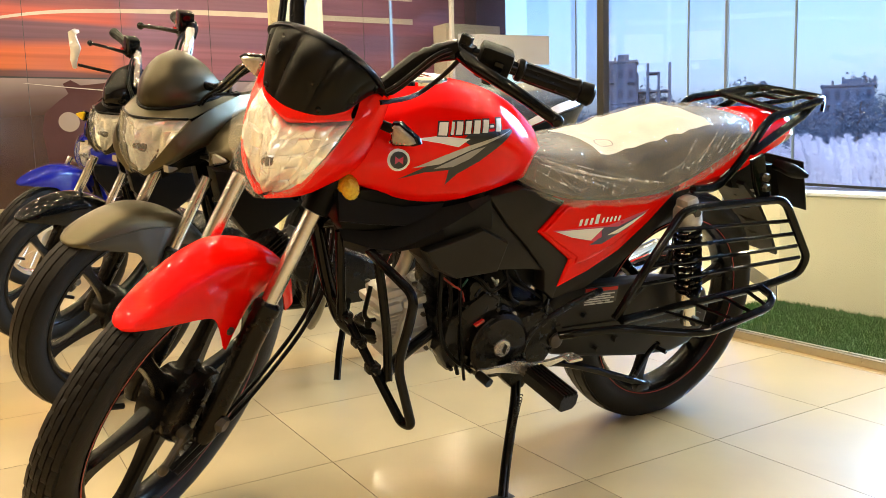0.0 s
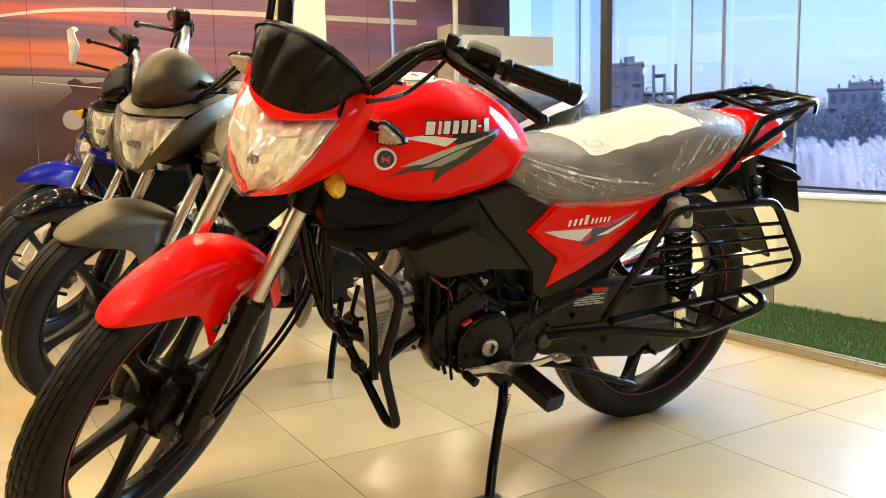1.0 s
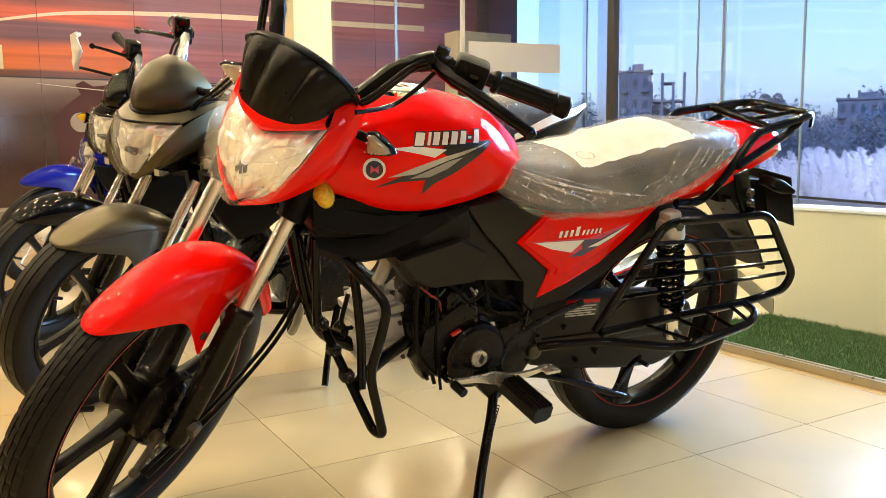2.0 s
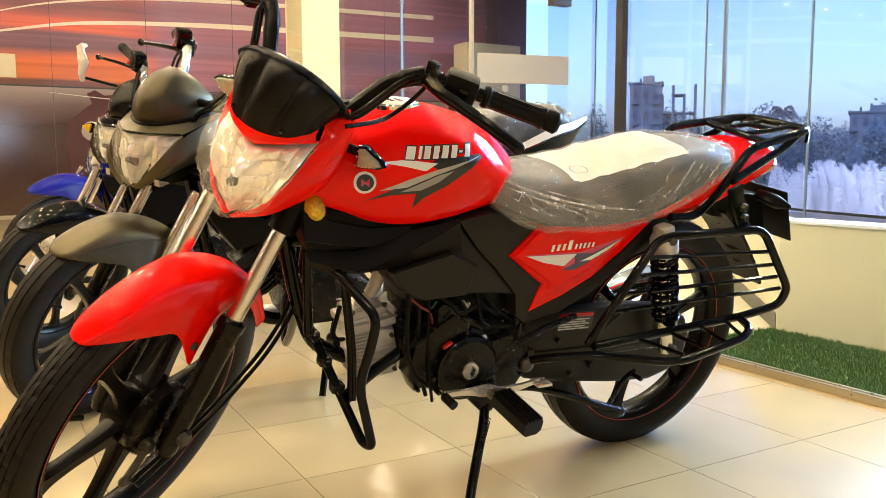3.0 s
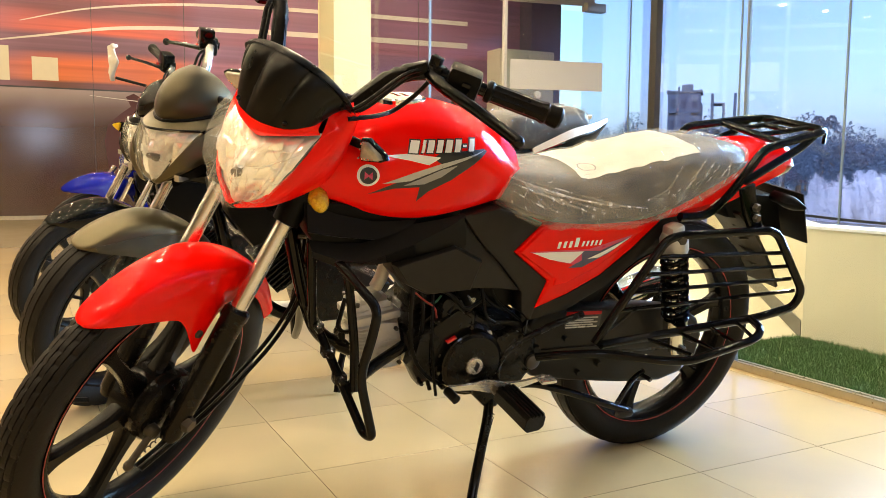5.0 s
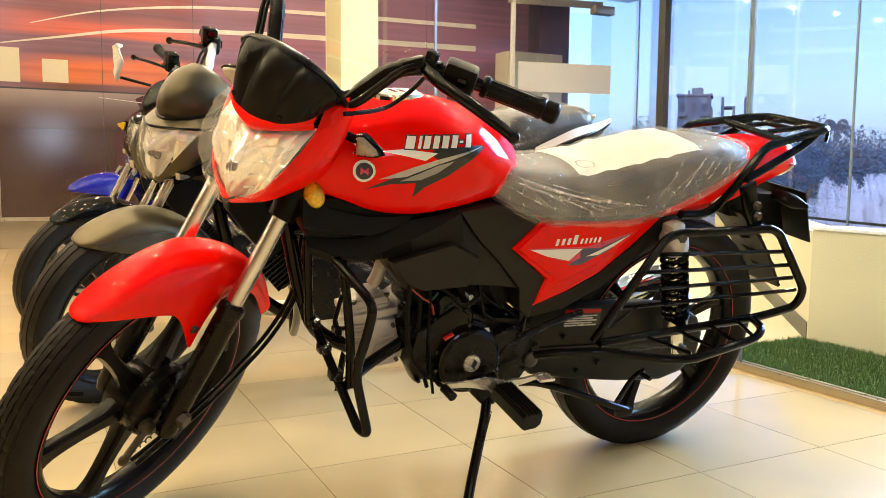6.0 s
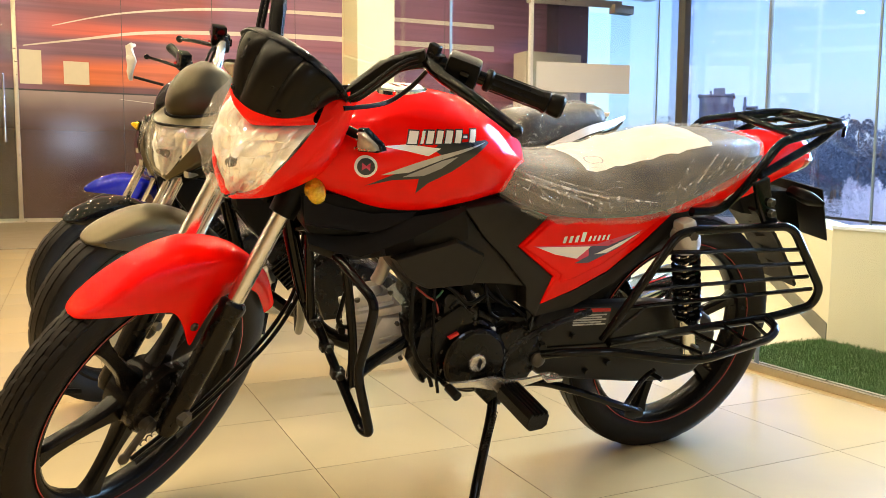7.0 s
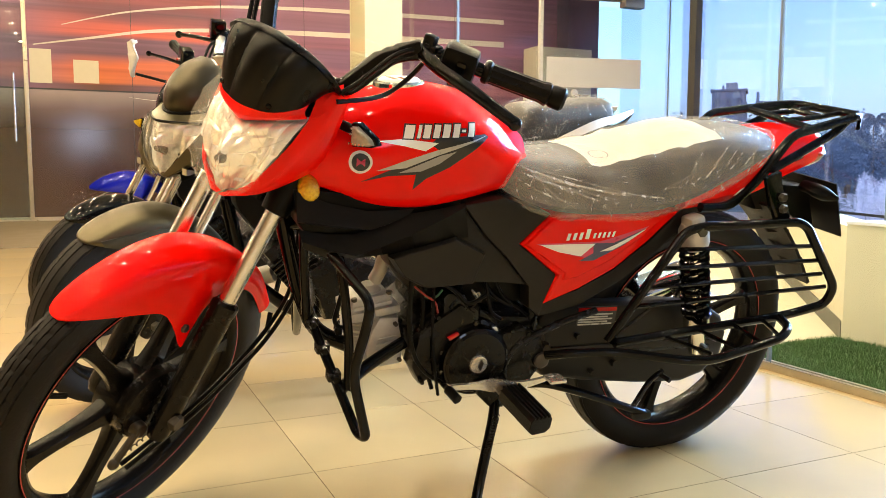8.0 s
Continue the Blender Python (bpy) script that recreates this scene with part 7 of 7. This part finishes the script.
num = block((-0.002, -0.095, -0.070), (0.002, 0.075, 0.070), 0.001)
part("number_plate", num, CASE_GREY, mud, "blank dark number plate", Matrix.Translation((0.345, 0.0, 0.610)) @ Matrix.Rotation(radians(-24), 4, 'Y'))
for s in (1, -1):
    sig = skin([[(0.225 + dx, s * y, 0.668 + dz) for dx, dz in ((0.0, 0.014), (0.016, 0), (0.0, -0.014), (-0.016, 0))] for y in (-0.085, -0.10)] + [[(0.235 + dx * 1.5, s * -0.13, 0.662 + dz * 1.2) for dx, dz in ((0.0, 0.014), (0.016, 0), (0.0, -0.014), (-0.016, 0))], [(0.255 + dx * 0.4, s * -0.155, 0.655 + dz * 0.4) for dx, dz in ((0.0, 0.014), (0.016, 0), (0.0, -0.014), (-0.016, 0))]], 3, 3)
    part("rear_signal", sig, PLASTIC, mud, "black rear turn signal")

# luggage rack
rack = sweep([(0.060, 0.092, 0.780), (0.090, 0.100, 0.799), (0.300, 0.102, 0.826), (0.352, 0.092, 0.830), (0.345, -0.088, 0.830), (0.312, -0.104, 0.827), (0.133, -0.108, 0.786), (0.055, -0.115, 0.690), (-0.020, -0.122, 0.632), (-0.095, -0.120, 0.632)], 0.0100, 12, 0.030)
rk = part("luggage_rack", rack, TUBE_BLACK, moto, "glossy black tubular luggage rack")
part("rack_tube", sweep([(0.062, 0.094, 0.780), (0.040, 0.112, 0.690), (-0.020, 0.120, 0.632), (-0.095, 0.118, 0.632)], 0.0100, 12, 0.035), TUBE_BLACK, rk)
part("rack_bar", sweep([(0.185, -0.104, 0.800), (0.200, 0.100, 0.813)], 0.0085, 10), TUBE_BLACK, rk)
part("rack_bar", sweep([(0.285, -0.04, 0.818), (0.285, 0.04, 0.820)], 0.0070, 10), TUBE_BLACK, rk)
for y in (-0.04, 0.04):
    part("rack_bar", sweep([(0.192, y, 0.808), (0.285, y, 0.819), (0.348, y, 0.830)], 0.0065, 10, 0.02), TUBE_BLACK, rk)
for s in (-1, 1):
    part("rack_stay", sweep([(0.300, s * 0.103, 0.825), (0.262, s * 0.105, 0.793), (0.078, s * 0.122, 0.712)], 0.0095, 12, 0.03), TUBE_BLACK, rk)
    part("rack_hook", sweep([(0.335, s * 0.100, 0.828), (0.332, s * 0.103, 0.800)], 0.0045, 8), TUBE_BLACK, rk)
    br = slab([(0.002, 0.708), (0.040, 0.722), (0.052, 0.690), (0.092, 0.625), (0.060, 0.610), (0.030, 0.650)], -0.186, -0.176, 0.003)
    mm = Matrix.Identity(4) if s == -1 else FLIP
    b2 = part("rack_bracket", br, TUBE_BLACK, rk, "black steel bracket with two bolts", mm)
    for x, z in ((0.054, 0.669), (0.062, 0.645)):
        part("bracket_bolt", bolt((x, -0.196, z), 0.010, 0.012), STEEL_DARK, b2, "bright bolt", mm)

# side carrier and step
side = sweep([(-0.300, -0.150, 0.362), (-0.150, -0.150, 0.590), (-0.110, -0.152, 0.600), (0.105, -0.198, 0.618), (0.132, -0.200, 0.606), (0.240, -0.212, 0.470), (0.240, -0.200, 0.425), (0.145, -0.186, 0.400), (-0.290, -0.160, 0.362)], 0.0098, 12, 0.035)
sc = part("side_carrier", side, TUBE_BLACK, moto, "glossy black tubular side guard with a step")
for t in (0.2, 0.4, 0.6, 0.8):
    a = Vector((-0.145, -0.150, 0.592)).lerp(Vector((-0.280, -0.152, 0.385)), t * 0.95)
    b = Vector((0.134, -0.200, 0.602)).lerp(Vector((0.240, -0.205, 0.440)), t ** 0.9)
    part("carrier_bar", sweep([a, b], 0.0050, 8), TUBE_BLACK, sc)
step = sweep([(-0.425, -0.120, 0.330), (-0.395, -0.150, 0.345), (-0.300, -0.178, 0.352), (-0.180, -0.255, 0.355), (-0.130, -0.270, 0.358), (0.040, -0.275, 0.392), (0.080, -0.255, 0.404), (0.110, -0.200, 0.402)], 0.0092, 12, 0.03)
part("step", step, TUBE_BLACK, sc, "black tubular step")
for t in (0.2, 0.45, 0.7, 0.92):
    a = Vector((-0.240, -0.170, 0.364)).lerp(Vector((0.10, -0.190, 0.398)), t)
    b = Vector((-0.170, -0.258, 0.358)).lerp(Vector((0.060, -0.268, 0.398)), t)
    part("step_bar", sweep([a, b], 0.0045, 8), TUBE_BLACK, sc)


# ---- the other motorcycles in the row ----
def row_bike(at, label, paint, guard_paint, screen, steer, guard_label, head_at, head_yaw, seed, signals, yaw=0.0, lean=11.0, bars=(0, 0, 0), bar_steer=None, half=0.040, wire=False, ribbed=True, white_tail=False, mirror=False, flank=None, hw=1.3, fork_steer=30, sink=0.0, guard_r=0.296):
    stance = pose(*at, 0, 0, yaw) @ Matrix.Rotation(radians(lean), 4, 'X')
    root = empty("motorcycle", stance, label, "motorcycle", "motorcycles parked in a row")
    head, fork = steering(AXLE, radians(fork_steer))
    fairing = stance.inverted() @ pose(*head_at, 0, 0, head_yaw) @ Matrix.Rotation(radians(lean), 4, 'X')
    faired_head(root, fairing, paint, screen, seed, signals)
    build_bars(root, steering(AXLE, radians(steer if bar_steer is None else bar_steer))[0] @ Matrix.Translation(bars), wrap=SILVER_WRAP, lever_r=0.0070)
    build_fork(root, head, fork, guard_paint, (-0.092, 0.076), fender_label=guard_label, R=guard_r, hw=hw, sink=sink, flank=flank, top=0.44)
    if wire:
        wire_wheel("front_wheel", root, (-TRAIL, 0, 0), 0.296, 0.040, fork)
    else:
        cast_wheel("front_wheel", root, (-TRAIL, 0, 0), 0.296, half, fork, 5, 0.1, ribbed, False)
    cast_wheel("rear_wheel", root, (0, 0, 0.300), 0.300, 0.050, Matrix.Identity(4), 5, 0.4, False)
    body = skin([tank_ring(*a) for a in ((-0.945, 0.700, 0.750, 0.055, 0.725), (-0.870, 0.655, 0.806, 0.115, 0.725), (-0.720, 0.634, 0.850, 0.140, 0.760), (-0.570, 0.655, 0.818, 0.110, 0.745), (-0.480, 0.675, 0.758, 0.052, 0.715))], 3, 5)
    part("fuel_tank", body, paint, root, "painted fuel tank")
    if white_tail:
        hump = ((-0.040, 0.78, 0.850, 0.080), (0.000, 0.785, 0.902, 0.098), (0.120, 0.80, 0.915, 0.102), (0.240, 0.825, 0.930, 0.098), (0.310, 0.845, 0.934, 0.090), (0.335, 0.86, 0.905, 0.075))
        ps = part("pillion_seat", skin([seat_ring(*a) for a in hump], 3, 3), SEAT_BLACK, root, "black pillion seat under glossy film")
        pf_ = skin([seat_ring(x, b - 0.003, t + 0.006, w + 0.006) for x, b, t, w in hump], 6, 12, caps=False)
        for v in pf_.verts:
            v.co += v.normal * (noise.noise(v.co * 50) * 0.010 + noise.noise(v.co * 120) * 0.006)
        pillion_tree = BVHTree.FromBMesh(pf_)
        pillion_film = part("wrapping_film", pf_, GLOSS_FILM, ps, "glossy crumpled film", None, 20)
        # pale strips that stand in for glints along the film's folds
        gleam = random.Random(seed + 50)
        lines = []
        for k in range(60):
            x, z, a, r = gleam.uniform(-0.03, 0.31), gleam.uniform(0.80, 0.92), gleam.gauss(0.9, 0.8), gleam.uniform(0.015, 0.05)
            lines.append(((x, 0, z), (x + r * math.cos(a), 0, z + r * math.sin(a)), gleam.uniform(-0.006, 0.006), gleam.uniform(0.0005, 0.0016), (0, 1, 0)))
        for k in range(50):
            x, y, a, r = gleam.uniform(-0.02, 0.30), gleam.uniform(-0.09, 0.06), gleam.uniform(-1.5, 1.5), gleam.uniform(0.015, 0.06)
            lines.append(((x, y, 1.0), (x + r * math.cos(a), y + r * math.sin(a), 1.0), gleam.uniform(-0.006, 0.006), gleam.uniform(0.0006, 0.0020), (0, 0, -1)))
        tagged(part("film_folds", film_folds(pillion_tree, lines), FOLD, pillion_film), "thin bright folds in the film", "", "", "stuff")
    st = part("seat", skin([seat_ring(*a) for a in SEAT], 3, 3), SEAT_BLACK, root, "black seat under clear film")
    fl = skin([seat_ring(x - 0.004, b - 0.004, t + 0.008, w + 0.008) for x, b, t, w in SEAT], 4, 6, caps=False)
    for v in fl.verts:
        v.co += v.normal * noise.noise(v.co * 38) * 0.010
    part("wrapping_film", fl, GLOSS_FILM, st, "crumpled clear plastic film", None, 70)
    for s in (1, -1):
        mm = Matrix.Identity(4) if s == 1 else FLIP
        part("side_panel", slab([(-0.507, 0.563), (-0.446, 0.621), (-0.132, 0.625), (-0.279, 0.502), (-0.440, 0.435), (-0.416, 0.496)], -0.112, -0.060, 0.010), paint, root, "", mm)
        part("shroud", slab([(-0.955, 0.690), (-0.935, 0.600), (-0.860, 0.500), (-0.780, 0.520), (-0.638, 0.632), (-0.700, 0.660)], -0.125, -0.060, 0.012), PLASTIC, root, "black tank shroud", mm)
        if white_tail:
            rail = sheet([[(0.060, -0.146, 0.790), (0.128, -0.152, 0.816), (0.222, -0.150, 0.850), (0.330, -0.118, 0.872), (0.436, -0.048, 0.892)], [(0.060, -0.138, 0.806), (0.126, -0.142, 0.838), (0.218, -0.140, 0.876), (0.328, -0.110, 0.893), (0.436, -0.044, 0.904)]], 4, 3, 0.010)
            under_ = sheet([[(0.020, -0.140, 0.770), (0.128, -0.146, 0.808), (0.222, -0.144, 0.842), (0.330, -0.112, 0.864), (0.428, -0.046, 0.886)], [(0.020, -0.120, 0.660), (0.140, -0.120, 0.690), (0.250, -0.105, 0.740), (0.340, -0.080, 0.800), (0.400, -0.040, 0.850)]], 4, 3, 0.006)
            part("tail_side", under_, PLASTIC, root, "black tail side panel", mm)
            part("tail_trim", rail, WHITE_PAINT, root, "white curved grab rail", mm)
    part("engine", slab([(-0.720, 0.400), (-0.640, 0.455), (-0.520, 0.410), (-0.400, 0.350), (-0.450, 0.245), (-0.660, 0.240)], -0.110, 0.110, 0.02), ENGINE_BLACK, root, "black engine")
    cm = Matrix.Translation((-0.705, 0.005, 0.36)) @ Matrix.Rotation(radians(-40), 4, 'Y')
    cy = part("cylinder", block((-0.050, -0.052, 0.0), (0.050, 0.052, 0.150), 0.010), ENGINE_BLACK, root, "black finned cylinder", cm)
    for k in range(7):
        part("fin", block((-0.062, -0.066, 0.014 + 0.0145 * k), (0.062, 0.066, 0.019 + 0.0145 * k), 0.0015), ENGINE_BLACK, cy, "", cm)
    ch = sweep([(-0.93, 0, 0.60), (-0.60, 0, 0.62), (-0.05, 0, 0.66), (0.15, 0, 0.72)], 0.030, 10, 0.1)
    sweep([(-0.94, 0, 0.60), (-0.88, 0, 0.36), (-0.72, 0, 0.23), (-0.40, 0, 0.23), (-0.02, 0.07, 0.30)], 0.020, 10, 0.06, bm=ch)
    part("chassis", ch, TUBE_BLACK, root)
    part("exhaust", sweep([(-0.79, 0.02, 0.36), (-0.86, 0.06, 0.33), (-0.84, 0.10, 0.25), (-0.70, 0.13, 0.20), (-0.30, 0.14, 0.22), (0.15, 0.15, 0.34)], 0.028, 12, 0.06), ALLOY, root, "dull metal exhaust")
    part("tail_cowl", skin([[(x, y * w, z) for y, z in ((0, t), (1, (t + b) / 2), (0, b), (-1, (t + b) / 2))] for x, w, t, b in ((-0.13, 0.10, 0.66, 0.61), (0.08, 0.09, 0.762, 0.660), (0.25, 0.06, 0.800, 0.73), (0.31, 0.03, 0.80, 0.76))], 3, 3), RED_LENS if white_tail else paint, root, "tail cowl")
    stand_ = sweep([(-0.530, -0.105, 0.262), (-0.585, -0.170, 0.120), (-0.606, -0.205, 0.046)], 0.011, 8, 0.02)
    part("side_stand", stand_, TUBE_BLACK, root, "black side stand")
    if mirror:
        mr = sweep([(0.28, YC + 0.19, 0.70), (0.215, YC + 0.295, 0.70)], 0.006, 8)
        mi = part("mirror", mr, GRIP_RUBBER, root, "mirror wrapped in white paper", head)
        wr = ball((0.20, YC + 0.305, 0.765), (0.012, 0.020, 0.080), n=10)
        for v in wr.verts:
            v.co += noise.noise_vector(v.co * 45) * 0.018
        part("wrap", wr, WHITE_PAINT, mi, "white paper wrapping", head)
    return root


BRONZE_SCREEN = material("bronze_dark_screen", (0.058, 0.050, 0.031), 0.33, 0.75, 0.06, 30, rough_vary=0.01)
FLANK = material("dark_grey_satin_paint", (0.050, 0.046, 0.034), 0.40, 0.5, 0.1, 40)
grey = row_bike((0.862, 0.405, 0), "bronze-grey motorcycle with a dark screen and wrapped seat", BRONZE, BRONZE, BRONZE_SCREEN, 42, "satin bronze-grey front mudguard", (-0.20, 0.285, 0.655), 40, 5, (0.062, 0.005, None), 2, 11, (0.024, 0.079, 0.025), 21, 0.042, ribbed=False, white_tail=True, flank=FLANK, hw=1.5)
black = row_bike((0.82, 1.36, 0), "glossy black motorcycle with a bright headlamp and amber signals", GLOSS_BLACK, GLOSS_BLACK, GLOSS_BLACK, 42, "glossy black front mudguard", (-0.135, 1.285, 0.715), 38, 6, (0.11, 0.04, AMBER), 1, 11, (0.072, -0.035, 0.082), 38, 0.040, ribbed=False, mirror=True)
blue = row_bike((0.91, 2.87, 0), "glossy blue motorcycle with a wire-spoked front wheel", BLUE, BLUE, BLUE, 40, "glossy blue front mudguard", (0.0, 2.86, 0.64), 30, 7, (0.05, -0.04, None), 1, 11, (0.12, 0, -0.06), 10, wire=True, sink=-0.06, guard_r=0.335)


# ---- floor tiles, nearest ones as pieces of their own ----
def tile_mesh():
    g = 0.0008
    bm = bmesh.new()
    lo = 0.2 - g
    v0 = [bm.verts.new((x * lo, y * lo, -0.006)) for x, y in ((-1, -1), (1, -1), (1, 1), (-1, 1))]
    v2 = [bm.verts.new((x * lo, y * lo, 0)) for x, y in ((-1, -1), (1, -1), (1, 1), (-1, 1))]
    for i in range(4):
        bm.faces.new((v0[i], v0[(i + 1) % 4], v2[(i + 1) % 4], v2[i])).material_index = 1
    bm.faces.new(v2)
    me = bpy.data.meshes.new("tile")
    bm.to_mesh(me)
    bm.free()
    me.materials.append(TILE)
    me.materials.append(GROUT)
    return me


TILE_MESH = tile_mesh()
rest = bmesh.new()
for i in range(-15, 4):
    for j in range(-15, 14):
        x, y = 0.2 + 0.4 * i, 0.2 + 0.4 * j
        if -2.0 < x < 1.6 and -2.0 < y < 5.6:
            ob = new("tile", TILE_MESH)
            ob.parent = floor
            ob.location = (x, y, 0)
        else:
            block((x - 0.199, y - 0.199, -0.006), (x + 0.199, y + 0.199, 0), 0, rest)
far_tiles = part("far_tiles", rest, TILE, floor)
tagged(far_tiles, "cream polished floor tiles", "", "", "stuff")
